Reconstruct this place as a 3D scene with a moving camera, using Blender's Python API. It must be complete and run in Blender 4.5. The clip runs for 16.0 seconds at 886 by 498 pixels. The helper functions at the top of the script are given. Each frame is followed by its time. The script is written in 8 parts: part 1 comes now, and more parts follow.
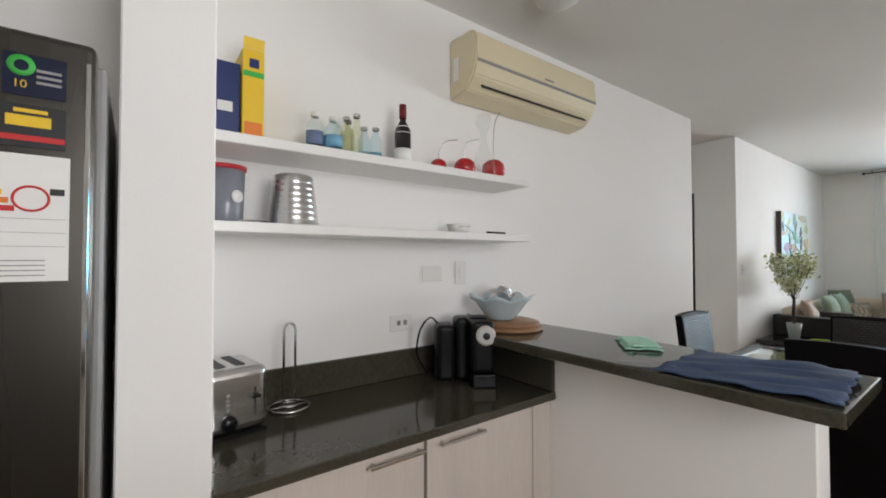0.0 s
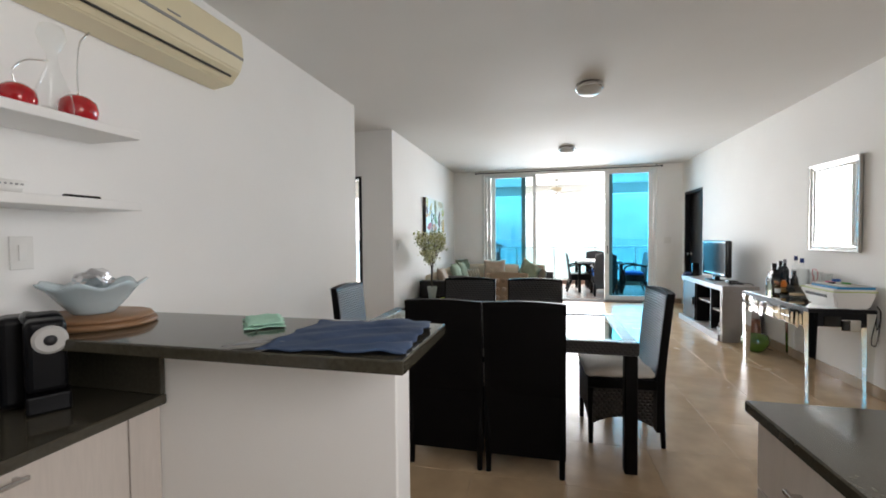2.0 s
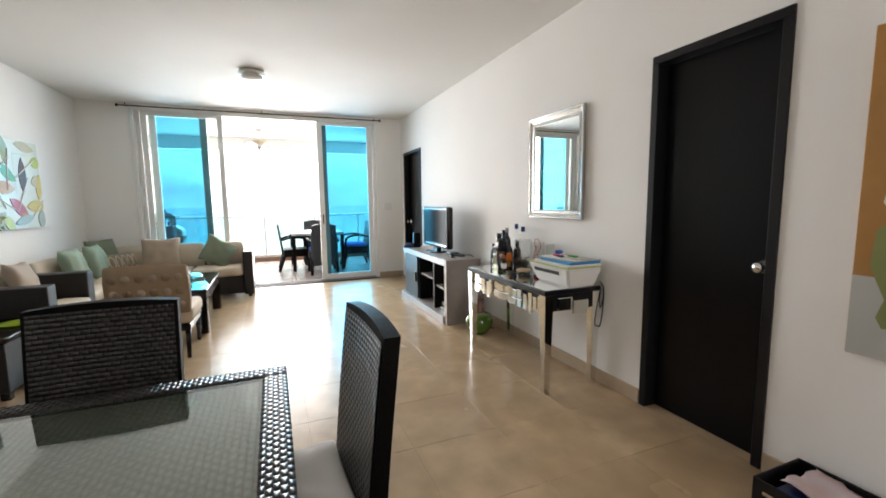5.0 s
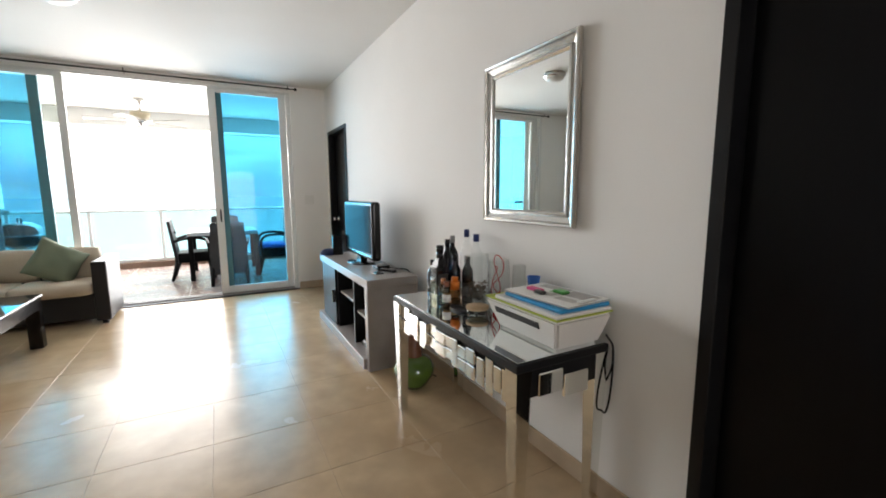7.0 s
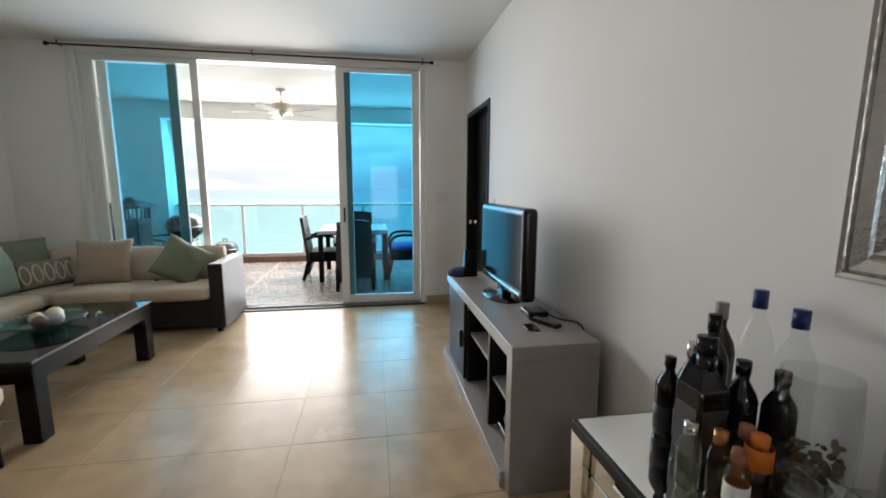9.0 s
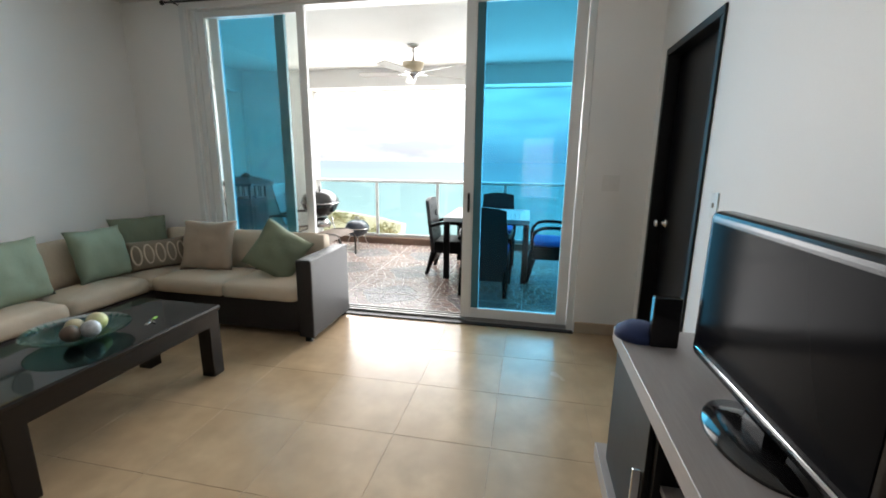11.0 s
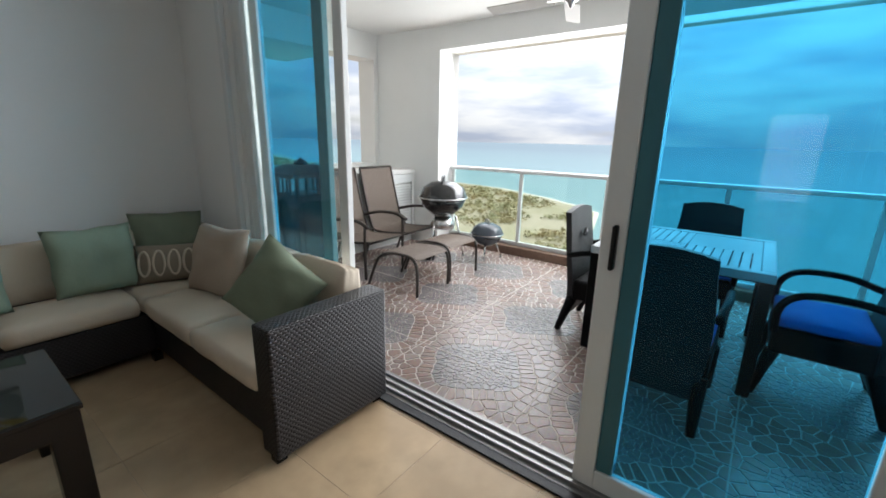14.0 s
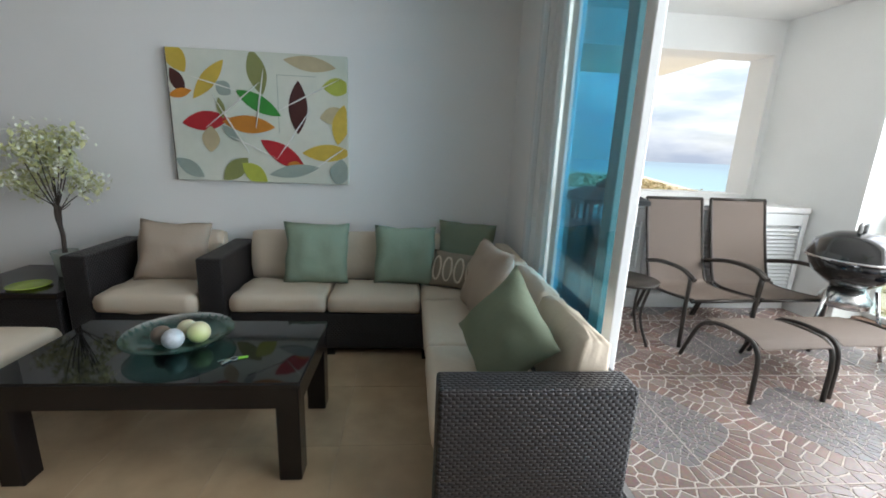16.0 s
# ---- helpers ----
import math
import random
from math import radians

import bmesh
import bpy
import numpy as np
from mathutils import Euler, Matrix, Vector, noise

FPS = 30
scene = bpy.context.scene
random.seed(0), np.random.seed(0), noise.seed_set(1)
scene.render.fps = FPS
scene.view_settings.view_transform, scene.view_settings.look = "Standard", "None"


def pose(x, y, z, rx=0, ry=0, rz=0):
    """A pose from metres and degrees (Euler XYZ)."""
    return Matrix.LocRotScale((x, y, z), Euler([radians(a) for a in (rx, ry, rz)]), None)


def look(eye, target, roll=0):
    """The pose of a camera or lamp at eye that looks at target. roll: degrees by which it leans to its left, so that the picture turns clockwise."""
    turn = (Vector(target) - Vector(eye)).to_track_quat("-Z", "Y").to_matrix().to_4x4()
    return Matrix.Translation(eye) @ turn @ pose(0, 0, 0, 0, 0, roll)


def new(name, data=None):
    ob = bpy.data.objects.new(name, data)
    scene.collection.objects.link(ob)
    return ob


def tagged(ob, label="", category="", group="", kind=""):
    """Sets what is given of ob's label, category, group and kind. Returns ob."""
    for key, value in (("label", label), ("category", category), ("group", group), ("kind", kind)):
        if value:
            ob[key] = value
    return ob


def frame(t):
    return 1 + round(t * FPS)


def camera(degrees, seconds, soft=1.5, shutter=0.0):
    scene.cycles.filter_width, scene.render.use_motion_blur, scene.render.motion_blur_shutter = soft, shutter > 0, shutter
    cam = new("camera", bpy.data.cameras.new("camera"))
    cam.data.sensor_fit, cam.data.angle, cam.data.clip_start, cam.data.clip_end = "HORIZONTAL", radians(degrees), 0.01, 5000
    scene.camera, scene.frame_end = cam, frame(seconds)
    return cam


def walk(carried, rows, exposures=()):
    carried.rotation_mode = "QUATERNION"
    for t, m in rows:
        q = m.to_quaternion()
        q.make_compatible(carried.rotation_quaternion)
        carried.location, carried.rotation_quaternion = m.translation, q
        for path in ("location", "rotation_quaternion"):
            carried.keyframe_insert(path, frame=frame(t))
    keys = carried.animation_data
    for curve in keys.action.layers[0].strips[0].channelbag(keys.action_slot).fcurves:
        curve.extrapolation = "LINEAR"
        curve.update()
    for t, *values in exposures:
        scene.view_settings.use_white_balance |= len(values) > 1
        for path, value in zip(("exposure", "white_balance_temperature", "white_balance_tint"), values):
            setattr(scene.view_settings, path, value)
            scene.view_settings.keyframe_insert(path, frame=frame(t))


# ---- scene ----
cam = camera(93.7, 16.0, soft=1.8)
METRES, EYE, TILT, LEAN, TURN = 8.858, 1.354, 0.0, 0.0, -36.7
ROWS = [
    (0.0, 0.0, 0.0, 0.0, 0.0, 1.25, 0.03),
    (0.5, 0.0073, 0.0016, -0.0015, -10.79, 0.83, 0.26),
    (1.0, 0.0155, 0.0022, -0.0028, -21.07, 0.14, 0.42),
    (1.5, 0.0235, 0.0032, -0.0035, -30.87, -0.72, 0.52),
    (2.0, 0.0357, 0.0074, -0.004, -39.77, -1.62, 0.52),
    (2.5, 0.0576, 0.0195, -0.0026, -47.56, -2.46, 0.53),
    (3.0, 0.0851, 0.0332, -0.0044, -54.15, -3.16, 0.47),
    (3.5, 0.1189, 0.0455, -0.0033, -59.89, -3.83, 0.46),
    (4.0, 0.1572, 0.0599, -0.0045, -65.32, -4.65, 0.55),
    (4.5, 0.1936, 0.0748, -0.0054, -70.64, -5.6, 0.63),
    (5.0, 0.2292, 0.082, -0.0058, -75.48, -6.52, 0.73),
    (5.2, 0.2438, 0.0834, -0.0056, -77.26, -6.87, 0.66),
    (6.4, 0.3339, 0.0876, -0.0055, -83.00, -7.75, 0.40),
    (7.3, 0.4015, 0.0957, -0.0042, -80.23, -7.80, 0.30),
    (7.5, 0.4157, 0.1001, -0.0041, -78.99, -7.88, 0.34),
    (8.0, 0.4512, 0.113, -0.0023, -74.58, -7.82, 0.19),
    (8.5, 0.4858, 0.1279, 0.0004, -68.97, -8.1, 0.06),
    (9.0, 0.5167, 0.1443, -0.0005, -62.76, -8.53, -0.14),
    (9.5, 0.547, 0.1623, 0.0018, -56.71, -9.18, -0.24),
    (10.0, 0.5818, 0.1786, 0.0046, -51.23, -10.1, -0.35),
    (12.5, 0.7385, 0.2848, 0.0031, -29.42, -14.58, -0.89),
    (13.0, 0.7688, 0.3088, 0.0036, -25.39, -14.78, -0.93),
    (13.5, 0.7947, 0.334, 0.002, -21.07, -14.8, -1.02),
    (14.0, 0.8157, 0.3587, 0.0045, -15.59, -14.89, -1.18),
    (14.5, 0.8378, 0.3802, 0.0051, -7.24, -14.75, -1.26),
    (15.0, 0.8473, 0.4006, 0.0011, 3.81, -14.12, -1.54),
    (15.5, 0.8518, 0.4178, 0.0013, 17.13, -13.59, -1.84),
    (16.0, 0.8545, 0.4315, 0.0012, 32.38, -13.39, -2.3),
]
walk(cam, [(t, pose(0, 0, EYE, TILT, LEAN, TURN) @ pose(METRES * x, METRES * y, METRES * z, 90 + pitch, roll, yaw)) for t, x, y, z, yaw, pitch, roll in ROWS],
     [(0.0, 1.6, 6550, 13), (1.0, 1.6, 6550, 13), (2.0, 1.57, 6600, 13), (3.5, 1.6, 6750, 14), (5.0, 1.62, 6850, 14), (7.5, 1.05, 6800, 13), (8.0, 0.8, 6800, 13), (9.0, 0.8, 6750, 13),
      (10.0, 0.83, 6700, 13), (12.5, 0.72, 6600, 11), (14.0, 0.3, 6300, 11), (15.0, 0.2, 6300, 11), (15.5, 0.25, 6300, 11), (16.0, 0.62, 6200, 10)])

# ---- world, sun and window light ----
SUN_EL, SUN_AZ = radians(48), radians(-35)
world = bpy.data.worlds.new("sky")
scene.world = world
world.use_nodes = True
wn, wl = world.node_tree.nodes, world.node_tree.links
sky = wn.new("ShaderNodeTexSky")
sky.sky_type, sky.sun_disc, sky.sun_elevation, sky.sun_rotation = "NISHITA", False, SUN_EL, radians(90) - SUN_AZ
wc = wn.new("ShaderNodeTexCoord")
wm = wn.new("ShaderNodeMapping")
wm.inputs["Scale"].default_value = (1.0, 1.0, 4.6)
wl.new(wc.outputs["Generated"], wm.inputs["Vector"])
cloud = wn.new("ShaderNodeTexNoise")
cloud.inputs["Scale"].default_value, cloud.inputs["Detail"].default_value, cloud.inputs["Roughness"].default_value = 2.6, 7.0, 0.56
wl.new(wm.outputs["Vector"], cloud.inputs["Vector"])
cover = wn.new("ShaderNodeValToRGB")
cover.color_ramp.elements[0].position, cover.color_ramp.elements[1].position = 0.20, 0.44
wl.new(cloud.outputs["Fac"], cover.inputs["Fac"])
shade = wn.new("ShaderNodeTexNoise")
shade.inputs["Scale"].default_value, shade.inputs["Detail"].default_value = 4.5, 5.0
wl.new(wm.outputs["Vector"], shade.inputs["Vector"])
tone = wn.new("ShaderNodeValToRGB")
tone.color_ramp.elements[0].position, tone.color_ramp.elements[1].position = 0.34, 0.62
tone.color_ramp.elements[0].color, tone.color_ramp.elements[1].color = (5.0, 5.6, 6.7, 1), (8.8, 8.9, 8.8, 1)
wl.new(shade.outputs["Fac"], tone.inputs["Fac"])
mixer = wn.new("ShaderNodeMix")
mixer.data_type = "RGBA"
wl.new(cover.outputs["Color"], mixer.inputs["Factor"])
wl.new(sky.outputs["Color"], mixer.inputs["A"])
wl.new(tone.outputs["Color"], mixer.inputs["B"])
# an overcast sky is brighter overhead than at the horizon
split = wn.new("ShaderNodeSeparateXYZ")
wl.new(wc.outputs["Generated"], split.inputs[0])
rise = wn.new("ShaderNodeMapRange")
rise.inputs["From Min"].default_value, rise.inputs["From Max"].default_value = 0.0, 1.0
rise.inputs["To Min"].default_value, rise.inputs["To Max"].default_value = 0.75, 3.8
wl.new(split.outputs[2], rise.inputs["Value"])
gain = wn.new("ShaderNodeVectorMath")
gain.operation = "SCALE"
wl.new(mixer.outputs["Result"], gain.inputs[0])
glow = wn.new("ShaderNodeVectorMath")
glow.operation = "DOT_PRODUCT"
glow.inputs[1].default_value = (math.cos(radians(-22)), math.sin(radians(-22)), 0.0)
wl.new(wc.outputs["Generated"], glow.inputs[0])
veil = wn.new("ShaderNodeMapRange")
veil.interpolation_type = "SMOOTHSTEP"
veil.inputs["From Min"].default_value, veil.inputs["From Max"].default_value = 0.42, 0.95
veil.inputs["To Min"].default_value, veil.inputs["To Max"].default_value = 0.92, 1.28
wl.new(glow.outputs["Value"], veil.inputs["Value"])
both = wn.new("ShaderNodeMath")
both.operation = "MULTIPLY"
wl.new(rise.outputs["Result"], both.inputs[0])
wl.new(veil.outputs["Result"], both.inputs[1])
wl.new(both.outputs[0], gain.inputs["Scale"])
wl.new(gain.outputs["Vector"], wn["Background"].inputs["Color"])
wn["Background"].inputs["Strength"].default_value = 0.10

sun = new("sun", bpy.data.lights.new("sun", "SUN"))
sun.data.energy, sun.data.angle, sun.data.color = 1.5, radians(35), (1.0, 0.95, 0.88)
sun.matrix_world = look((0, 0, 40), (-40 * math.cos(SUN_AZ) / math.tan(SUN_EL), -40 * math.sin(SUN_AZ) / math.tan(SUN_EL), 0))

def window_light(name, eye, target, wide, high, watts, colour, spread=180):
    lamp = new(name, bpy.data.lights.new(name, "AREA"))
    lamp.data.shape, lamp.data.size, lamp.data.size_y, lamp.data.energy, lamp.data.color = "RECTANGLE", wide, high, watts, colour
    lamp.data.spread = radians(spread)
    lamp.matrix_world = look(eye, target)
    return lamp

# fill light for the kitchen, set in an added opening out of view
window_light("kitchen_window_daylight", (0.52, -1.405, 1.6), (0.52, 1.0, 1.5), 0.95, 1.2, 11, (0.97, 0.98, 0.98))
# added fill behind the camera, brightens the right wall and near floor
window_light("entrance_door_daylight", (-2.285, -2.14, 1.1), (2.0, -2.3, 1.0), 1.0, 2.0, 7.5, (0.97, 0.98, 1.0), 110)
# the balcony roof cuts off the high sky, so the light comes in flat
window_light("balcony_door_daylight", (9.325, -0.6, 1.32), (5.0, -0.6, 1.28), 3.2, 2.5, 42, (0.95, 0.98, 1.0), 128)
window_light("balcony_opening_daylight", (12.43, -0.6, 1.75), (9.5, -0.6, 1.2), 4.4, 1.35, 74, (0.97, 0.99, 1.0))
window_light("bedroom_window_daylight", (9.16, 4.3, 1.25), (6.0, 4.0, 1.0), 1.7, 1.8, 22, (0.93, 0.97, 1.0))

# ---- materials ----
def rgb(c):
    return (c[0], c[1], c[2], 1.0)

def material(name, colour, rough=0.6, metal=0.0, grain=0.06, grain_size=60.0, stain=0.05, bump=0.1, bump_size=None, stretch=(1, 1, 1), spec=0.5, vary=0.0, coat=0.0, tint=None, scatter=False):
    """Principled paint, wood, stone or cloth: fine grain and broad stains in colour and relief, in metres."""
    m = bpy.data.materials.new(name)
    m.use_nodes = True
    n, l = m.node_tree.nodes, m.node_tree.links
    b = n["Principled BSDF"]
    b.inputs["Roughness"].default_value, b.inputs["Metallic"].default_value = rough, metal
    b.inputs["Specular IOR Level"].default_value = spec
    b.inputs["Coat Weight"].default_value = coat
    co = n.new("ShaderNodeTexCoord")
    mp = n.new("ShaderNodeMapping")
    mp.inputs["Scale"].default_value = stretch
    if scatter:
        # each piece takes its own stretch of the pattern
        where, shifted = n.new("ShaderNodeObjectInfo"), n.new("ShaderNodeVectorMath")
        l.new(co.outputs["Object"], shifted.inputs[0])
        l.new(where.outputs["Location"], shifted.inputs[1])
        l.new(shifted.outputs[0], mp.inputs["Vector"])
    else:
        l.new(co.outputs["Object"], mp.inputs["Vector"])
    fine = n.new("ShaderNodeTexNoise")
    fine.inputs["Scale"].default_value, fine.inputs["Detail"].default_value = grain_size, 4
    l.new(mp.outputs["Vector"], fine.inputs["Vector"])
    broad = n.new("ShaderNodeTexNoise")
    broad.inputs["Scale"].default_value, broad.inputs["Detail"].default_value = 1.7, 5
    l.new(mp.outputs["Vector"], broad.inputs["Vector"])
    other = tint or tuple(v * 0.72 for v in colour)
    lo, hi = tuple(v * (1 - grain) for v in colour), tuple(min(1, v * (1 + grain)) for v in colour)
    a = n.new("ShaderNodeMix")
    a.data_type = "RGBA"
    a.inputs["A"].default_value, a.inputs["B"].default_value = rgb(lo), rgb(hi)
    l.new(fine.outputs["Fac"], a.inputs["Factor"])
    r = n.new("ShaderNodeMapRange")
    r.inputs["From Min"].default_value, r.inputs["From Max"].default_value, r.inputs["To Max"].default_value = 0.42, 0.72, stain * 4
    l.new(broad.outputs["Fac"], r.inputs["Value"])
    c = n.new("ShaderNodeMix")
    c.data_type = "RGBA"
    c.inputs["B"].default_value = rgb(other)
    l.new(r.outputs["Result"], c.inputs["Factor"])
    l.new(a.outputs["Result"], c.inputs["A"])
    out = c.outputs["Result"]
    if vary:
        oi = n.new("ShaderNodeObjectInfo")
        vr = n.new("ShaderNodeMapRange")
        vr.inputs["To Min"].default_value, vr.inputs["To Max"].default_value = 1 - vary, 1 + vary
        l.new(oi.outputs["Random"], vr.inputs["Value"])
        hs = n.new("ShaderNodeHueSaturation")
        l.new(vr.outputs["Result"], hs.inputs["Value"])
        l.new(out, hs.inputs["Color"])
        out = hs.outputs["Color"]
    l.new(out, b.inputs["Base Color"])
    if bump:
        rl = n.new("ShaderNodeTexNoise")
        rl.inputs["Scale"].default_value, rl.inputs["Detail"].default_value = bump_size or grain_size, 3
        l.new(mp.outputs["Vector"], rl.inputs["Vector"])
        bp = n.new("ShaderNodeBump")
        bp.inputs["Strength"].default_value, bp.inputs["Distance"].default_value = bump, 0.004
        l.new(rl.outputs["Fac"], bp.inputs["Height"])
        l.new(bp.outputs["Normal"], b.inputs["Normal"])
    rr = n.new("ShaderNodeMapRange")
    rr.inputs["To Min"].default_value, rr.inputs["To Max"].default_value = rough * 0.75, min(1, rough * 1.25)
    l.new(broad.outputs["Fac"], rr.inputs["Value"])
    l.new(rr.outputs["Result"], b.inputs["Roughness"])
    return m

def woven(name, colour, wide, high, rough=0.45, depth=0.006, gap=0.35, spec=0.5):
    """Strands woven over and under one another, wide x high metres a stitch."""
    m = bpy.data.materials.new(name)
    m.use_nodes = True
    n, l = m.node_tree.nodes, m.node_tree.links
    b = n["Principled BSDF"]
    def calc(op, a, c=None):
        k = n.new("ShaderNodeMath")
        k.operation = op
        for i, v in enumerate((a, c)):
            if v is None:
                continue
            if isinstance(v, (int, float)):
                k.inputs[i].default_value = v
            else:
                l.new(v, k.inputs[i])
        return k.outputs[0]
    co = n.new("ShaderNodeTexCoord")
    s = n.new("ShaderNodeSeparateXYZ")
    l.new(co.outputs["Object"], s.inputs[0])
    g = n.new("ShaderNodeSeparateXYZ")
    l.new(co.outputs["Normal"], g.inputs[0])
    flat = calc("GREATER_THAN", calc("ABSOLUTE", g.outputs[2]), 0.6)
    u = calc("ADD", s.outputs[0], calc("MULTIPLY", s.outputs[1], calc("SUBTRACT", 1.0, flat)))
    v = calc("ADD", calc("MULTIPLY", s.outputs[2], calc("SUBTRACT", 1.0, flat)), calc("MULTIPLY", s.outputs[1], flat))
    row = calc("FLOOR", calc("DIVIDE", v, high))
    uu = calc("ADD", calc("DIVIDE", u, wide), calc("MULTIPLY", row, 0.5))
    hu = calc("ABSOLUTE", calc("SINE", calc("MULTIPLY", uu, math.pi)))
    hv = calc("ABSOLUTE", calc("SINE", calc("MULTIPLY", calc("DIVIDE", v, high), math.pi)))
    h = calc("MULTIPLY", calc("POWER", hu, 0.6), calc("POWER", hv, 0.6))
    ramp = n.new("ShaderNodeMix")
    ramp.data_type = "RGBA"
    ramp.inputs["A"].default_value, ramp.inputs["B"].default_value = rgb(tuple(x * gap for x in colour)), rgb(colour)
    l.new(h, ramp.inputs["Factor"])
    l.new(ramp.outputs["Result"], b.inputs["Base Color"])
    bp = n.new("ShaderNodeBump")
    bp.inputs["Strength"].default_value, bp.inputs["Distance"].default_value = 0.9, depth
    l.new(h, bp.inputs["Height"])
    l.new(bp.outputs["Normal"], b.inputs["Normal"])
    b.inputs["Roughness"].default_value = rough
    b.inputs["Specular IOR Level"].default_value = spec
    return m

def pane_glass(name, tint, gloss=0.9, base=0.035):
    """Thin window or vessel glass: tinted see-through with a Fresnel mirror on it."""
    m = bpy.data.materials.new(name)
    m.use_nodes = True
    n, l = m.node_tree.nodes, m.node_tree.links
    n.remove(n["Principled BSDF"])
    tr, gl, fr, mx = n.new("ShaderNodeBsdfTransparent"), n.new("ShaderNodeBsdfGlossy"), n.new("ShaderNodeLayerWeight"), n.new("ShaderNodeMixShader")
    tr.inputs["Color"].default_value = rgb(tint)
    gl.inputs["Roughness"].default_value = 0.01
    gl.inputs["Color"].default_value = (gloss, gloss, gloss, 1)
    pw = n.new("ShaderNodeMath")
    pw.operation = "POWER"
    pw.inputs[1].default_value = 4.5
    l.new(fr.outputs["Facing"], pw.inputs[0])
    ad = n.new("ShaderNodeMath")
    ad.operation = "MULTIPLY_ADD"
    ad.inputs[1].default_value, ad.inputs[2].default_value = 0.8, base
    l.new(pw.outputs[0], ad.inputs[0])
    l.new(ad.outputs[0], mx.inputs[0])
    l.new(tr.outputs[0], mx.inputs[1])
    l.new(gl.outputs[0], mx.inputs[2])
    l.new(mx.outputs[0], n["Material Output"].inputs["Surface"])
    return m

WALL = material("white_wall_paint", (0.86, 0.85, 0.83), 0.75, spec=0.3, grain=0.02, grain_size=180, stain=0.02, bump=0.06, bump_size=220)
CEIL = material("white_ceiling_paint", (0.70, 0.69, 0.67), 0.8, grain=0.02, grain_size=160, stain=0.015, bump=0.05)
BALC = material("white_outdoor_paint", (0.80, 0.80, 0.78), 0.7, grain=0.03, grain_size=120, stain=0.04, bump=0.15)
GROUT = material("pale_grout", (0.50, 0.385, 0.265), 0.85, grain=0.1, stain=0.1)
TILE = material("beige_stone_tile", (0.48, 0.350, 0.218), 0.25, spec=0.25, grain=0.34, grain_size=5.5, stain=0.2, bump=0.025, bump_size=7, vary=0.04, tint=(0.40, 0.275, 0.16), scatter=True)
SKIRT = material("beige_skirting_tile", (0.50, 0.39, 0.28), 0.25, grain=0.1, grain_size=12, stain=0.08, bump=0.02)
BLACKDOOR = material("black_stained_door", (0.005, 0.005, 0.0062), 0.3, spec=0.18, grain=0.2, grain_size=40, stain=0.15, bump=0.05, stretch=(1, 1, 0.1))
BLACKTRIM = material("black_stained_trim", (0.007, 0.007, 0.008), 0.4, spec=0.25, grain=0.2, grain_size=40, stain=0.1, bump=0.05)
STEEL = material("brushed_steel", (0.62, 0.61, 0.60), 0.26, 1.0, grain=0.05, grain_size=90, stain=0.04, bump=0.03, stretch=(1, 1, 6))
CHROME = material("chrome", (0.80, 0.80, 0.80), 0.08, 1.0, grain=0.02, stain=0.02, bump=0)
DARKSTEEL = material("dark_stainless_steel", (0.10, 0.092, 0.083), 0.27, 1.0, grain=0.06, grain_size=120, stain=0.06, bump=0.02, stretch=(1, 1, 0.05))
GRANITE = material("brown_black_granite", (0.050, 0.045, 0.033), 0.10, spec=0.45, grain=0.5, grain_size=75, stain=0.15, bump=0.01, tint=(0.075, 0.066, 0.048))
PALEWOOD = material("whitewashed_wood_laminate", (0.60, 0.54, 0.49), 0.45, grain=0.09, grain_size=22, stain=0.06, bump=0.05, stretch=(6, 6, 0.5))
WHITEWOOD = material("white_lacquer_shelf", (0.82, 0.81, 0.79), 0.35, grain=0.01, stain=0.01, bump=0.02)
ALU = material("white_aluminium", (0.74, 0.75, 0.74), 0.35, grain=0.02, stain=0.03, bump=0.02)
# stiles behind blue glass: the tint of the glass is put into this colour
DARKSTILE = material("glass_tinted_stile", (0.028, 0.15, 0.19), 0.4, grain=0.05, stain=0.05, bump=0)
PLASTICWHITE = material("white_plastic", (0.78, 0.77, 0.74), 0.35, grain=0.01, stain=0.02, bump=0.01)
CREAMPLASTIC = material("yellowed_cream_plastic", (0.72, 0.64, 0.44), 0.38, grain=0.02, stain=0.06, bump=0.01)
BLACKPLASTIC = material("black_plastic", (0.007, 0.007, 0.008), 0.22, spec=0.35, grain=0.1, stain=0.05, bump=0.02)
GREYPLASTIC = material("grey_plastic", (0.25, 0.25, 0.25), 0.4, grain=0.03, stain=0.04, bump=0.01)
SCREEN = material("dark_glossy_screen", (0.004, 0.004, 0.005), 0.12, grain=0.02, stain=0.02, bump=0, spec=0.03)
TABLEGLASS = material("black_backed_glass", (0.006, 0.007, 0.008), 0.04, grain=0.02, stain=0.02, bump=0)
WICKER = woven("dark_brown_wicker", (0.005, 0.0045, 0.0048), 0.016, 0.008, gap=0.7, rough=0.5, depth=0.0006, spec=0.08)
# coarser, paler copy of the chair wicker; light on inner faces is in its colour
LITWEAVE = woven("lit_ribbed_wicker", (0.030, 0.027, 0.027), 0.026, 0.017, gap=0.08, rough=0.3, depth=0.006, spec=0.6)
SOFAWICKER = woven("grey_brown_wicker", (0.030, 0.027, 0.028), 0.024, 0.013, rough=0.42, gap=0.25, depth=0.004, spec=0.35)
TABLEWICKER = woven("pale_open_wicker", (0.50, 0.49, 0.43), 0.03, 0.018, rough=0.5, gap=0.55)
ESPRESSO = material("espresso_wood", (0.009, 0.007, 0.007), 0.2, spec=0.35, grain=0.25, grain_size=30, stain=0.1, bump=0.03, stretch=(0.4, 4, 4))
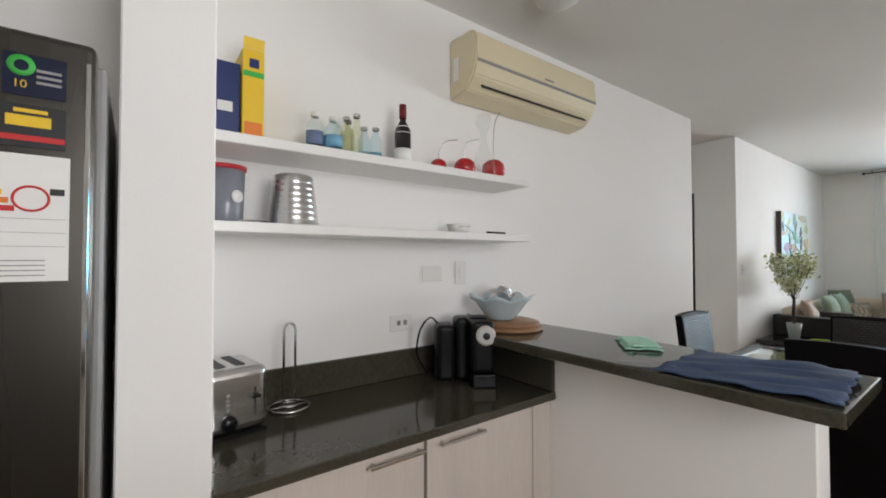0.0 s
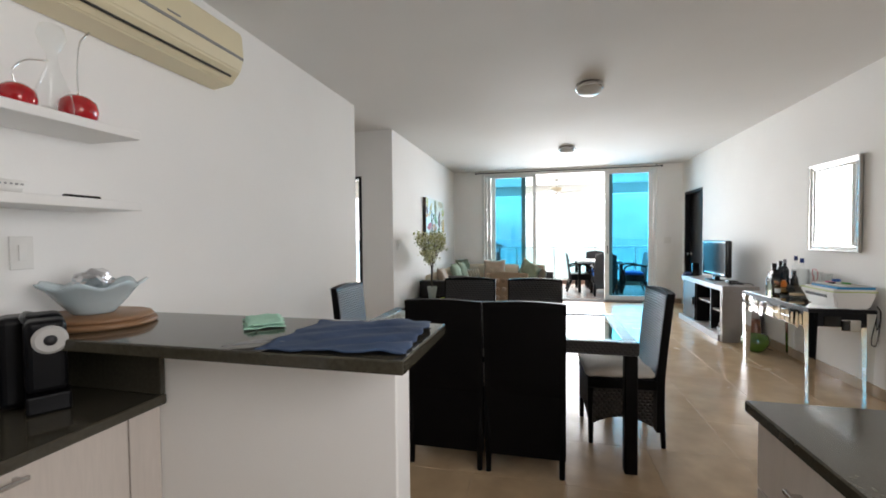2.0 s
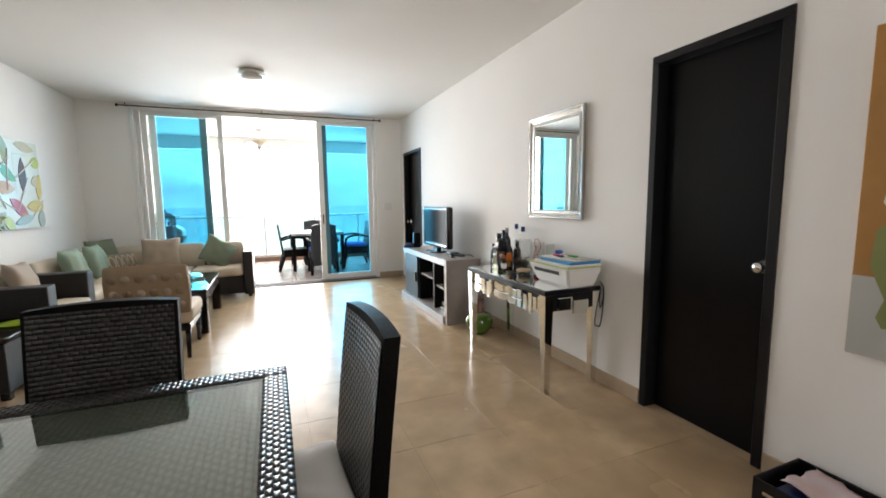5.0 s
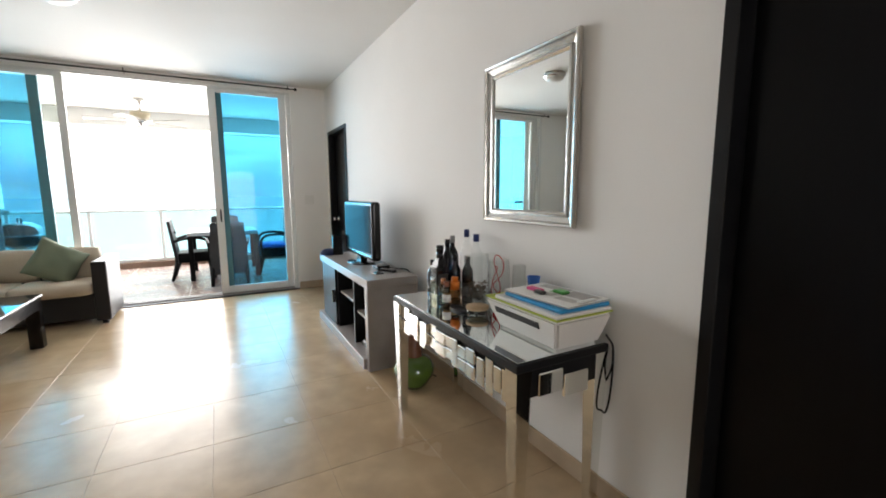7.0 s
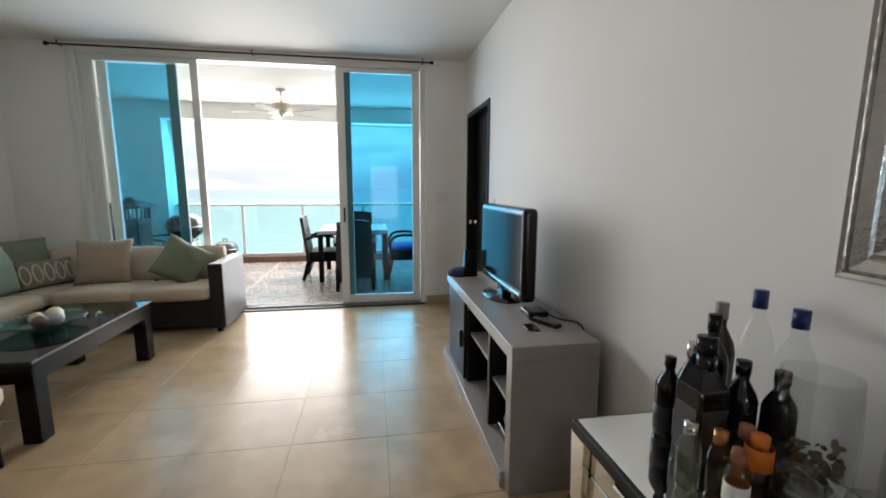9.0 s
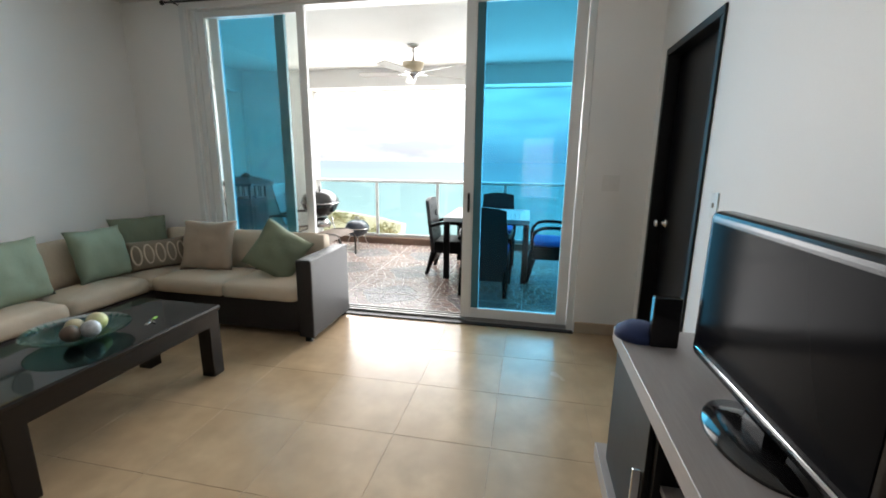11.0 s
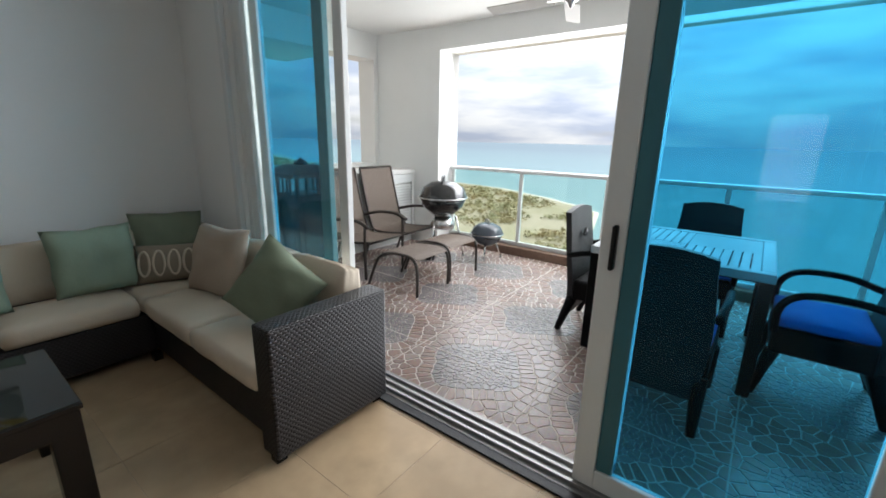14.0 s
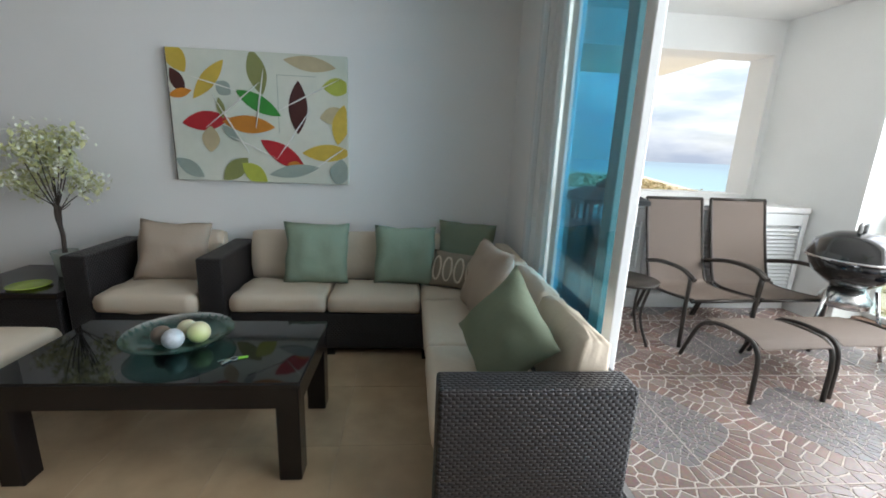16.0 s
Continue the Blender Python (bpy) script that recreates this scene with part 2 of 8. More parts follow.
CREAMCLOTH = material("cream_cushion_cloth", (0.60, 0.51, 0.40), 0.85, grain=0.06, grain_size=400, stain=0.06, bump=1.0, bump_size=13)
WHITECLOTH = material("off_white_seat_cloth", (0.66, 0.63, 0.58), 0.85, grain=0.05, grain_size=400, stain=0.06, bump=0.3, bump_size=16)
GREENCLOTH = material("sage_green_cloth", (0.27, 0.35, 0.265), 0.85, grain=0.06, grain_size=400, stain=0.08, bump=1.0, bump_size=13)
OLIVECLOTH = material("dull_olive_cloth", (0.185, 0.22, 0.15), 0.85, grain=0.06, grain_size=400, stain=0.08, bump=1.0, bump_size=13)
TAUPECLOTH = material("taupe_cloth", (0.40, 0.32, 0.25), 0.85, grain=0.06, grain_size=400, stain=0.06, bump=1.0, bump_size=13)
BROWNCLOTH = material("brown_print_cloth", (0.30, 0.22, 0.15), 0.85, grain=0.06, grain_size=300, stain=0.06, bump=0.2)
BLUECLOTH = material("denim_blue_towel", (0.036, 0.066, 0.135), 0.95, grain=0.15, grain_size=500, stain=0.15, bump=0.9, bump_size=26)
MINTCLOTH = material("mint_green_cloth", (0.38, 0.66, 0.52), 0.9, grain=0.06, grain_size=400, stain=0.05, bump=0.3)
BLUESEAT = material("bright_blue_cushion", (0.012, 0.14, 0.55), 0.8, grain=0.05, grain_size=300, stain=0.04, bump=0.2)
BLUEGLASS = pane_glass("cyan_tinted_glass", (0.25, 0.63, 0.80), base=0.015)
CLEARGLASS = pane_glass("clear_glass", (0.93, 0.97, 0.96))
GLASSWARE = pane_glass("clear_glassware", (0.965, 0.975, 0.972), base=0.03)
RAILGLASS = pane_glass("greenish_rail_glass", (0.84, 0.93, 0.91))
AQUAGLASS = pane_glass("aqua_bowl_glass", (0.55, 0.80, 0.76))
MIRROR = material("silvered_mirror", (0.88, 0.90, 0.89), 0.004, 1.0, grain=0.005, stain=0.005, bump=0)
SILVERFRAME = material("aged_silver_leaf", (0.60, 0.58, 0.55), 0.24, 1.0, grain=0.2, grain_size=50, stain=0.12, bump=0.3, bump_size=70)
TVWOOD = material("grey_washed_wood", (0.33, 0.30, 0.285), 0.3, grain=0.14, grain_size=26, stain=0.08, bump=0.06, stretch=(0.5, 6, 6))
SLING = woven("taupe_sling_mesh", (0.19, 0.145, 0.115), 0.006, 0.006, rough=0.7, depth=0.001, gap=0.7)
BRONZE = material("bronze_painted_tube", (0.05, 0.042, 0.036), 0.35, 0.4, grain=0.1, stain=0.1, bump=0.03)
ENAMEL = material("black_enamel", (0.010, 0.010, 0.011), 0.12, grain=0.05, stain=0.06, bump=0, coat=0.3)
GREYENAMEL = material("grey_blue_enamel", (0.05, 0.06, 0.075), 0.2, grain=0.05, stain=0.06, bump=0)

# ---- mesh helpers ----
def box(bm, x0, x1, y0, y1, z0, z1, bevel=0.0, seg=1):
    v = [bm.verts.new(p) for p in ((x0, y0, z0), (x1, y0, z0), (x1, y1, z0), (x0, y1, z0), (x0, y0, z1), (x1, y0, z1), (x1, y1, z1), (x0, y1, z1))]
    f = [bm.faces.new([v[i] for i in q]) for q in ((0, 3, 2, 1), (4, 5, 6, 7), (0, 1, 5, 4), (1, 2, 6, 5), (2, 3, 7, 6), (3, 0, 4, 7))]
    if bevel:
        bmesh.ops.bevel(bm, geom=list({e for q in f for e in q.edges}), offset=bevel, segments=seg, affect="EDGES", profile=0.5)
    return bm

def prism(bm, outline, z0, z1):
    """An upright prism over an outline that runs anticlockwise."""
    a = [bm.verts.new((x, y, z0)) for x, y in outline]
    b = [bm.verts.new((x, y, z1)) for x, y in outline]
    bm.faces.new(a[::-1]), bm.faces.new(b)
    for i in range(len(a)):
        j = (i + 1) % len(a)
        bm.faces.new((a[i], a[j], b[j], b[i]))
    return bm

def rod(bm, p, q, r, r2=None, n=10):
    p, q = Vector(p), Vector(q)
    r2 = r if r2 is None else r2
    m = (q - p).to_track_quat("Z", "Y").to_matrix()
    ring = lambda c, rad: [bm.verts.new(c + m @ Vector((rad * math.cos(2 * math.pi * i / n), rad * math.sin(2 * math.pi * i / n), 0))) for i in range(n)]
    a, b = ring(p, r), ring(q, r2)
    bm.faces.new(a[::-1]), bm.faces.new(b)
    for i in range(n):
        f = bm.faces.new((a[i], a[(i + 1) % n], b[(i + 1) % n], b[i]))
        f.smooth = True
    return bm

def tube(bm, pts, r, n=8, closed=False):
    """A bent tube along points."""
    pts = [Vector(p) for p in pts]
    k = len(pts)
    rings, up = [], None
    for i, p in enumerate(pts):
        d = (pts[(i + 1) % k] - pts[i - 1]) if closed else (pts[min(i + 1, k - 1)] - pts[max(i - 1, 0)])
        d.normalize()
        if up is None:
            up = d.orthogonal().normalized()
        up = (up - d * up.dot(d)).normalized()
        side = d.cross(up)
        rings.append([bm.verts.new(p + r * (math.cos(2 * math.pi * j / n) * up + math.sin(2 * math.pi * j / n) * side)) for j in range(n)])
    for i in range(k if closed else k - 1):
        a, b = rings[i], rings[(i + 1) % k]
        for j in range(n):
            f = bm.faces.new((a[j], a[(j + 1) % n], b[(j + 1) % n], b[j]))
            f.smooth = True
    if not closed:
        bm.faces.new(rings[0][::-1]), bm.faces.new(rings[-1])
    return bm

def arc(pts, steps=6):
    """Points of a smooth curve through the given ones (Catmull-Rom)."""
    p = [Vector(q) for q in pts]
    p = [2 * p[0] - p[1]] + p + [2 * p[-1] - p[-2]]
    out = []
    for i in range(1, len(p) - 2):
        for s in range(steps):
            t = s / steps
            out.append(0.5 * (2 * p[i] + (p[i + 1] - p[i - 1]) * t + (2 * p[i - 1] - 5 * p[i] + 4 * p[i + 1] - p[i + 2]) * t * t + (3 * p[i] - p[i - 1] - 3 * p[i + 1] + p[i + 2]) * t ** 3))
    return out + [p[-2]]

def lathe(bm, profile, c=(0, 0, 0), n=24, sx=1.0, sy=1.0):
    """A turned shape: (radius, height) pairs spun about z at c."""
    rings = []
    for r, z in profile:
        if r < 1e-5:
            rings.append([bm.verts.new((c[0], c[1], c[2] + z))])
        else:
            rings.append([bm.verts.new((c[0] + sx * r * math.cos(2 * math.pi * i / n), c[1] + sy * r * math.sin(2 * math.pi * i / n), c[2] + z)) for i in range(n)])
    for a, b in zip(rings, rings[1:]):
        if len(a) == 1 and len(b) == 1:
            continue
        for i in range(n):
            j = (i + 1) % n
            if len(a) == 1:
                f = bm.faces.new((a[0], b[j], b[i]))
            elif len(b) == 1:
                f = bm.faces.new((a[i], a[j], b[0]))
            else:
                f = bm.faces.new((a[i], a[j], b[j], b[i]))
            f.smooth = True
    return bm

def pillow(bm, w, h, d, n=14, sag=0.0, seed=0.0):
    """A stuffed cushion, w x h in its plane (x, z), d thick (y), with pinched corners and soft creases."""
    grid = {}
    for side in (1, -1):
        for i in range(n + 1):
            for j in range(n + 1):
                a, b = 2 * i / n - 1, 2 * j / n - 1
                puff = ((1 - abs(a) ** 2.6) * (1 - abs(b) ** 2.6)) ** 0.5
                pull = 1 - 0.07 * (1 - abs(b) ** 2) * abs(a) ** 3
                pulz = 1 - 0.07 * (1 - abs(a) ** 2) * abs(b) ** 3
                k = noise.noise(Vector((a * 2.1 + seed, b * 2.1, side + seed))) * 0.10 * d
                y = side * (d / 2 * puff + k * puff)
                edge = i in (0, n) or j in (0, n)
                key = (i, j, 0 if edge else side)
                if key not in grid:
                    grid[key] = bm.verts.new((a * w / 2 * pull, 0 if edge else y, b * h / 2 * pulz - sag * (1 - a * a) * (b > 0.5) * 0.1))
    for side in (1, -1):
        for i in range(n):
            for j in range(n):
                q = []
                for di, dj in ((0, 0), (1, 0), (1, 1), (0, 1)):
                    ii, jj = i + di, j + dj
                    q.append(grid[(ii, jj, 0 if ii in (0, n) or jj in (0, n) else side)])
                f = bm.faces.new(q if side < 0 else q[::-1])
                f.smooth = True
    return bm

def pad(bm, x0, x1, y0, y1, z0, z1, puff=0.02, n=12, r=0.035, seed=0.0):
    """A box cushion with rounded edges and a slightly crowned, creased top."""
    cx, cy, cz, w, d, h = (x0 + x1) / 2, (y0 + y1) / 2, (z0 + z1) / 2, (x1 - x0) / 2, (y1 - y0) / 2, (z1 - z0) / 2
    rings = []
    levels = [(-1, r), (-1 + 0.3 * min(1, r / h), 0.3 * r), (-0.4, 0), (0.4, 0), (1 - 0.3 * min(1, r / h), 0.3 * r), (1, r)]
    outline = []
    k = 8
    for sx, sy in ((1, 1), (-1, 1), (-1, -1), (1, -1)):
        for s in range(k):
            t = s / k
            a = {(1, 1): (1 - 2 * t, 1), (-1, 1): (-1, 1 - 2 * t), (-1, -1): (-1 + 2 * t, -1), (1, -1): (1, -1 + 2 * t)}[(sx, sy)]
            outline.append(a)
    for lev, ins in levels:
        ring = []
        for a, b in outline:
            e = 0.012 * noise.noise(Vector((a * 2 + seed, b * 2, lev)))
            px, py = a * (w - ins) * (1 - 0.02 * abs(b) ** 6 * abs(a) ** 6), b * (d - ins) * (1 - 0.02 * abs(b) ** 6 * abs(a) ** 6)
            ring.append(bm.verts.new((cx + px, cy + py, cz + lev * h + e)))
        rings.append(ring)
    for a, b in zip(rings, rings[1:]):
        for i in range(len(a)):
            f = bm.faces.new((a[i], a[(i + 1) % len(a)], b[(i + 1) % len(a)], b[i]))
            f.smooth = True
    bm.faces.new(rings[0][::-1])
    prev = rings[-1]
    for s in (0.75, 0.45, 0.2):
        ring = []
        for a, b in outline:
            e = puff * (1 - s * s) + 0.008 * noise.noise(Vector((a * s * 3 + seed, b * s * 3, 7.7)))
            ring.append(bm.verts.new((cx + a * s * (w - r), cy + b * s * (d - r), z1 + e)))
        for i in range(len(ring)):
            f = bm.faces.new((prev[i], prev[(i + 1) % len(ring)], ring[(i + 1) % len(ring)], ring[i]))
            f.smooth = True
        prev = ring
    f = bm.faces.new(prev)
    f.smooth = True
    return bm

def turned(bm, m):
    """Moves all of bm by the pose m."""
    bmesh.ops.transform(bm, matrix=m, verts=bm.verts)
    return bm

def B():
    return bmesh.new()

def mesh_of(name, bm, mat):
    me = bpy.data.meshes.new(name)
    bmesh.ops.recalc_face_normals(bm, faces=bm.faces)
    bm.to_mesh(me)
    bm.free()
    me.materials.append(mat)
    return me

def part(name, bm, mat, parent, label=""):
    ob = new(name, mesh_of(name, bm, mat))
    ob.parent = parent
    return tagged(ob, label)

def thing(name, label, category, group="", m=None, kind=""):
    ob = new(name)
    ob.empty_display_size = 0.1
    if m is not None:
        ob.matrix_world = m
    return tagged(ob, label, category, group, kind)

def solo(name, bm, mat, label, category, group="", m=None, kind=""):
    ob = new(name, mesh_of(name, bm, mat))
    if m is not None:
        ob.matrix_world = m
    return tagged(ob, label, category, group, kind)

def piece(name, bm, mat, label, category="wall"):
    return solo(name, bm, mat, label, category, kind="structure")

# ---- the large structure ----
CEIL_Z, RIGHT, LEFT, KIT, SLIDE = 2.70, -2.74, 1.735, 1.775, 9.12

floor = piece("floor", box(B(), -2.4, SLIDE + 0.02, RIGHT - 0.1, 5.6, -0.16, -0.0016), GROUT, "beige polished stone tile floor of the flat", "floor")
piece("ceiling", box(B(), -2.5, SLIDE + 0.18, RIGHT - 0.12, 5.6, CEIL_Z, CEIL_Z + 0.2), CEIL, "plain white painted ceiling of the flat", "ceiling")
piece("wall_kitchen", box(B(), -2.3, 4.33, KIT, KIT + 0.12, -0.05, CEIL_Z), WALL, "white painted wall behind the kitchen shelves")
piece("wall_hall_side", box(B(), 4.21, 4.33, KIT + 0.12, 5.5, -0.05, CEIL_Z), WALL, "white painted side wall of the hallway")
w = B()
box(w, 5.33, 5.45, LEFT, 2.16, -0.05, CEIL_Z)
box(w, 5.33, 5.45, 2.16, 3.0, 2.12, CEIL_Z)
box(w, 5.33, 5.45, 3.0, 5.5, -0.05, CEIL_Z)
piece("wall_hall_bedroom", w, WALL, "white painted hallway wall with a bedroom doorway")
piece("wall_living_left", box(B(), 5.45, SLIDE, LEFT, LEFT + 0.12, -0.05, CEIL_Z), WALL, "white painted living room wall behind the sofa")
piece("wall_bedroom_far", box(B(), 4.21, SLIDE + 0.18, 5.5, 5.62, -0.05, CEIL_Z), WALL, "plain white wall closing hallway and bedroom")
w = B()
box(w, SLIDE, SLIDE + 0.18, LEFT, 3.4, -0.05, CEIL_Z)
box(w, SLIDE, SLIDE + 0.18, 5.2, 5.5, -0.05, CEIL_Z)
box(w, SLIDE, SLIDE + 0.18, 3.4, 5.2, 2.25, CEIL_Z)
piece("wall_bedroom_window", w, WALL, "white bedroom wall with a tall window opening")
w = B()
box(w, SLIDE, SLIDE + 0.18, RIGHT, -2.29, -0.05, CEIL_Z)
box(w, SLIDE, SLIDE + 0.18, 1.07, LEFT, -0.05, CEIL_Z)
box(w, SLIDE, SLIDE + 0.18, -2.29, 1.07, 2.62, CEIL_Z)
piece("wall_slider", w, WALL, "white wall around the wide balcony sliding doors")
w = B()
for a, b in ((-2.3, 3.22), (3.94, 8.1), (8.97, SLIDE + 0.18)):
    box(w, a, b, RIGHT - 0.12, RIGHT, -0.05, CEIL_Z)
for a, b in ((3.22, 3.94), (8.1, 8.97)):
    box(w, a, b, RIGHT - 0.12, RIGHT, 2.12, CEIL_Z)
piece("wall_right", w, WALL, "long white painted wall with two black doors")
# unseen end wall; its doorway is added for the fill lamp
w = B()
box(w, -2.42, -2.3, RIGHT - 0.12, -2.66, -0.05, CEIL_Z)
box(w, -2.42, -2.3, -1.62, KIT + 0.12, -0.05, CEIL_Z)
box(w, -2.42, -2.3, -2.66, -1.62, 2.12, CEIL_Z)
piece("wall_kitchen_back", w, WALL, "plain white closing wall with an added unseen light gap")
# the gap at x 0.04 to 1.0 is added to let the fill in
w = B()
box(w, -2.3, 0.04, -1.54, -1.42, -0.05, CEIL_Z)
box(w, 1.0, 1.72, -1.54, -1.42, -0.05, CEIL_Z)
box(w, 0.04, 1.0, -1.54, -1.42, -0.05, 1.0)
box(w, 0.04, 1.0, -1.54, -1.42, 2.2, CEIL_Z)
piece("wall_kitchen_right", w, WALL, "white kitchen wall with an added unseen light opening")
piece("wall_fridge_pier", box(B(), -0.03, 0.165, 1.19, KIT, 0, CEIL_Z, 0.004), WALL, "narrow white painted pier beside the fridge")

def door(number, x0, x1, knob_x, label):
    d = thing("door_%d" % number, label, "door", kind="structure")
    z = 2.12
    f = B()
    box(f, x0, x0 + 0.045, RIGHT - 0.125, RIGHT + 0.012, 0, z - 0.046, 0.003)
    part("door_frame", f, BLACKTRIM, d)
    f = B()
    box(f, x1 - 0.045, x1, RIGHT - 0.125, RIGHT + 0.012, 0, z - 0.046, 0.003)
    part("door_frame", f, BLACKTRIM, d)
    part("door_head", box(B(), x0, x1, RIGHT - 0.125, RIGHT + 0.012, z - 0.045, z, 0.003), BLACKTRIM, d)
    leaf = part("door_leaf", box(B(), x0 + 0.047, x1 - 0.047, RIGHT - 0.11, RIGHT - 0.07, 0.006, z - 0.048, 0.003), BLACKDOOR, d)
    k = lathe(B(), [(0.032, 0), (0.032, 0.006), (0.012, 0.012), (0.011, 0.035), (0.024, 0.042), (0.028, 0.055), (0.022, 0.068), (0, 0.071)], n=18)
    turned(k, pose(knob_x, RIGHT - 0.0705, 0.97, -90, 0, 0))
    part("door_knob", k, CHROME, leaf, "round brushed steel knob")

door(1, 3.22, 3.94, 3.31, "closed black-stained flush door in the white wall")
door(2, 8.1, 8.97, 8.85, "closed black-stained door beside the balcony sliders")

# bedroom doorway trim
d = thing("door_3", "black door frame of the bright bedroom doorway", "door frame", kind="structure")
part("door_frame", box(B(), 5.318, 5.46, 2.16, 2.20, 0, 2.08, 0.003), BLACKTRIM, d)
part("door_frame", box(B(), 5.318, 5.46, 2.96, 3.0, 0, 2.08, 0.003), BLACKTRIM, d)
part("door_head", box(B(), 5.318, 5.46, 2.16, 3.0, 2.081, 2.12, 0.003), BLACKTRIM, d)

def skirting(name, x0, x1, y0, y1):
    piece(name, box(B(), x0, x1, y0, y1, 0.0, 0.095, 0.003), SKIRT, "low beige tile skirting along the wall", "baseboard")

skirting("baseboard_right", 3.945, 8.095, RIGHT + 0.001, RIGHT + 0.013)
skirting("baseboard_right_near", 1.75, 3.215, RIGHT + 0.001, RIGHT + 0.013)
skirting("baseboard_slider", SLIDE - 0.013, SLIDE - 0.001, RIGHT + 0.014, -2.30)
skirting("baseboard_left", 5.45, SLIDE - 0.001, LEFT - 0.013, LEFT - 0.001)
skirting("baseboard_kitchen", 1.75, 4.33, KIT - 0.013, KIT - 0.001)

# balcony shell
piece("balcony_floor", box(B(), SLIDE + 0.02, 12.45, -3.1, 5.6, -0.3, -0.0035), material("pale_cement_joint", (0.66, 0.575, 0.51), 0.7, grain=0.1, stain=0.1), "wet brown crazy-paved balcony floor", "floor")
piece("balcony_ceiling", box(B(), SLIDE + 0.181, 12.45, -3.1, 5.6, CEIL_Z, CEIL_Z + 0.2), BALC, "white painted balcony ceiling", "ceiling")
piece("balcony_beam", box(B(), 12.03, 12.44, -2.98, 1.66, 2.44, CEIL_Z), BALC, "white concrete beam over the balcony opening", "beam")
piece("balcony_column", prism(B(), [(11.93, 2.65), (12.04, 1.66), (12.44, 1.66), (12.44, 2.95), (11.93, 2.95)], -0.05, CEIL_Z), BALC, "thick white balcony corner column", "column")
w = B()
box(w, 9.3, 9.9, 2.65, 2.95, -0.05, CEIL_Z)
box(w, 9.9, 11.86, 2.65, 2.95, 2.39, CEIL_Z)
box(w, 9.9, 11.86, 2.65, 2.95, -0.05, 1.04)
box(w, 11.86, 11.93, 2.65, 2.95, -0.05, CEIL_Z)
piece("balcony_side_wall", w, BALC, "white balcony side wall with a square opening")
piece("balcony_end_wall", box(B(), 9.3, 12.45, -3.1, -2.98, -0.05, CEIL_Z), BALC, "plain white wall at the balcony end")
piece("balcony_kerb", box(B(), 12.22, 12.44, -2.98, 1.66, -0.014, 0.10, 0.006), material("brown_stone_kerb", (0.20, 0.12, 0.085), 0.35, grain=0.4, grain_size=30, stain=0.2, bump=0.2), "low brown stone kerb under the railing", "kerb")

# sliding doors
s = thing("window_1", "white aluminium sliding balcony doors, half open, blue glass", "sliding door", kind="structure")
X0 = SLIDE + 0.03
part("window_frame", box(B(), X0, X0 + 0.14, 1.02, 1.07, 0, 2.62, 0.004), ALU, s)
part("window_frame", box(B(), X0, X0 + 0.14, -2.29, -2.24, 0, 2.62, 0.004), ALU, s)
part("window_casing", box(B(), SLIDE - 0.035, SLIDE - 0.001, 1.072, 1.125, 0.0, 2.63, 0.004), ALU, s, "white casing strip beside the doors")
part("window_head", box(B(), X0, X0 + 0.14, -2.239, 1.019, 2.60, 2.62, 0.004), ALU, s)
t = B()
box(t, X0 - 0.02, X0 + 0.15, -2.239, 1.019, -0.012, 0.012)
for k in (0.0, 0.05, 0.1):
    box(t, X0 + 0.005 + k, X0 + 0.02 + k, -2.239, 1.019, 0.012, 0.03)
# darker than the frame aluminium: the shade on the track is in its grey
part("window_track", t, material("shaded_track_aluminium", (0.30, 0.29, 0.28), 0.35, 0.5, grain=0.1, stain=0.15, bump=0.02), s, "grey sliding track in a shaded tone")

def sash(y0, y1, x, glass, mat, stile=0.085, first=None):
    p = part("window_sash", box(B(), x, x + 0.04, y0, y0 + stile, 0.032, 2.598, 0.004), first or mat, s)
    part("stile", box(B(), x, x + 0.04, y1 - stile, y1, 0.032, 2.598, 0.004), mat, p)
    part("rail", box(B(), x, x + 0.04, y0 + stile, y1 - stile, 0.032, 0.12, 0.004), mat, p)
    part("rail", box(B(), x, x + 0.04, y0 + stile, y1 - stile, 2.55, 2.598, 0.004), mat, p)
    g = part("pane", box(B(), x + 0.017, x + 0.023, y0 + stile, y1 - stile, 0.12, 2.55), glass, p)
    g.visible_shadow = False
    return p

rp_sash = sash(-2.235, -1.342, X0 + 0.02, BLUEGLASS, ALU)
# strip for the stile seen through the pane, coloured with its tint
part("inner_stile", box(B(), X0 + 0.028, X0 + 0.085, -1.49, -1.4275, 0.121, 2.549, 0.003), DARKSTILE, rp_sash, "dark teal inner stile")
sash(0.0, 1.015, X0, CLEARGLASS, ALU, 0.07)
sash(0.215, 0.935, X0 + 0.05, BLUEGLASS, ALU, 0.09, DARKSTILE)
h = part("sash_handle", box(B(), X0 - 0.008, X0 + 0.0195, -1.402, -1.384, 0.96, 1.12, 0.005), BLACKTRIM, s, "narrow dark pull handle")

solo("door_threshold", box(B(), SLIDE - 0.045, SLIDE + 0.008, -2.29, 1.07, 0.0, 0.012, 0.003), BLACKTRIM, "dark threshold strip before the sliding doors", "threshold", kind="structure")

# railing
r = thing("balcony_railing", "white aluminium balcony railing with clear glass panels", "railing")
part("top_rail", box(B(), 12.30, 12.36, -2.98, 1.66, 1.0, 1.045, 0.012, 2), ALU, r)
part("bottom_rail", box(B(), 12.31, 12.35, -2.98, 1.66, 0.10, 0.15, 0.006), ALU, r)
POSTS = [1.62, 0.59, -0.44, -1.52, -2.55]
for y in POSTS:
    part("post", box(B(), 12.31, 12.35, y - 0.022, y + 0.022, 0.15, 1.0, 0.004), ALU, r)
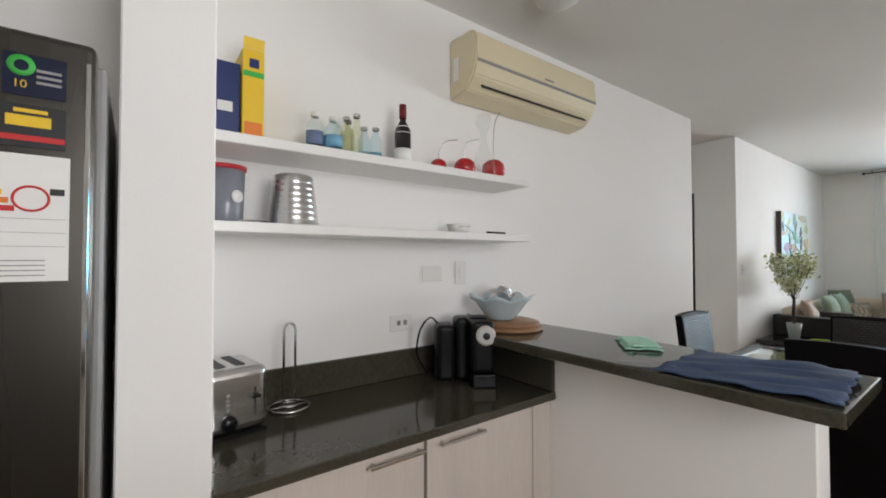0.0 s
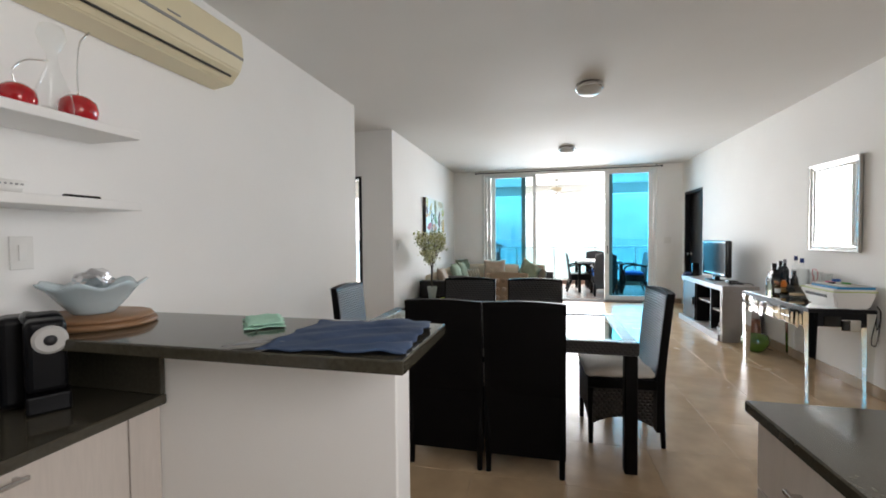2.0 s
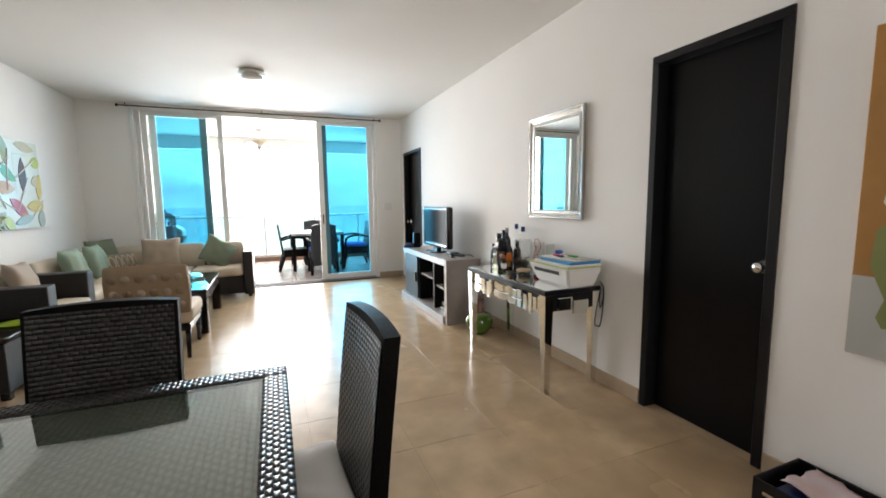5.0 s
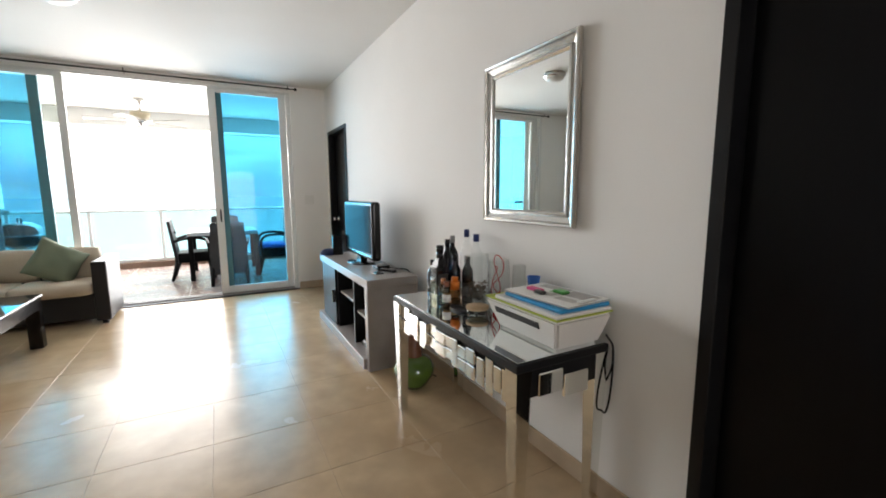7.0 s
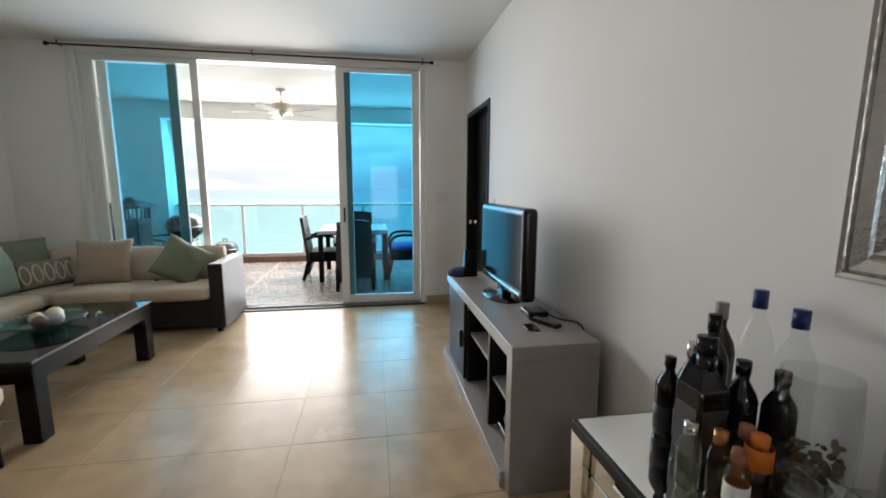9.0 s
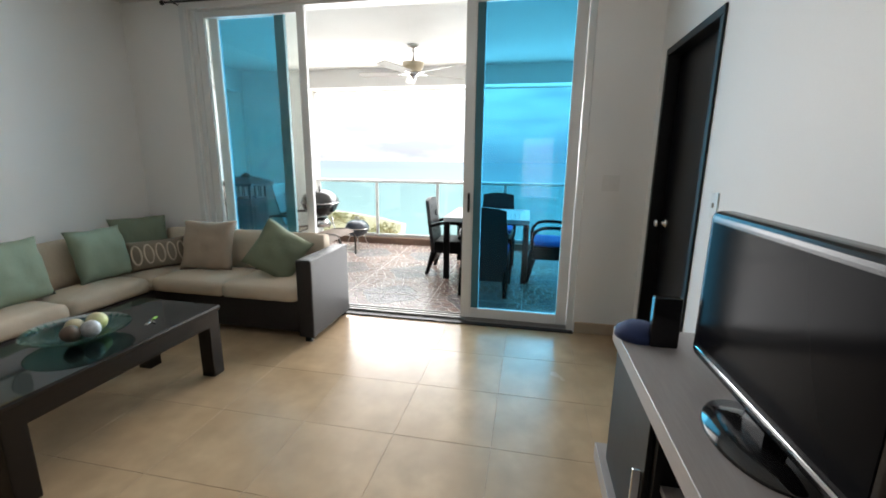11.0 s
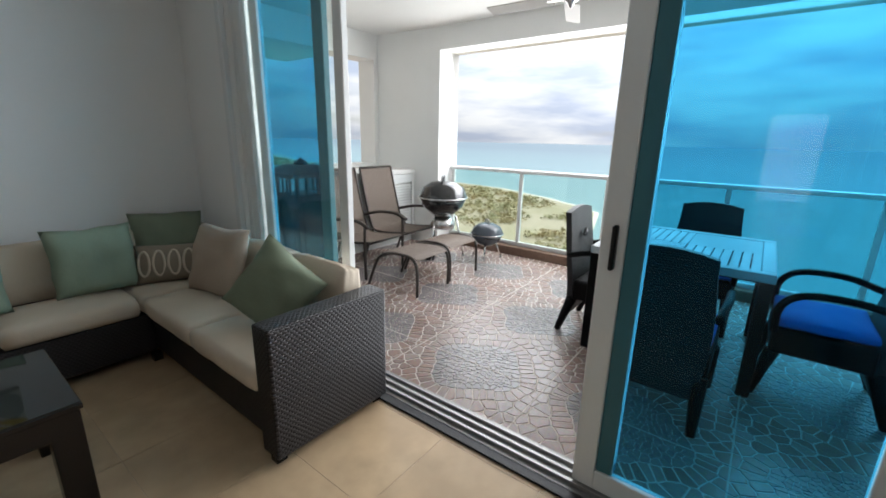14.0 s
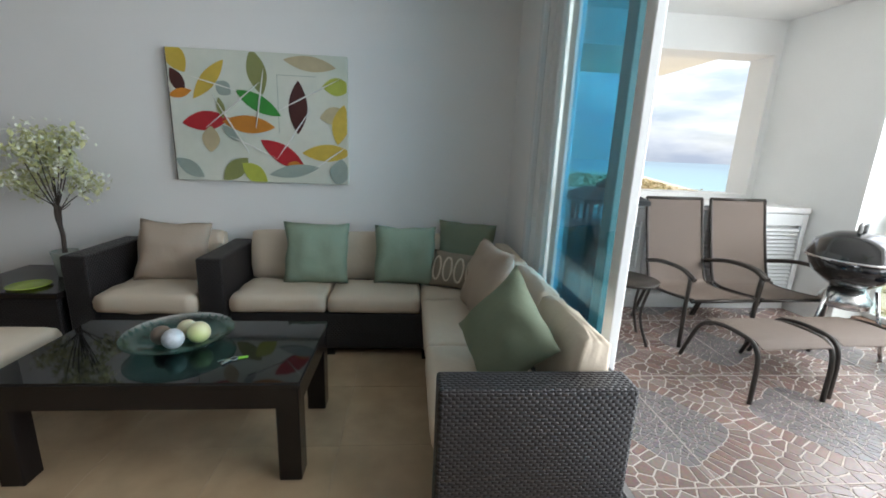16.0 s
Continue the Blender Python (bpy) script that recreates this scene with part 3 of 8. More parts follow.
for a, b in zip(POSTS, POSTS[1:] + [-2.98]):
    g = part("glass_panel", box(B(), 12.327, 12.333, b + 0.022, a - 0.022, 0.15, 1.0), RAILGLASS, r)
    g.visible_shadow = False

# ---- kitchen ----
ct = 0.77
hw = piece("wall_bar", box(B(), 1.49, 1.617, 0.304, KIT, 0, 0.96, 0.004), WALL, "white half-height wall that carries the bar top")
worktop = B()
box(worktop, 0.166, 1.489, 1.17, KIT - 0.001, ct - 0.035, ct, 0.004)
w_ = thing("kitchen_worktop", "polished black-green granite kitchen worktop with upstand", "worktop")
part("slab", worktop, GRANITE, w_)
part("back_upstand", box(B(), 0.166, 1.489, KIT - 0.021, KIT - 0.001, ct + 0.0005, 0.905, 0.003), GRANITE, w_)
part("side_upstand", box(B(), 1.468, 1.489, 1.175, KIT - 0.0215, ct + 0.0005, 0.905, 0.003), GRANITE, w_)
solo("bar_top", box(B(), 1.30, 1.775, 0.215, KIT - 0.001, 0.9605, 1.0, 0.005, 2), GRANITE, "polished dark granite bar top on the half wall", "bar top")

def bar_handle(x, y, z, length, parent):
    h = B()
    box(h, x - length / 2, x + length / 2, y - 0.034, y - 0.022, z - 0.006, z + 0.006, 0.002)
    box(h, x - length / 2 + 0.012, x - length / 2 + 0.022, y - 0.023, y, z - 0.005, z + 0.005)
    box(h, x + length / 2 - 0.022, x + length / 2 - 0.012, y - 0.023, y, z - 0.005, z + 0.005)
    return part("handle", h, STEEL, parent, "brushed steel bar handle")

for x0, x1, hx in ((0.19, 0.815, 0.70), (0.825, 1.37, 0.975)):
    c = thing("base_cabinet", "pale whitewashed wood base cabinet under the worktop", "cabinet", "kitchen base cabinets")
    part("body", box(B(), x0, x1, 1.222, KIT - 0.003, 0.08, ct - 0.036), PALEWOOD, c)
    part("plinth", box(B(), x0, x1, 1.27, KIT - 0.01, 0, 0.079), GREYPLASTIC, c)
    d = part("cabinet_door", box(B(), x0 + 0.002, x1 - 0.002, 1.202, 1.221, 0.085, ct - 0.045, 0.0015), PALEWOOD, c)
    bar_handle(hx, 1.202, 0.70, 0.21, d)
solo("filler_panel", box(B(), 1.374, 1.488, 1.203, KIT - 0.003, 0, ct - 0.036, 0.001), PALEWOOD, "pale whitewashed wood filler panel beside cabinets", "panel")

# the counter across the aisle, with the cabinet above it
solo("counter_top", box(B(), -1.2, 1.84, -1.419, -0.78, ct - 0.035, ct + 0.005, 0.005), GRANITE, "dark granite top of the opposite counter", "worktop")
for x0, x1 in ((0.6, 1.2), (1.2, 1.80)):
    c = thing("drawer_cabinet", "pale whitewashed wood drawer cabinet under granite", "cabinet", "opposite kitchen cabinets")
    part("body", box(B(), x0, x1, -1.418, -0.822, 0.08, ct - 0.036), PALEWOOD, c)
    part("plinth", box(B(), x0, x1, -1.4, -0.87, 0, 0.079), GREYPLASTIC, c)
    for z0, z1 in ((0.09, 0.30), (0.305, 0.51), (0.515, ct - 0.045)):
        d = part("drawer", box(B(), x0 + 0.002, x1 - 0.002, -0.821, -0.802, z0, z1, 0.0015), PALEWOOD, c)
        h = box(B(), (x0 + x1) / 2 - 0.09, (x0 + x1) / 2 + 0.09, -0.78, -0.768, (z0 + z1) / 2 - 0.006, (z0 + z1) / 2 + 0.006, 0.002)
        for k in (-0.07, 0.06):
            box(h, (x0 + x1) / 2 + k, (x0 + x1) / 2 + k + 0.01, -0.802, -0.779, (z0 + z1) / 2 - 0.005, (z0 + z1) / 2 + 0.005)
        part("handle", h, STEEL, d, "brushed steel bar handle")
for x0, x1 in ((1.09, 1.69),):
    c = thing("wall_cabinet", "pale whitewashed wood wall cabinet above the counter", "cabinet", "kitchen wall cabinets")
    part("body", box(B(), x0, x1, -1.419, -1.091, 1.37, 2.2, 0.001), PALEWOOD, c)
    part("cabinet_door", box(B(), x0 + 0.002, x1 - 0.002, -1.09, -1.07, 1.372, 2.198, 0.0015), PALEWOOD, c)

# fridge in its niche
f = thing("fridge", "tall dark stainless steel fridge with paper stickers", "fridge")
FX0, FX1, FY = -0.76, -0.062, 1.05
part("body", box(B(), FX0, FX1 + 0.012, FY + 0.06, 1.72, 0.03, 1.75, 0.006), GREYPLASTIC, f)
dr = part("fridge_door", box(B(), FX0, FX1, FY, FY + 0.055, 0.62, 1.77, 0.014, 3), DARKSTEEL, f)
part("freezer_door", box(B(), FX0, FX1, FY, FY + 0.055, 0.04, 0.61, 0.014, 3), DARKSTEEL, f)
part("door_edge", box(B(), FX1 - 0.016, FX1 - 0.008, FY - 0.003, FY - 0.0005, 0.66, 1.73, 0.001), CHROME, dr, "bright chrome edge strip")
def flat(x0, x1, y, z0, z1, mat, name, parent, label="", t=0.001):
    return part(name, box(B(), x0, x1, y - t, y, z0, z1), mat, parent, label)
PAPER = material("white_paper", (0.80, 0.80, 0.78), 0.7, grain=0.02, stain=0.02, bump=0.05)
INKBLACK = material("black_print", (0.012, 0.012, 0.014), 0.5, grain=0.02, stain=0.02, bump=0)
INKRED = material("red_print", (0.55, 0.02, 0.02), 0.5, grain=0.02, stain=0.02, bump=0)
INKGREEN = material("green_print", (0.04, 0.42, 0.06), 0.5, grain=0.02, stain=0.02, bump=0)
INKYELLOW = material("yellow_print", (0.80, 0.52, 0.02), 0.5, grain=0.02, stain=0.02, bump=0)
INKGREY = material("grey_print", (0.30, 0.30, 0.30), 0.6, grain=0.02, stain=0.02, bump=0)
INKBLUE = material("deep_blue_print", (0.004, 0.022, 0.13), 0.4, grain=0.03, stain=0.03, bump=0)
INKORANGE = material("orange_print", (0.75, 0.20, 0.02), 0.5, grain=0.02, stain=0.02, bump=0)
LEAFDARK = material("wine_brown_paint", (0.06, 0.015, 0.012), 0.5, grain=0.1, stain=0.1, bump=0.05)

def lettering(name, text, size, mat, m, parent=None, depth=0.0004):
    """Words in the built-in font as a mesh, written in the local x-y plane of m."""
    cu = bpy.data.curves.new(name, "FONT")
    cu.body, cu.size, cu.extrude, cu.align_x, cu.align_y = text, size, depth, "CENTER", "CENTER"
    tmp = new(name, cu)
    me = bpy.data.meshes.new_from_object(tmp.evaluated_get(bpy.context.evaluated_depsgraph_get()))
    bpy.data.objects.remove(tmp)
    bpy.data.curves.remove(cu)
    me.materials.append(mat)
    ob = new(name, me)
    ob.parent = parent
    ob.matrix_local = m
    return ob

s = part("energy_label", box(B(), -0.32, -0.098, FY - 0.0025, FY - 0.0005, 1.312, 1.542), PAPER, f, "white paper energy label with a rating bar")
for i in range(3):
    flat(-0.31, -0.103, FY - 0.003, 1.425 - 0.025 * i, 1.4258 - 0.025 * i, INKGREY, "ruled_line", s)
for i in range(4):
    flat(-0.30, -0.13, FY - 0.003, 1.322 + 0.009 * i, 1.324 + 0.009 * i, INKGREY, "text_line", s)
flat(-0.125, -0.105, FY - 0.003, 1.470, 1.482, INKBLACK, "class_arrow", s)
rg = tube(B(), [(-0.150 + 0.024 * math.cos(a), FY - 0.003, 1.462 + 0.022 * math.sin(a)) for a in np.linspace(0, 6.283, 25)[:-1]], 0.0022, 5, True)
part("red_ring", rg, INKRED, s)
for i, m_ in enumerate((INKGREEN, INKYELLOW, INKORANGE, INKRED)):
    flat(-0.215, -0.195 + 0.008 * i, FY - 0.003, 1.480 - 0.014 * i, 1.490 - 0.014 * i, m_, "rating_bar", s)
mg = part("magnet", box(B(), -0.30, -0.105, FY - 0.003, FY - 0.0005, 1.555, 1.632), INKBLACK, f, "black and red advertising magnet")
flat(-0.185, -0.125, FY - 0.0035, 1.592, 1.612, INKYELLOW, "bright_bar", mg)
flat(-0.175, -0.130, FY - 0.0035, 1.617, 1.624, INKYELLOW, "small_bar", mg)
flat(-0.298, -0.106, FY - 0.0035, 1.566, 1.576, INKRED, "red_bar", mg)
mg = part("magnet", box(B(), -0.190, -0.105, FY - 0.003, FY - 0.0005, 1.648, 1.724), material("night_blue_print", (0.006, 0.010, 0.035), 0.35, spec=0.3), f, "dark blue magnet with a green mark")
part("green_mark", turned(lathe(B(), [(0.010, 0), (0.019, 0), (0.019, 0.001), (0.010, 0.001)], n=20), pose(-0.166, FY - 0.0032, 1.702, 90, 0, 0)), INKGREEN, mg)
lettering("number", "10", 0.020, INKYELLOW, pose(-0.168, FY - 0.0035, 1.668, 90, 0, 0), mg)
for i in range(3):
    flat(-0.146, -0.112, FY - 0.0035, 1.672 + 0.011 * i, 1.677 + 0.011 * i, INKGREY, "text_line", mg)

# shelves
for z in (1.735, 1.44):
    solo("wall_shelf", box(B(), 0.166, 1.70, 1.5, KIT - 0.001, z, z + 0.036, 0.003), WHITEWOOD, "long white floating wall shelf with small things", "shelf", "kitchen wall shelves")
S1, S2 = 1.772, 1.477

def carton(name, x0, x1, y0, y1, z, h, mat, label, marks):
    c = thing(name, label, "box")
    part("carton", box(B(), x0, x1, y0, y1, z, z + h, 0.002), mat, c)
    for (a, b_, z0, z1, m_) in marks:
        part("print", box(B(), x0 + a * (x1 - x0), x0 + b_ * (x1 - x0), y0 - 0.0015, y0 - 0.0002, z + z0 * h, z + z1 * h), m_, c)
    return c
carton("drink_carton", 0.20, 0.296, 1.60, 1.72, S1, 0.27, INKBLUE, "tall deep blue carton on the top shelf", [(0.25, 0.75, 0.35, 0.48, PAPER)])
y_ = carton("cereal_box", 0.30, 0.372, 1.58, 1.74, S1, 0.325, INKYELLOW, "open tall yellow cereal box on the top shelf", [(0.02, 0.98, 0.70, 0.76, INKGREEN), (0.3, 0.75, 0.80, 0.90, INKBLUE), (0.1, 0.9, 0.04, 0.2, INKORANGE)])
part("flap", turned(box(B(), 0, 0.07, -0.001, 0.001, 0, 0.04), pose(0.301, 1.581, S1 + 0.3255, 12, 0, 0)), INKYELLOW, y_, "raised torn flap")

GREENGLASS = pane_glass("pale_green_glass", (0.90, 0.91, 0.80))
BLUEWATER = pane_glass("pale_blue_glass", (0.86, 0.94, 0.96))
WINEGLASS = material("near_black_wine_glass", (0.012, 0.008, 0.010), 0.08, grain=0.02, stain=0.02, bump=0)

def bottle(name, label, x, y, z, r, h, glass, cap, neck=0.32, wrap=None, wz=(0.2, 0.5), shoulder=0.62, square=False, capmat_h=0.08):
    """A bottle: glass body, cap and, where there is one, a paper wrap."""
    b_ = thing(name, label, "bottle", m=pose(x, y, z))
    n_ = 18
    prof = [(0, 0), (r * 0.92, 0), (r, 0.012), (r, h * shoulder), (r * 0.85, h * (shoulder + 0.07)), (r * neck, h * (shoulder + 0.18)), (r * neck, h * (1 - capmat_h)), (0, h * (1 - capmat_h))]
    if square:
        a_ = r * 0.75
        bm = box(B(), -a_, a_, -a_, a_, 0, h * shoulder, 0.007, 2)
        ring_a = [(a_ * 0.86 * u, a_ * 0.86 * v, h * shoulder) for u, v in ((-1, -1), (1, -1), (1, 1), (-1, 1))]
        ring_b = [(r * neck * 0.8 * u, r * neck * 0.8 * v, h * (shoulder + 0.14)) for u, v in ((-1, -1), (1, -1), (1, 1), (-1, 1))]
        va, vb = [bm.verts.new(q) for q in ring_a], [bm.verts.new(q) for q in ring_b]
        for i in range(4):
            bm.faces.new((va[i], va[(i + 1) % 4], vb[(i + 1) % 4], vb[i]))
        bm.faces.new(va[::-1]), bm.faces.new(vb)
        lathe(bm, [(0, h * (shoulder + 0.12)), (r * neck, h * (shoulder + 0.12)), (r * neck, h * (1 - capmat_h)), (0, h * (1 - capmat_h))], n=16)
    else:
        bm = lathe(B(), prof, n=n_)
    part("glass", bm, glass, b_)
    part("cap", lathe(B(), [(0, h * (1 - capmat_h)), (r * neck * 1.15, h * (1 - capmat_h)), (r * neck * 1.15, h), (0, h)], n=14), cap, b_)
    if wrap:
        k = 1.004
        if square:
            w2 = B()
            box(w2, -r * 0.6, r * 0.6, r * 0.75 + 0.0002, r * 0.75 + 0.0012, h * wz[0], h * wz[1])
            box(w2, -r * 0.75 - 0.0012, -r * 0.75 - 0.0002, -r * 0.6, r * 0.6, h * wz[0], h * wz[1])
        else:
            w2 = lathe(B(), [(r * k, h * wz[0]), (r * k + 0.0008, h * wz[0]), (r * k + 0.0008, h * wz[1]), (r * k, h * wz[1])], n=n_)
        part("paper_wrap", w2, wrap, b_)
    return b_

bottle("water_bottle", "clear plastic bottle with a blue wrap on the shelf", 0.576, 1.63, S1, 0.034, 0.165, CLEARGLASS, PLASTICWHITE, 0.42, material("faded_blue_print", (0.14, 0.20, 0.34), 0.5), (0.2, 0.52), 0.66, capmat_h=0.12)
bottle("water_bottle", "clear bottle with a green-blue wrap on the shelf", 0.649, 1.62, S1, 0.036, 0.158, BLUEWATER, PLASTICWHITE, 0.42, material("pale_blue_print", (0.16, 0.38, 0.55), 0.5), (0.2, 0.5), 0.66, capmat_h=0.12)
for dx, dy, hh in ((0.715, 1.64, 0.175), (0.752, 1.62, 0.19), (0.742, 1.68, 0.18)):
    bottle("glass_bottle", "small pale green glass bottle on the shelf", dx, dy, S1, 0.026, hh, GREENGLASS, STEEL, 0.5, None)
for dx, dy in ((0.805, 1.66), (0.852, 1.64)):
    bottle("glass_bottle", "small pale blue glass bottle on the shelf", dx, dy, S1, 0.027, 0.155, BLUEWATER, STEEL, 0.5, material("teal_print", (0.10, 0.30, 0.38), 0.5) if "teal_print" not in bpy.data.materials else bpy.data.materials["teal_print"], (0.10, 0.28))
wb = bottle("wine_bottle", "dark red wine bottle with a white label", 0.985, 1.63, S1, 0.038, 0.285, WINEGLASS, material("dark_red_foil", (0.16, 0.01, 0.012), 0.35, 0.3), 0.38, PAPER, (0.06, 0.28), 0.55, capmat_h=0.22)
part("neck_label", lathe(B(), [(0.0385, 0.15), (0.039, 0.15), (0.030, 0.183), (0.0295, 0.183)], n=18), PAPER, wb)

CHERRY = material("glossy_cherry_red", (0.42, 0.006, 0.010), 0.06, grain=0.02, stain=0.02, bump=0, coat=0.5)
for x, y, r, st in ((1.21, 1.66, 0.042, [(0, 0, 0.07), (0.005, 0, 0.12), (0.05, 0, 0.17), (0.12, 0, 0.19)]), (1.37, 1.65, 0.056, [(0, 0, 0.09), (-0.01, 0, 0.14), (0.03, 0, 0.19), (0.1, 0, 0.215)]), (1.555, 1.63, 0.064, [(0, 0, 0.11), (0, 0, 0.22), (0.012, 0, 0.32), (0.05, 0, 0.38)])):
    c = thing("cherry_ornament", "glossy red cherry ornament with a thin metal stem", "ornament", "cherry ornaments", pose(x, y, S1))
    part("cherry", lathe(B(), [(0, 0), (r * 0.5, 0.002), (r * 0.92, r * 0.45), (r, r * 0.85), (r * 0.9, r * 1.35), (r * 0.55, r * 1.68), (r * 0.2, r * 1.72), (0, r * 1.6)], n=24), CHERRY, c)
    part("stem", tube(B(), arc(st, 5), 0.003, 6), CHROME, c, "bent chrome stem")
dc = solo("glass_decanter", lathe(B(), [(0, 0), (0.055, 0.003), (0.06, 0.02), (0.05, 0.08), (0.02, 0.16), (0.014, 0.21), (0.03, 0.24), (0.042, 0.275), (0.034, 0.31), (0.0, 0.325)], n=22), GLASSWARE, "clear glass decanter with a ball stopper", "decanter", m=pose(1.43, 1.57, S1))

c = thing("food_container", "clear plastic food container with a red lid", "container", m=pose(0.255, 1.63, S2))
part("tub", lathe(B(), [(0, 0), (0.055, 0), (0.06, 0.01), (0.066, 0.185), (0.0, 0.185)], n=20), material("cloudy_grey_plastic", (0.22, 0.24, 0.28), 0.25, grain=0.05, stain=0.1, bump=0.02), c)
part("lid", lathe(B(), [(0, 0.186), (0.07, 0.186), (0.072, 0.2), (0, 0.203)], n=20), material("red_plastic", (0.45, 0.02, 0.03), 0.35), c, "red plastic lid")
part("sticker", turned(lathe(B(), [(0, 0), (0.022, 0), (0.022, 0.001), (0, 0.001)], n=18), pose(0.03, -0.0585, 0.09, 88, 0, 25)), PAPER, c)
c = thing("ice_bucket", "upturned ribbed stainless steel ice bucket", "bucket", m=pose(0.492, 1.63, S2))
prof = [(0.098, 0)] + [(0.096 - 0.022 * k / 24 + 0.0018 * math.sin(k * 2.1), 0.004 + 0.18 * k / 24) for k in range(25)] + [(0.070, 0.19), (0.06, 0.195), (0, 0.195)]
part("bucket", lathe(B(), prof, n=28), STEEL, c)
part("handle", tube(B(), arc([(-0.097, 0, 0.012), (-0.16, -0.03, 0.010), (-0.20, -0.045, 0.008)], 5), 0.004, 6), STEEL, c)
c = solo("small_basket", turned(lathe(B(), [(0, 0), (0.045, 0), (0.062, 0.045), (0.058, 0.045), (0.042, 0.004), (0, 0.004)], n=4), pose(0, 0, 0, 0, 0, 45)), PLASTICWHITE, "small white dotted square basket", "basket", m=pose(1.29, 1.6, S2))
for i in range(5):
    part("dot", box(B(), -0.032 + 0.015 * i, -0.026 + 0.015 * i, -0.043, -0.039, 0.028, 0.034), INKGREY, c)
k = thing("paring_knife", "kitchen knife with a dark grip on the shelf", "knife", m=pose(1.55, 1.57, S2))
part("blade", box(B(), 0.03, 0.16, -0.013, 0.013, 0, 0.003), material("pale_wood_blade", (0.55, 0.45, 0.30), 0.5), k)
part("grip", box(B(), -0.10, 0.03, -0.009, 0.009, 0, 0.014, 0.004), BLACKPLASTIC, k)

# air conditioner
ac = thing("air_conditioner", "yellowed cream split air conditioner on the wall", "air conditioner")
prof = [(KIT - 0.002, 2.53), (1.60, 2.53), (1.565, 2.50), (1.555, 2.36), (1.58, 2.29), (1.64, 2.225), (KIT - 0.002, 2.205)]
bm = B()
a_ = [bm.verts.new((1.37, y, z)) for y, z in prof]
b_ = [bm.verts.new((2.41, y, z)) for y, z in prof]
bm.faces.new(a_), bm.faces.new(b_[::-1])
for i in range(len(prof)):
    j = (i + 1) % len(prof)
    bm.faces.new((a_[i], b_[i], b_[j], a_[j]))
bmesh.ops.bevel(bm, geom=bm.edges[:], offset=0.008, segments=2, affect="EDGES")
part("casing", bm, CREAMPLASTIC, ac)
part("air_slot", turned(box(B(), 1.45, 2.35, -0.012, 0.012, -0.004, 0.004), pose(0, 1.607, 2.258, 47, 0, 0)), INKBLACK, ac, "dark air outlet slot")
part("trim_line", box(B(), 1.38, 2.40, 1.553, 1.558, 2.352, 2.366), GREYPLASTIC, ac)
part("badge", box(B(), 1.90, 1.97, 1.5525, 1.556, 2.385, 2.393), GREYPLASTIC, ac)
part("side_grille", box(B(), 1.366, 1.371, 1.70, 1.74, 2.30, 2.42), PLASTICWHITE, ac)

def plate(x, z, w, h, kind_, label):
    p = thing("wall_switch" if kind_ else "power_outlet", label, "switch" if kind_ else "outlet")
    part("plate", box(B(), x - w / 2, x + w / 2, KIT - 0.007, KIT - 0.0005, z - h / 2, z + h / 2, 0.002), PLASTICWHITE, p)
    if kind_ == 1:
        part("rocker", box(B(), x - 0.012, x + 0.012, KIT - 0.011, KIT - 0.007, z - 0.03, z + 0.03, 0.001), PLASTICWHITE, p)
    elif kind_ == 0:
        for k in (-0.025, 0.012):
            part("socket", box(B(), x + k, x + k + 0.02, KIT - 0.009, KIT - 0.007, z - 0.012, z + 0.012, 0.001), GREYPLASTIC, p)
plate(1.25, 1.274, 0.125, 0.08, 2, "blank white double wall plate over the counter")
plate(1.44, 1.274, 0.075, 0.125, 1, "white rocker wall switch over the counter")
plate(1.062, 1.036, 0.125, 0.08, 0, "white power outlet above the counter")

# toaster, paper holder, coffee machine
t = thing("toaster", "brushed steel two-slice toaster on the worktop", "toaster", m=pose(0.26, 1.63, ct, 0, 0, 8))
part("body", box(B(), -0.10, 0.10, -0.14, 0.09, 0.012, 0.225, 0.03, 4), STEEL, t)
part("base", box(B(), -0.095, 0.095, -0.135, 0.085, 0, 0.013), BLACKPLASTIC, t)
for x in (-0.055, 0.005):
    part("slot", box(B(), x, x + 0.03, -0.10, 0.06, 0.2245, 0.227), INKBLACK, t)
part("lever", box(B(), 0.04, 0.067, -0.158, -0.139, 0.12, 0.132, 0.003), BLACKPLASTIC, t)
part("lever_slot", box(B(), 0.050, 0.057, -0.1415, -0.139, 0.06, 0.155), INKBLACK, t)
part("dial", turned(lathe(B(), [(0, 0), (0.026, 0), (0.024, 0.018), (0, 0.02)], n=20), pose(-0.03, -0.1395, 0.055, 90, 0, 0)), BLACKPLASTIC, t)
for i in range(4):
    part("button", turned(lathe(B(), [(0, 0), (0.006, 0), (0.006, 0.003), (0, 0.003)], n=10), pose(-0.03, -0.1395, 0.093 + 0.016 * i, 90, 0, 0)), GREYPLASTIC, t)
h = thing("paper_towel_holder", "empty wire paper towel holder on the worktop", "towel holder", m=pose(0.495, 1.67, ct))
part("base_ring", tube(B(), [(0.075 * math.cos(a), 0.075 * math.sin(a), 0.006) for a in np.linspace(0, 6.283, 29)[:-1]], 0.005, 6, True), STEEL, h)
part("inner_ring", tube(B(), [(0.03 * math.cos(a), 0.03 * math.sin(a), 0.012) for a in np.linspace(0, 6.283, 21)[:-1]], 0.004, 6, True), STEEL, h)
part("hoop", tube(B(), [(-0.022, 0, 0.006), (-0.022, 0, 0.30)] + [(-0.022 * math.cos(a), 0, 0.30 + 0.03 * math.sin(a)) for a in np.linspace(0.2, 2.94, 9)] + [(0.022, 0, 0.30), (0.022, 0, 0.006)], 0.005, 6), STEEL, h)
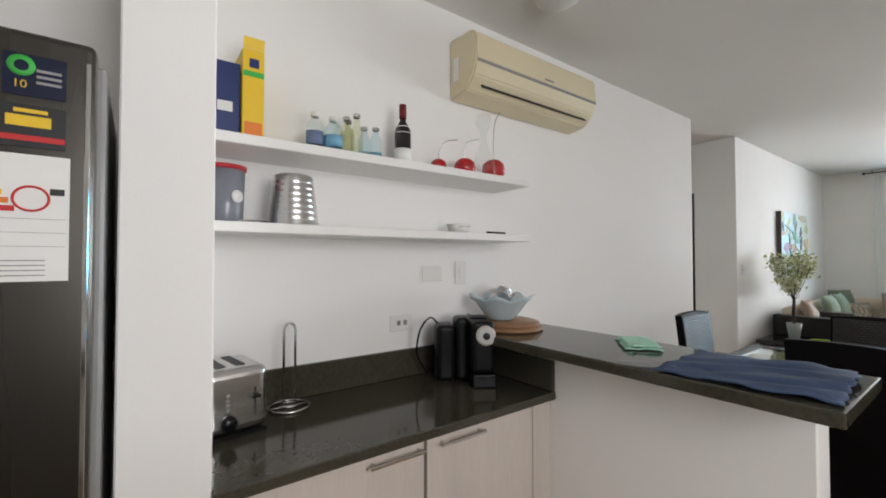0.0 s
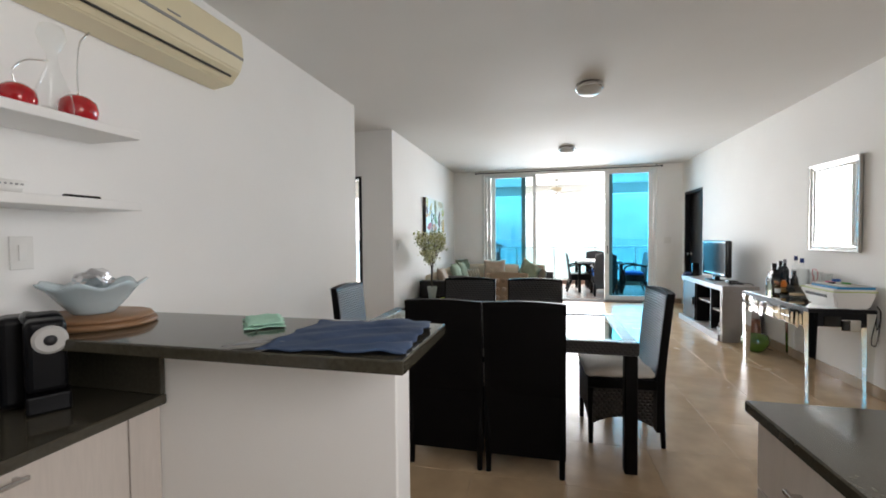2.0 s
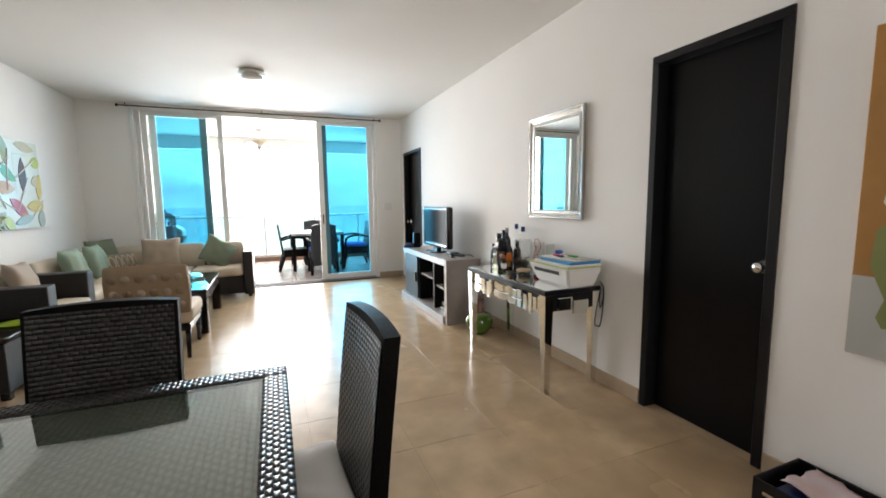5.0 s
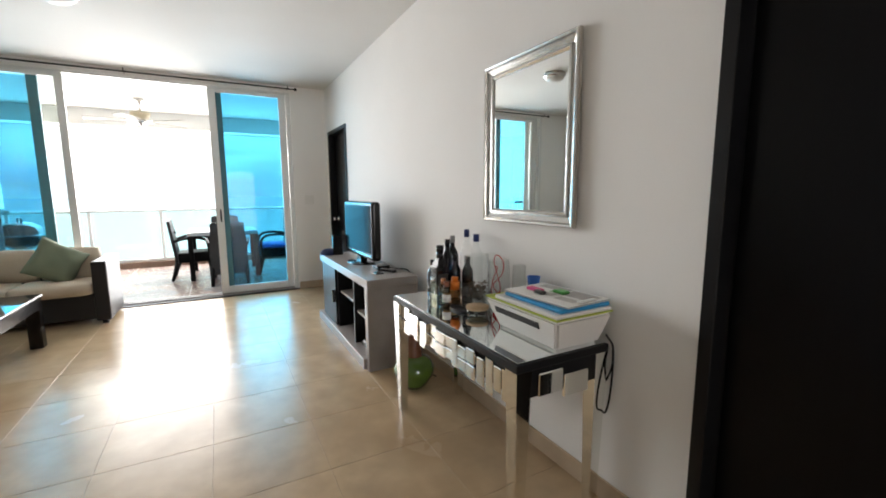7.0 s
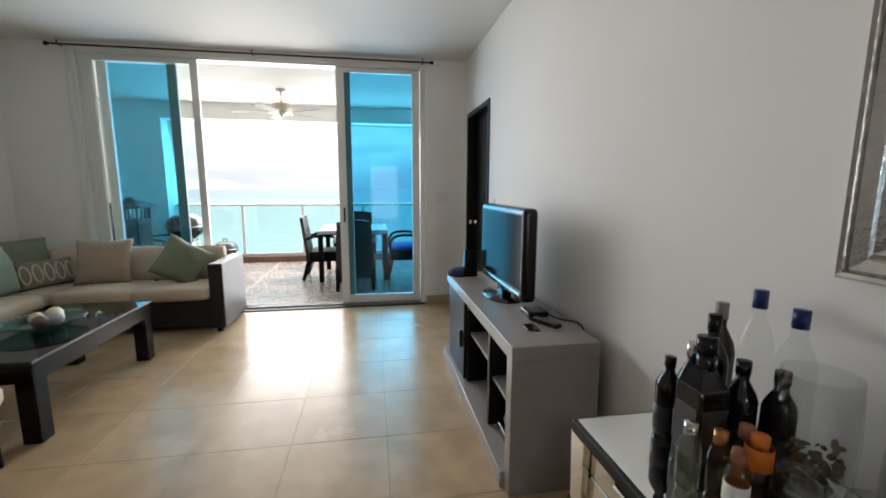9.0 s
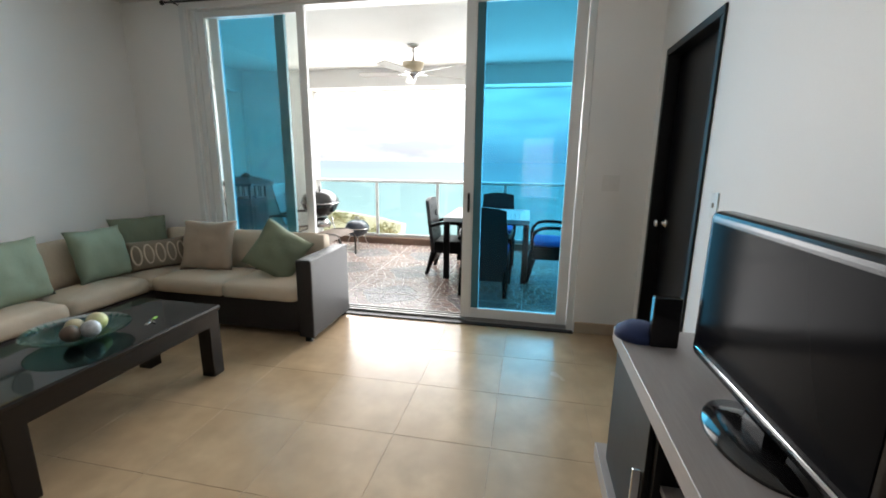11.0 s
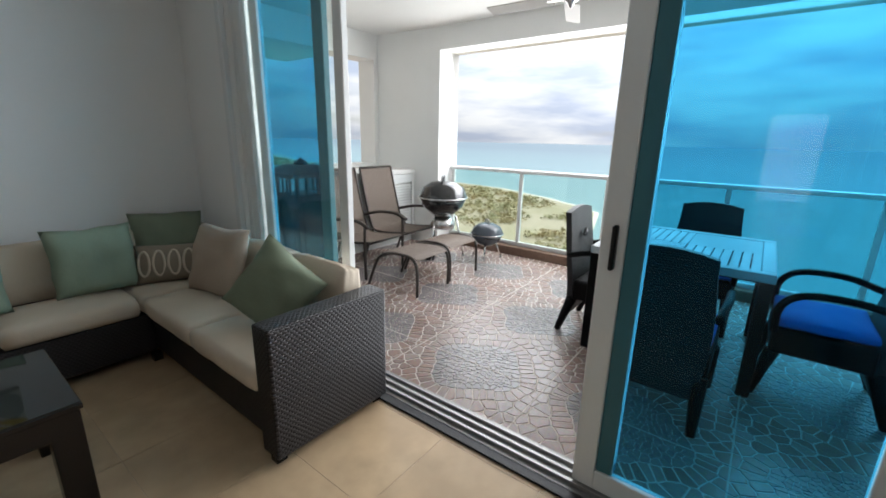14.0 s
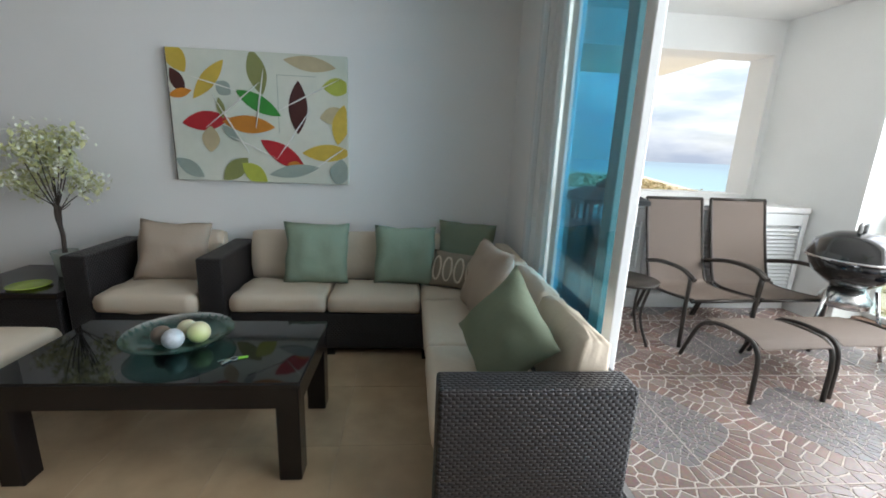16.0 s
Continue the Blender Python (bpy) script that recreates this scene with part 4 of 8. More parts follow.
part("base_bar", rod(B(), (-0.075, 0, 0.006), (0.075, 0, 0.006), 0.004), STEEL, h)
COFFEEBLACK = material("deep_black_plastic", (0.004, 0.004, 0.005), 0.35, spec=0.2, grain=0.1, stain=0.05, bump=0.02)
cm = thing("coffee_machine", "black capsule coffee machine on the worktop", "coffee machine", m=pose(1.305, 1.535, ct, 0, 0, -30) @ Matrix.Scale(1.2, 4))
part("body", box(B(), -0.06, 0.075, -0.0205, 0.085, 0, 0.25, 0.018, 3), COFFEEBLACK, cm)
part("brew_head", box(B(), -0.01, 0.075, -0.11, -0.021, 0.052, 0.245, 0.016, 3), COFFEEBLACK, cm)
part("water_tank", box(B(), -0.138, -0.062, -0.03, 0.08, 0, 0.222, 0.02, 3), COFFEEBLACK, cm)
part("drip_tray", box(B(), -0.01, 0.08, -0.12, -0.022, 0, 0.05, 0.006, 2), COFFEEBLACK, cm)
kn = part("knob", turned(lathe(B(), [(0, 0), (0.037, 0), (0.037, 0.012), (0.03, 0.018), (0, 0.018)], n=24), pose(0.04, -0.1105, 0.195, 90, 0, 0)), material("pale_grey_dial", (0.50, 0.49, 0.47), 0.4, grain=0.03), cm, "round silver dial")
for p_ in kn.data.polygons:
    p_.use_smooth = False
part("knob_cap", turned(lathe(B(), [(0, 0.0182), (0.014, 0.0182), (0.012, 0.024), (0, 0.024)], n=16), pose(0.04, -0.1105, 0.195, 90, 0, 0)), INKBLACK, kn)
part("lever", tube(B(), arc([(0.02, 0.1, 0.235), (0.0, 0.05, 0.25), (-0.01, -0.02, 0.245), (0.0, -0.06, 0.232)], 5), 0.008, 6), BLACKPLASTIC, cm)
part("cable", tube(B(), arc([(-0.12, 0.06, 0.215), (-0.16, 0.0, 0.25), (-0.20, 0.0, 0.20), (-0.21, 0.03, 0.10), (-0.17, 0.06, 0.02)], 6), 0.004, 6), BLACKPLASTIC, cm)

# things on the bar
WOODBOARD = material("brown_wood_board", (0.26, 0.14, 0.07), 0.45, grain=0.25, grain_size=30, stain=0.1, bump=0.1, stretch=(1, 7, 1))
solo("serving_board", lathe(B(), [(0, 0), (0.18, 0), (0.19, 0.008), (0.185, 0.02), (0, 0.02)], n=32, sx=0.95, sy=1.15), WOODBOARD, "round brown wooden serving board on the bar", "board", m=pose(1.52, 1.53, 1.0005))
solo("serving_board", lathe(B(), [(0, 0), (0.17, 0), (0.178, 0.008), (0.17, 0.018), (0, 0.018)], n=32, sx=0.95, sy=1.15), WOODBOARD, "upper round wooden serving board on the bar", "board", m=pose(1.525, 1.535, 1.021))
bm = B()
n_, rings = 40, []
for r, z in ((0.06, 0), (0.07, 0.008), (0.105, 0.05), (0.14, 0.098), (0.165, 0.115), (0.158, 0.117), (0.13, 0.10), (0.095, 0.052), (0.05, 0.014)):
    wave = max(0, (z - 0.05)) * 0.22
    rings.append([bm.verts.new(((r + wave * 0.7 * math.sin(7 * a)) * math.cos(a), (r + wave * 0.7 * math.sin(7 * a)) * math.sin(a), z + wave * 0.8 * math.sin(7 * a))) for a in np.linspace(0, 2 * math.pi, n_, endpoint=False)])
for a_, b_ in zip(rings, rings[1:]):
    for i in range(n_):
        f_ = bm.faces.new((a_[i], a_[(i + 1) % n_], b_[(i + 1) % n_], b_[i]))
        f_.smooth = True
bm.faces.new(rings[0][::-1]), bm.faces.new(rings[-1])
solo("ruffled_bowl", bm, material("pale_blue_ceramic", (0.55, 0.66, 0.70), 0.18, grain=0.03, stain=0.05, bump=0.02), "pale blue ceramic bowl with a ruffled rim", "bowl", m=pose(1.53, 1.55, 1.0395))
bm = bmesh.new()
bmesh.ops.create_icosphere(bm, subdivisions=3, radius=0.06)
for v_ in bm.verts:
    v_.co *= 1 + 0.35 * noise.noise(v_.co * 30)
    v_.co.z *= 0.75
solo("crumpled_foil", bm, material("crumpled_foil_metal", (0.75, 0.75, 0.77), 0.22, 0.9, grain=0.05, stain=0.02, bump=0.1), "crumpled silver foil lump in the bowl", "foil", m=pose(1.53, 1.55, 1.165))

def drape(nx, ny, w, d, amp, seed, edge=0.0):
    """A cloth lying flat with soft folds and uneven hems, two-sided."""
    bm = B()
    top = {}
    for s in (0, 1):
        for i in range(nx + 1):
            for j in range(ny + 1):
                u, v_ = i / nx, j / ny
                x, y = (u - 0.5) * w, (v_ - 0.5) * d
                q = Vector((u * 3.1 + seed, v_ * 3.1, seed))
                x += 0.016 * noise.noise(q * 2.6)
                y += 0.016 * noise.noise(q * 2.6 + Vector((9, 0, 0)))
                z = amp * (0.55 + noise.noise(q) * 0.8 + 0.9 * math.sin(16 * (u + 0.5 * v_) + seed + 3 * noise.noise(q)) * noise.noise(q * 0.7 + Vector((4, 4, 0))))
                top[(i, j, s)] = bm.verts.new((x, y, max(0.002, z) + (0.004 if s else 0)))
    for i in range(nx):
        for j in range(ny):
            f_ = bm.faces.new([top[(i + a, j + b_, 1)] for a, b_ in ((0, 0), (1, 0), (1, 1), (0, 1))])
            f_.smooth = True
            bm.faces.new([top[(i + a, j + b_, 0)] for a, b_ in ((0, 0), (0, 1), (1, 1), (1, 0))])
    rim = [(i, 0) for i in range(nx)] + [(nx, j) for j in range(ny)] + [(i, ny) for i in range(nx, 0, -1)] + [(0, j) for j in range(ny, 0, -1)]
    for a_, b_ in zip(rim, rim[1:] + rim[:1]):
        bm.faces.new((top[(*a_, 0)], top[(*b_, 0)], top[(*b_, 1)], top[(*a_, 1)]))
    return bm
solo("towel", drape(48, 44, 0.41, 0.42, 0.017, 1.7), BLUECLOTH, "faded denim blue towel spread on the bar", "towel", m=pose(1.52, 0.45, 1.001, 0, 0, 4))
m_ = thing("folded_cloth", "small folded mint green cloth on the bar", "cloth", m=pose(1.64, 0.88, 1.001, 0, 0, 40))
part("lower_fold", drape(14, 10, 0.21, 0.13, 0.006, 5.2), MINTCLOTH, m_)
part("upper_fold", turned(drape(14, 10, 0.205, 0.12, 0.006, 8.1), pose(0, 0, 0.011)), MINTCLOTH, m_)
k = thing("serving_tongs", "steel serving tongs lying beside the towel", "tongs", m=pose(1.36, 0.70, 1.001, 0, 0, -55))
part("arm", tube(B(), arc([(-0.09, 0, 0.006), (0.0, 0.012, 0.01), (0.08, 0.016, 0.006)], 5), 0.003, 6), GREYPLASTIC, k)
part("arm", tube(B(), arc([(-0.09, 0, 0.006), (0.0, -0.012, 0.01), (0.08, -0.016, 0.006)], 5), 0.003, 6), GREYPLASTIC, k)

def ceiling_light(x, y):
    c = thing("ceiling_light", "round frosted ceiling light with a steel rim, unlit", "ceiling light", "ceiling lights", pose(x, y, CEIL_Z))
    part("canopy", lathe(B(), [(0, 0), (0.118, 0), (0.125, -0.018), (0.128, -0.04), (0.118, -0.05), (0, -0.05)], n=32), STEEL, c)
    part("diffuser", lathe(B(), [(0.112, -0.051), (0.106, -0.07), (0.08, -0.09), (0.03, -0.102), (0, -0.103)], n=32), material("frosted_white_glass", (0.62, 0.62, 0.60), 0.3, grain=0.02, stain=0.02, bump=0) if "frosted_white_glass" not in bpy.data.materials else bpy.data.materials["frosted_white_glass"], c)
ceiling_light(1.66, 1.28)
ceiling_light(4.32, -0.55)
ceiling_light(7.05, -0.50)

# ---- dining ----
def dining_chair(m):
    """Woven chair; its back stands at x = 0, the seat reaches to +x."""
    c = thing("dining_chair", "dark brown woven dining chair with an off-white seat pad", "chair", "dining chairs", m)
    w = 0.22
    bm = B()
    # back: a raked slab with a slight crest
    rows_, cols = 10, 6
    grid = {}
    for s in (0, 1):
        for i in range(rows_ + 1):
            z = 0.10 + 0.86 * i / rows_
            lean = -0.055 * max(0, (z - 0.40) / 0.55) ** 1.2 + 0.01
            for j in range(cols + 1):
                y = -w + 2 * w * j / cols
                zz = z + (0.012 * (1 - (y / w) ** 2) if i == rows_ else 0)
                bow = 0.012 * (1 - (y / w) ** 2) * (1 if z > 0.45 else 0)
                grid[(i, j, s)] = bm.verts.new((lean - bow + (0.045 if s else 0), y, zz))
    for i in range(rows_):
        for j in range(cols):
            bm.faces.new([grid[(i + a, j + b_, 1)] for a, b_ in ((0, 0), (1, 0), (1, 1), (0, 1))])
            bm.faces.new([grid[(i + a, j + b_, 0)] for a, b_ in ((0, 0), (0, 1), (1, 1), (1, 0))])
    for i in range(rows_):
        for j in (0, cols):
            bm.faces.new((grid[(i, j, 0)], grid[(i + 1, j, 0)], grid[(i + 1, j, 1)], grid[(i, j, 1)]))
    for j in range(cols):
        for i in (0, rows_):
            bm.faces.new((grid[(i, j, 0)], grid[(i, j + 1, 0)], grid[(i, j + 1, 1)], grid[(i, j, 1)]))
    part("backrest", bm, WICKER, c)
    fc = B()
    vv = {}
    for i in range(4, rows_ + 1):
        for j in range(cols + 1):
            z = 0.10 + 0.86 * i / rows_ - (0.012 if i == rows_ else 0)
            y = (-w + 2 * w * j / cols) * 0.95
            lean = -0.055 * max(0, (z - 0.40) / 0.55) ** 1.2 + 0.01
            bow = 0.012 * (1 - (y / w) ** 2) * (1 if z > 0.45 else 0)
            for s in (0, 1):
                vv[(i, j, s)] = fc.verts.new((lean - bow + (0.046 if s == 0 else 0.05), y, z))
    for i in range(4, rows_):
        for j in range(cols):
            fc.faces.new([vv[(i + a, j + b_, 1)] for a, b_ in ((0, 0), (1, 0), (1, 1), (0, 1))])
    part("woven_face", fc, LITWEAVE, c, "ribbed woven inner face in a paler lit tone")
    part("seat", box(B(), 0.058, 0.46, -w, w, 0.36, 0.42, 0.006), WICKER, c)
    part("seat_pad", pad(B(), 0.062, 0.47, -w + 0.005, w - 0.005, 0.422, 0.485, 0.012, seed=m.translation.x), WHITECLOTH, c, "off-white cloth seat pad")
    def skirt(length):
        s = B()
        k = 10
        pts = [(-length / 2 + length * i / k, 0.13 + 0.055 * (1 - (2 * i / k - 1) ** 2)) for i in range(k + 1)]
        for (a, za), (b_, zb) in zip(pts, pts[1:]):
            v = [s.verts.new(p) for p in ((a, -0.008, za), (b_, -0.008, zb), (b_, -0.008, 0.36), (a, -0.008, 0.36), (a, 0.008, za), (b_, 0.008, zb), (b_, 0.008, 0.36), (a, 0.008, 0.36))]
            for q in ((0, 1, 2, 3), (4, 7, 6, 5), (0, 4, 5, 1), (2, 6, 7, 3)):
                s.faces.new([v[i] for i in q])
        bmesh.ops.remove_doubles(s, verts=s.verts[:], dist=0.0002)
        return s
    for y in (-w + 0.012, w - 0.012):
        part("side_apron", turned(skirt(0.36), pose(0.255, y, 0)), LATTICE, c, "open woven side panel")
    part("front_apron", turned(skirt(0.40), pose(0.447, 0, 0, 0, 0, 90)), WICKER, c)
    for x, y in ((0.03, -w + 0.02), (0.03, w - 0.02), (0.44, -w + 0.02), (0.44, w - 0.02)):
        l_ = B()
        rod(l_, (x, y, 0.36), (x - (0.02 if x < 0.1 else 0), y, 0.0), 0.021, 0.015, 8)
        part("leg", l_, WICKER, c)
    return c

LATTICE = woven("open_brown_lattice", (0.035, 0.03, 0.028), 0.03, 0.02, rough=0.4, gap=0.08, depth=0.01)
for m in (pose(2.585, 0.415, 0), pose(2.585, -0.035, 0), pose(3.80, 0.475, 0, 0, 0, 180), pose(3.80, -0.07, 0, 0, 0, 180), pose(3.28, -0.86, 0, 0, 0, 93), pose(3.19, 1.29, 0, 0, 0, -90)):
    dining_chair(m)

t = thing("dining_table", "dark woven dining table with an inset glass top", "table")
TX0, TX1, TY0, TY1, TZ = 2.71, 3.59, -0.645, 1.07, 0.735
WICKERBIG = woven("broad_brown_wicker", (0.022, 0.019, 0.019), 0.026, 0.015, rough=0.34, gap=0.2, depth=0.006)
for a in ((TX0, TX0 + 0.075, TY0, TY1), (TX1 - 0.075, TX1, TY0, TY1), (TX0 + 0.0752, TX1 - 0.0752, TY0, TY0 + 0.075), (TX0 + 0.0752, TX1 - 0.0752, TY1 - 0.075, TY1)):
    part("border", box(B(), *a, TZ - 0.075, TZ, 0.008, 2), WICKERBIG, t)
part("woven_panel", box(B(), TX0 + 0.076, TX1 - 0.076, TY0 + 0.076, TY1 - 0.076, TZ - 0.04, TZ - 0.018), TABLEWICKER, t, "pale grey woven panel")
part("glass_top", box(B(), TX0 + 0.076, TX1 - 0.076, TY0 + 0.076, TY1 - 0.076, TZ - 0.012, TZ - 0.006), pane_glass("smoky_table_glass", (0.80, 0.85, 0.82), base=0.14), t, "clear glass sheet")
part("centre_bar", box(B(), TX0 + 0.077, TX1 - 0.077, 0.17, 0.25, TZ - 0.0175, TZ - 0.0125), WICKERBIG, t)
for x in (TX0 + 0.04, TX1 - 0.04):
    for y in (TY0 + 0.04, TY1 - 0.04):
        part("leg", box(B(), x - 0.034, x + 0.034, y - 0.034, y + 0.034, 0, TZ - 0.076, 0.006), WICKER, t)

# ---- living room ----
sofa = thing("corner_sofa", "L-shaped grey-brown wicker sofa with cream cushions", "sofa")
def wicker_block(name, parent, *b):
    return part(name, box(B(), *b, 0.012, 2), SOFAWICKER, parent)
# along the wall, then along the doors
wicker_block("base", sofa, 7.22, 8.50, 1.12, 1.66, 0.05, 0.30)
wicker_block("base", sofa, 8.502, 9.08, -0.198, 1.66, 0.05, 0.30)
wicker_block("back_panel", sofa, 7.22, 9.08, 1.60, 1.68, 0.302, 0.60)
wicker_block("back_panel", sofa, 9.03, 9.10, -0.198, 1.598, 0.302, 0.62)
wicker_block("arm", sofa, 8.455, 9.105, -0.325, -0.20, 0.035, 0.645)
wicker_block("arm", sofa, 7.06, 7.215, 1.08, 1.68, 0.035, 0.665)
for x, y in ((7.10, 1.12), (7.85, 1.16), (8.48, 1.1), (8.49, -0.27), (9.06, -0.27), (9.06, 1.6), (7.1, 1.6)):
    part("foot", box(B(), x - 0.025, x + 0.025, y - 0.025, y + 0.025, 0, 0.05), BLACKPLASTIC, sofa)
SEATS = [(7.225, 7.83, 1.10, 1.50), (7.835, 8.44, 1.10, 1.50), (8.445, 9.02, 1.10, 1.58), (8.445, 8.93, 0.45, 1.095), (8.445, 8.93, -0.195, 0.445)]
for i, a in enumerate(SEATS):
    part("seat_cushion", pad(B(), *a, 0.302, 0.425, 0.015, seed=i * 2.3), CREAMCLOTH, sofa, "cream box cushion")
for i, (x0, x1) in enumerate(((7.225, 7.83), (7.835, 8.44), (8.445, 8.92))):
    part("back_cushion", turned(pad(B(), x0 + 0.005, x1 - 0.005, -0.06, 0.06, 0.0, 0.34, 0.01, seed=i * 3.1 + 9), pose(0, 1.545, 0.41, -8, 0, 0)), CREAMCLOTH, sofa, "cream back cushion")
for i, (y0, y1) in enumerate(((0.85, 1.42), (0.33, 0.845), (-0.19, 0.325))):
    part("back_cushion", turned(pad(B(), -0.06, 0.06, y0 + 0.005, y1 - 0.005, 0.0, 0.33, 0.01, seed=i * 1.7 + 20), pose(8.975, 0, 0.41, 0, 8, 0)), CREAMCLOTH, sofa, "cream back cushion")

def throw_pillow(label, mat, w, h, m, d=0.15, seed=0.0):
    bm = pillow(B(), w, h, d, seed=seed)
    if d > 0.13:
        # slack cloth: shallow dents and a wandering hem
        for v_ in bm.verts:
            q_ = v_.co * 8 + Vector((seed * 3.7, seed, 0))
            v_.co += Vector((noise.noise(q_) * 0.012, noise.noise(q_ * 1.5 + Vector((5, 0, 0))) * 0.012, noise.noise(q_ + Vector((0, 9, 0))) * 0.012))
    return solo("throw_pillow", bm, mat, label, "pillow", "sofa pillows", m)
throw_pillow("plump sage green throw pillow on the sofa", GREENCLOTH, 0.45, 0.43, pose(7.72, 1.40, 0.635, -14, 0, 0), seed=1)
throw_pillow("sage green throw pillow leaning on the sofa back", GREENCLOTH, 0.44, 0.42, pose(8.33, 1.40, 0.63, -14, 0, 0), seed=4)
throw_pillow("olive green throw pillow in the sofa corner", OLIVECLOTH, 0.44, 0.42, pose(8.76, 1.47, 0.66, -12, 0, -25), seed=8)
lum = throw_pillow("long taupe lumbar pillow with an oval print", material("grey_taupe_print_ground", (0.24, 0.20, 0.15), 0.85, grain=0.06, grain_size=300, stain=0.05, bump=0.2), 0.46, 0.26, pose(8.72, 1.27, 0.555, -20, 0, -28), 0.12, seed=12)
for i in range(5):
    ring_ = []
    for a in np.linspace(0, 6.283, 25)[:-1]:
        px, pz = -0.17 + 0.085 * i + 0.032 * math.cos(a), 0.08 * math.sin(a)
        ring_.append((px, -0.058 * max(0, (1 - abs(px / 0.23) ** 2.6) * (1 - abs(pz / 0.13) ** 2.6)) ** 0.5, pz))
    part("oval_print", tube(B(), ring_, 0.008, 5, True), CREAMCLOTH, lum)
throw_pillow("taupe throw pillow leaning on the sofa back", TAUPECLOTH, 0.46, 0.44, pose(8.80, 0.83, 0.635, -18, 0, -80), seed=16)
throw_pillow("dull green throw pillow resting on its corner", OLIVECLOTH, 0.42, 0.42, pose(8.76, 0.13, 0.625, -24, 32, -74), seed=19)

ch = thing("armchair", "grey-brown wicker armchair with a cream seat cushion", "armchair")
wicker_block("base", ch, 6.44, 7.055, 1.12, 1.66, 0.05, 0.30)
wicker_block("back_panel", ch, 6.44, 7.055, 1.60, 1.68, 0.302, 0.60)
wicker_block("arm", ch, 6.29, 6.438, 1.08, 1.68, 0.035, 0.665)
for x, y in ((6.33, 1.12), (6.33, 1.64), (7.0, 1.16)):
    part("foot", box(B(), x - 0.025, x + 0.025, y - 0.025, y + 0.025, 0, 0.05), BLACKPLASTIC, ch)
part("seat_cushion", pad(B(), 6.445, 7.05, 1.06, 1.52, 0.302, 0.43, 0.02, seed=31), CREAMCLOTH, ch)
part("back_cushion", turned(pad(B(), 6.45, 7.045, -0.05, 0.05, 0.0, 0.33, 0.01, seed=33), pose(0, 1.55, 0.41, -8, 0, 0)), CREAMCLOTH, ch)
throw_pillow("crumpled beige throw pillow on the armchair", TAUPECLOTH, 0.46, 0.42, pose(6.76, 1.42, 0.62, -16, 4, 6), seed=23)

# coffee table with its glass bowl
ct_ = thing("coffee_table", "low espresso wood coffee table with a glossy top", "coffee table")
CX0, CX1, CY0, CY1, CZ = 6.76, 7.94, 0.03, 0.63, 0.46
part("top", box(B(), CX0, CX1, CY0, CY1, CZ - 0.03, CZ - 0.006, 0.004), ESPRESSO, ct_)
part("glass_sheet", box(B(), CX0 + 0.004, CX1 - 0.004, CY0 + 0.004, CY1 - 0.004, CZ - 0.0055, CZ, 0.001), TABLEGLASS, ct_, "black-backed glass sheet")
for a in ((CX0 + 0.02, CX1 - 0.02, CY0 + 0.008, CY0 + 0.03), (CX0 + 0.02, CX1 - 0.02, CY1 - 0.03, CY1 - 0.008), (CX0 + 0.008, CX0 + 0.0195, CY0 + 0.031, CY1 - 0.031), (CX1 - 0.0195, CX1 - 0.008, CY0 + 0.031, CY1 - 0.031)):
    part("apron", box(B(), *a, CZ - 0.12, CZ - 0.0305, 0.002), ESPRESSO, ct_)
for x in (CX0 + 0.055, CX1 - 0.055):
    for y in (CY0 + 0.055, CY1 - 0.055):
        part("leg", box(B(), x - 0.046, x + 0.046, y - 0.046, y + 0.046, 0, CZ - 0.031, 0.005), ESPRESSO, ct_)
bw = solo("glass_bowl", lathe(B(), [(0, 0.0), (0.07, 0.0), (0.09, 0.006), (0.16, 0.028), (0.225, 0.058), (0.223, 0.063), (0.155, 0.034), (0.08, 0.012), (0, 0.008)], n=36), AQUAGLASS, "shallow aqua glass bowl on the coffee table", "bowl", m=pose(7.33, 0.36, CZ + 0.0005))
for x, y, r, mt, lb in ((7.27, 0.33, 0.042, material("brown_stone_ball", (0.16, 0.12, 0.09), 0.5, grain=0.3, grain_size=60, stain=0.2), "mottled brown decorative ball in the bowl"), (7.34, 0.29, 0.044, material("silver_speckle_ball", (0.50, 0.52, 0.54), 0.3, grain=0.5, grain_size=45, stain=0.1), "speckled silver decorative ball in the bowl"), (7.345, 0.40, 0.042, material("ivory_ball", (0.60, 0.55, 0.36), 0.35, grain=0.08, stain=0.1), "ivory decorative ball in the bowl"), (7.42, 0.35, 0.048, material("cream_green_ball", (0.66, 0.60, 0.40), 0.35, grain=0.1, grain_size=8, stain=0.25, tint=(0.35, 0.50, 0.08)), "cream and green decorative ball in the bowl")):
    s = bmesh.new()
    bmesh.ops.create_uvsphere(s, u_segments=20, v_segments=12, radius=r)
    for q in s.faces:
        q.smooth = True
    solo("decorative_ball", s, mt, lb, "ball", "balls in the bowl", pose(x, y, CZ + 0.016 + r))
k = thing("keys", "bunch of keys with a green tag on the table", "keys", m=pose(7.62, 0.22, CZ + 0.0005, 0, 0, 20))
part("ring", tube(B(), [(0.016 * math.cos(a), 0.016 * math.sin(a), 0.003) for a in np.linspace(0, 6.283, 17)[:-1]], 0.0016, 5, True), STEEL, k)
part("key", box(B(), -0.065, -0.016, -0.006, 0.006, 0, 0.003, 0.001), STEEL, k)
part("key", turned(box(B(), -0.06, -0.016, -0.006, 0.006, 0, 0.003, 0.001), pose(0, 0, 0.0032, 0, 0, 40)), STEEL, k)
part("tag", box(B(), 0.014, 0.055, -0.009, 0.009, 0, 0.004, 0.001), material("lime_green_plastic", (0.22, 0.55, 0.05), 0.4), k, "lime green key tag")

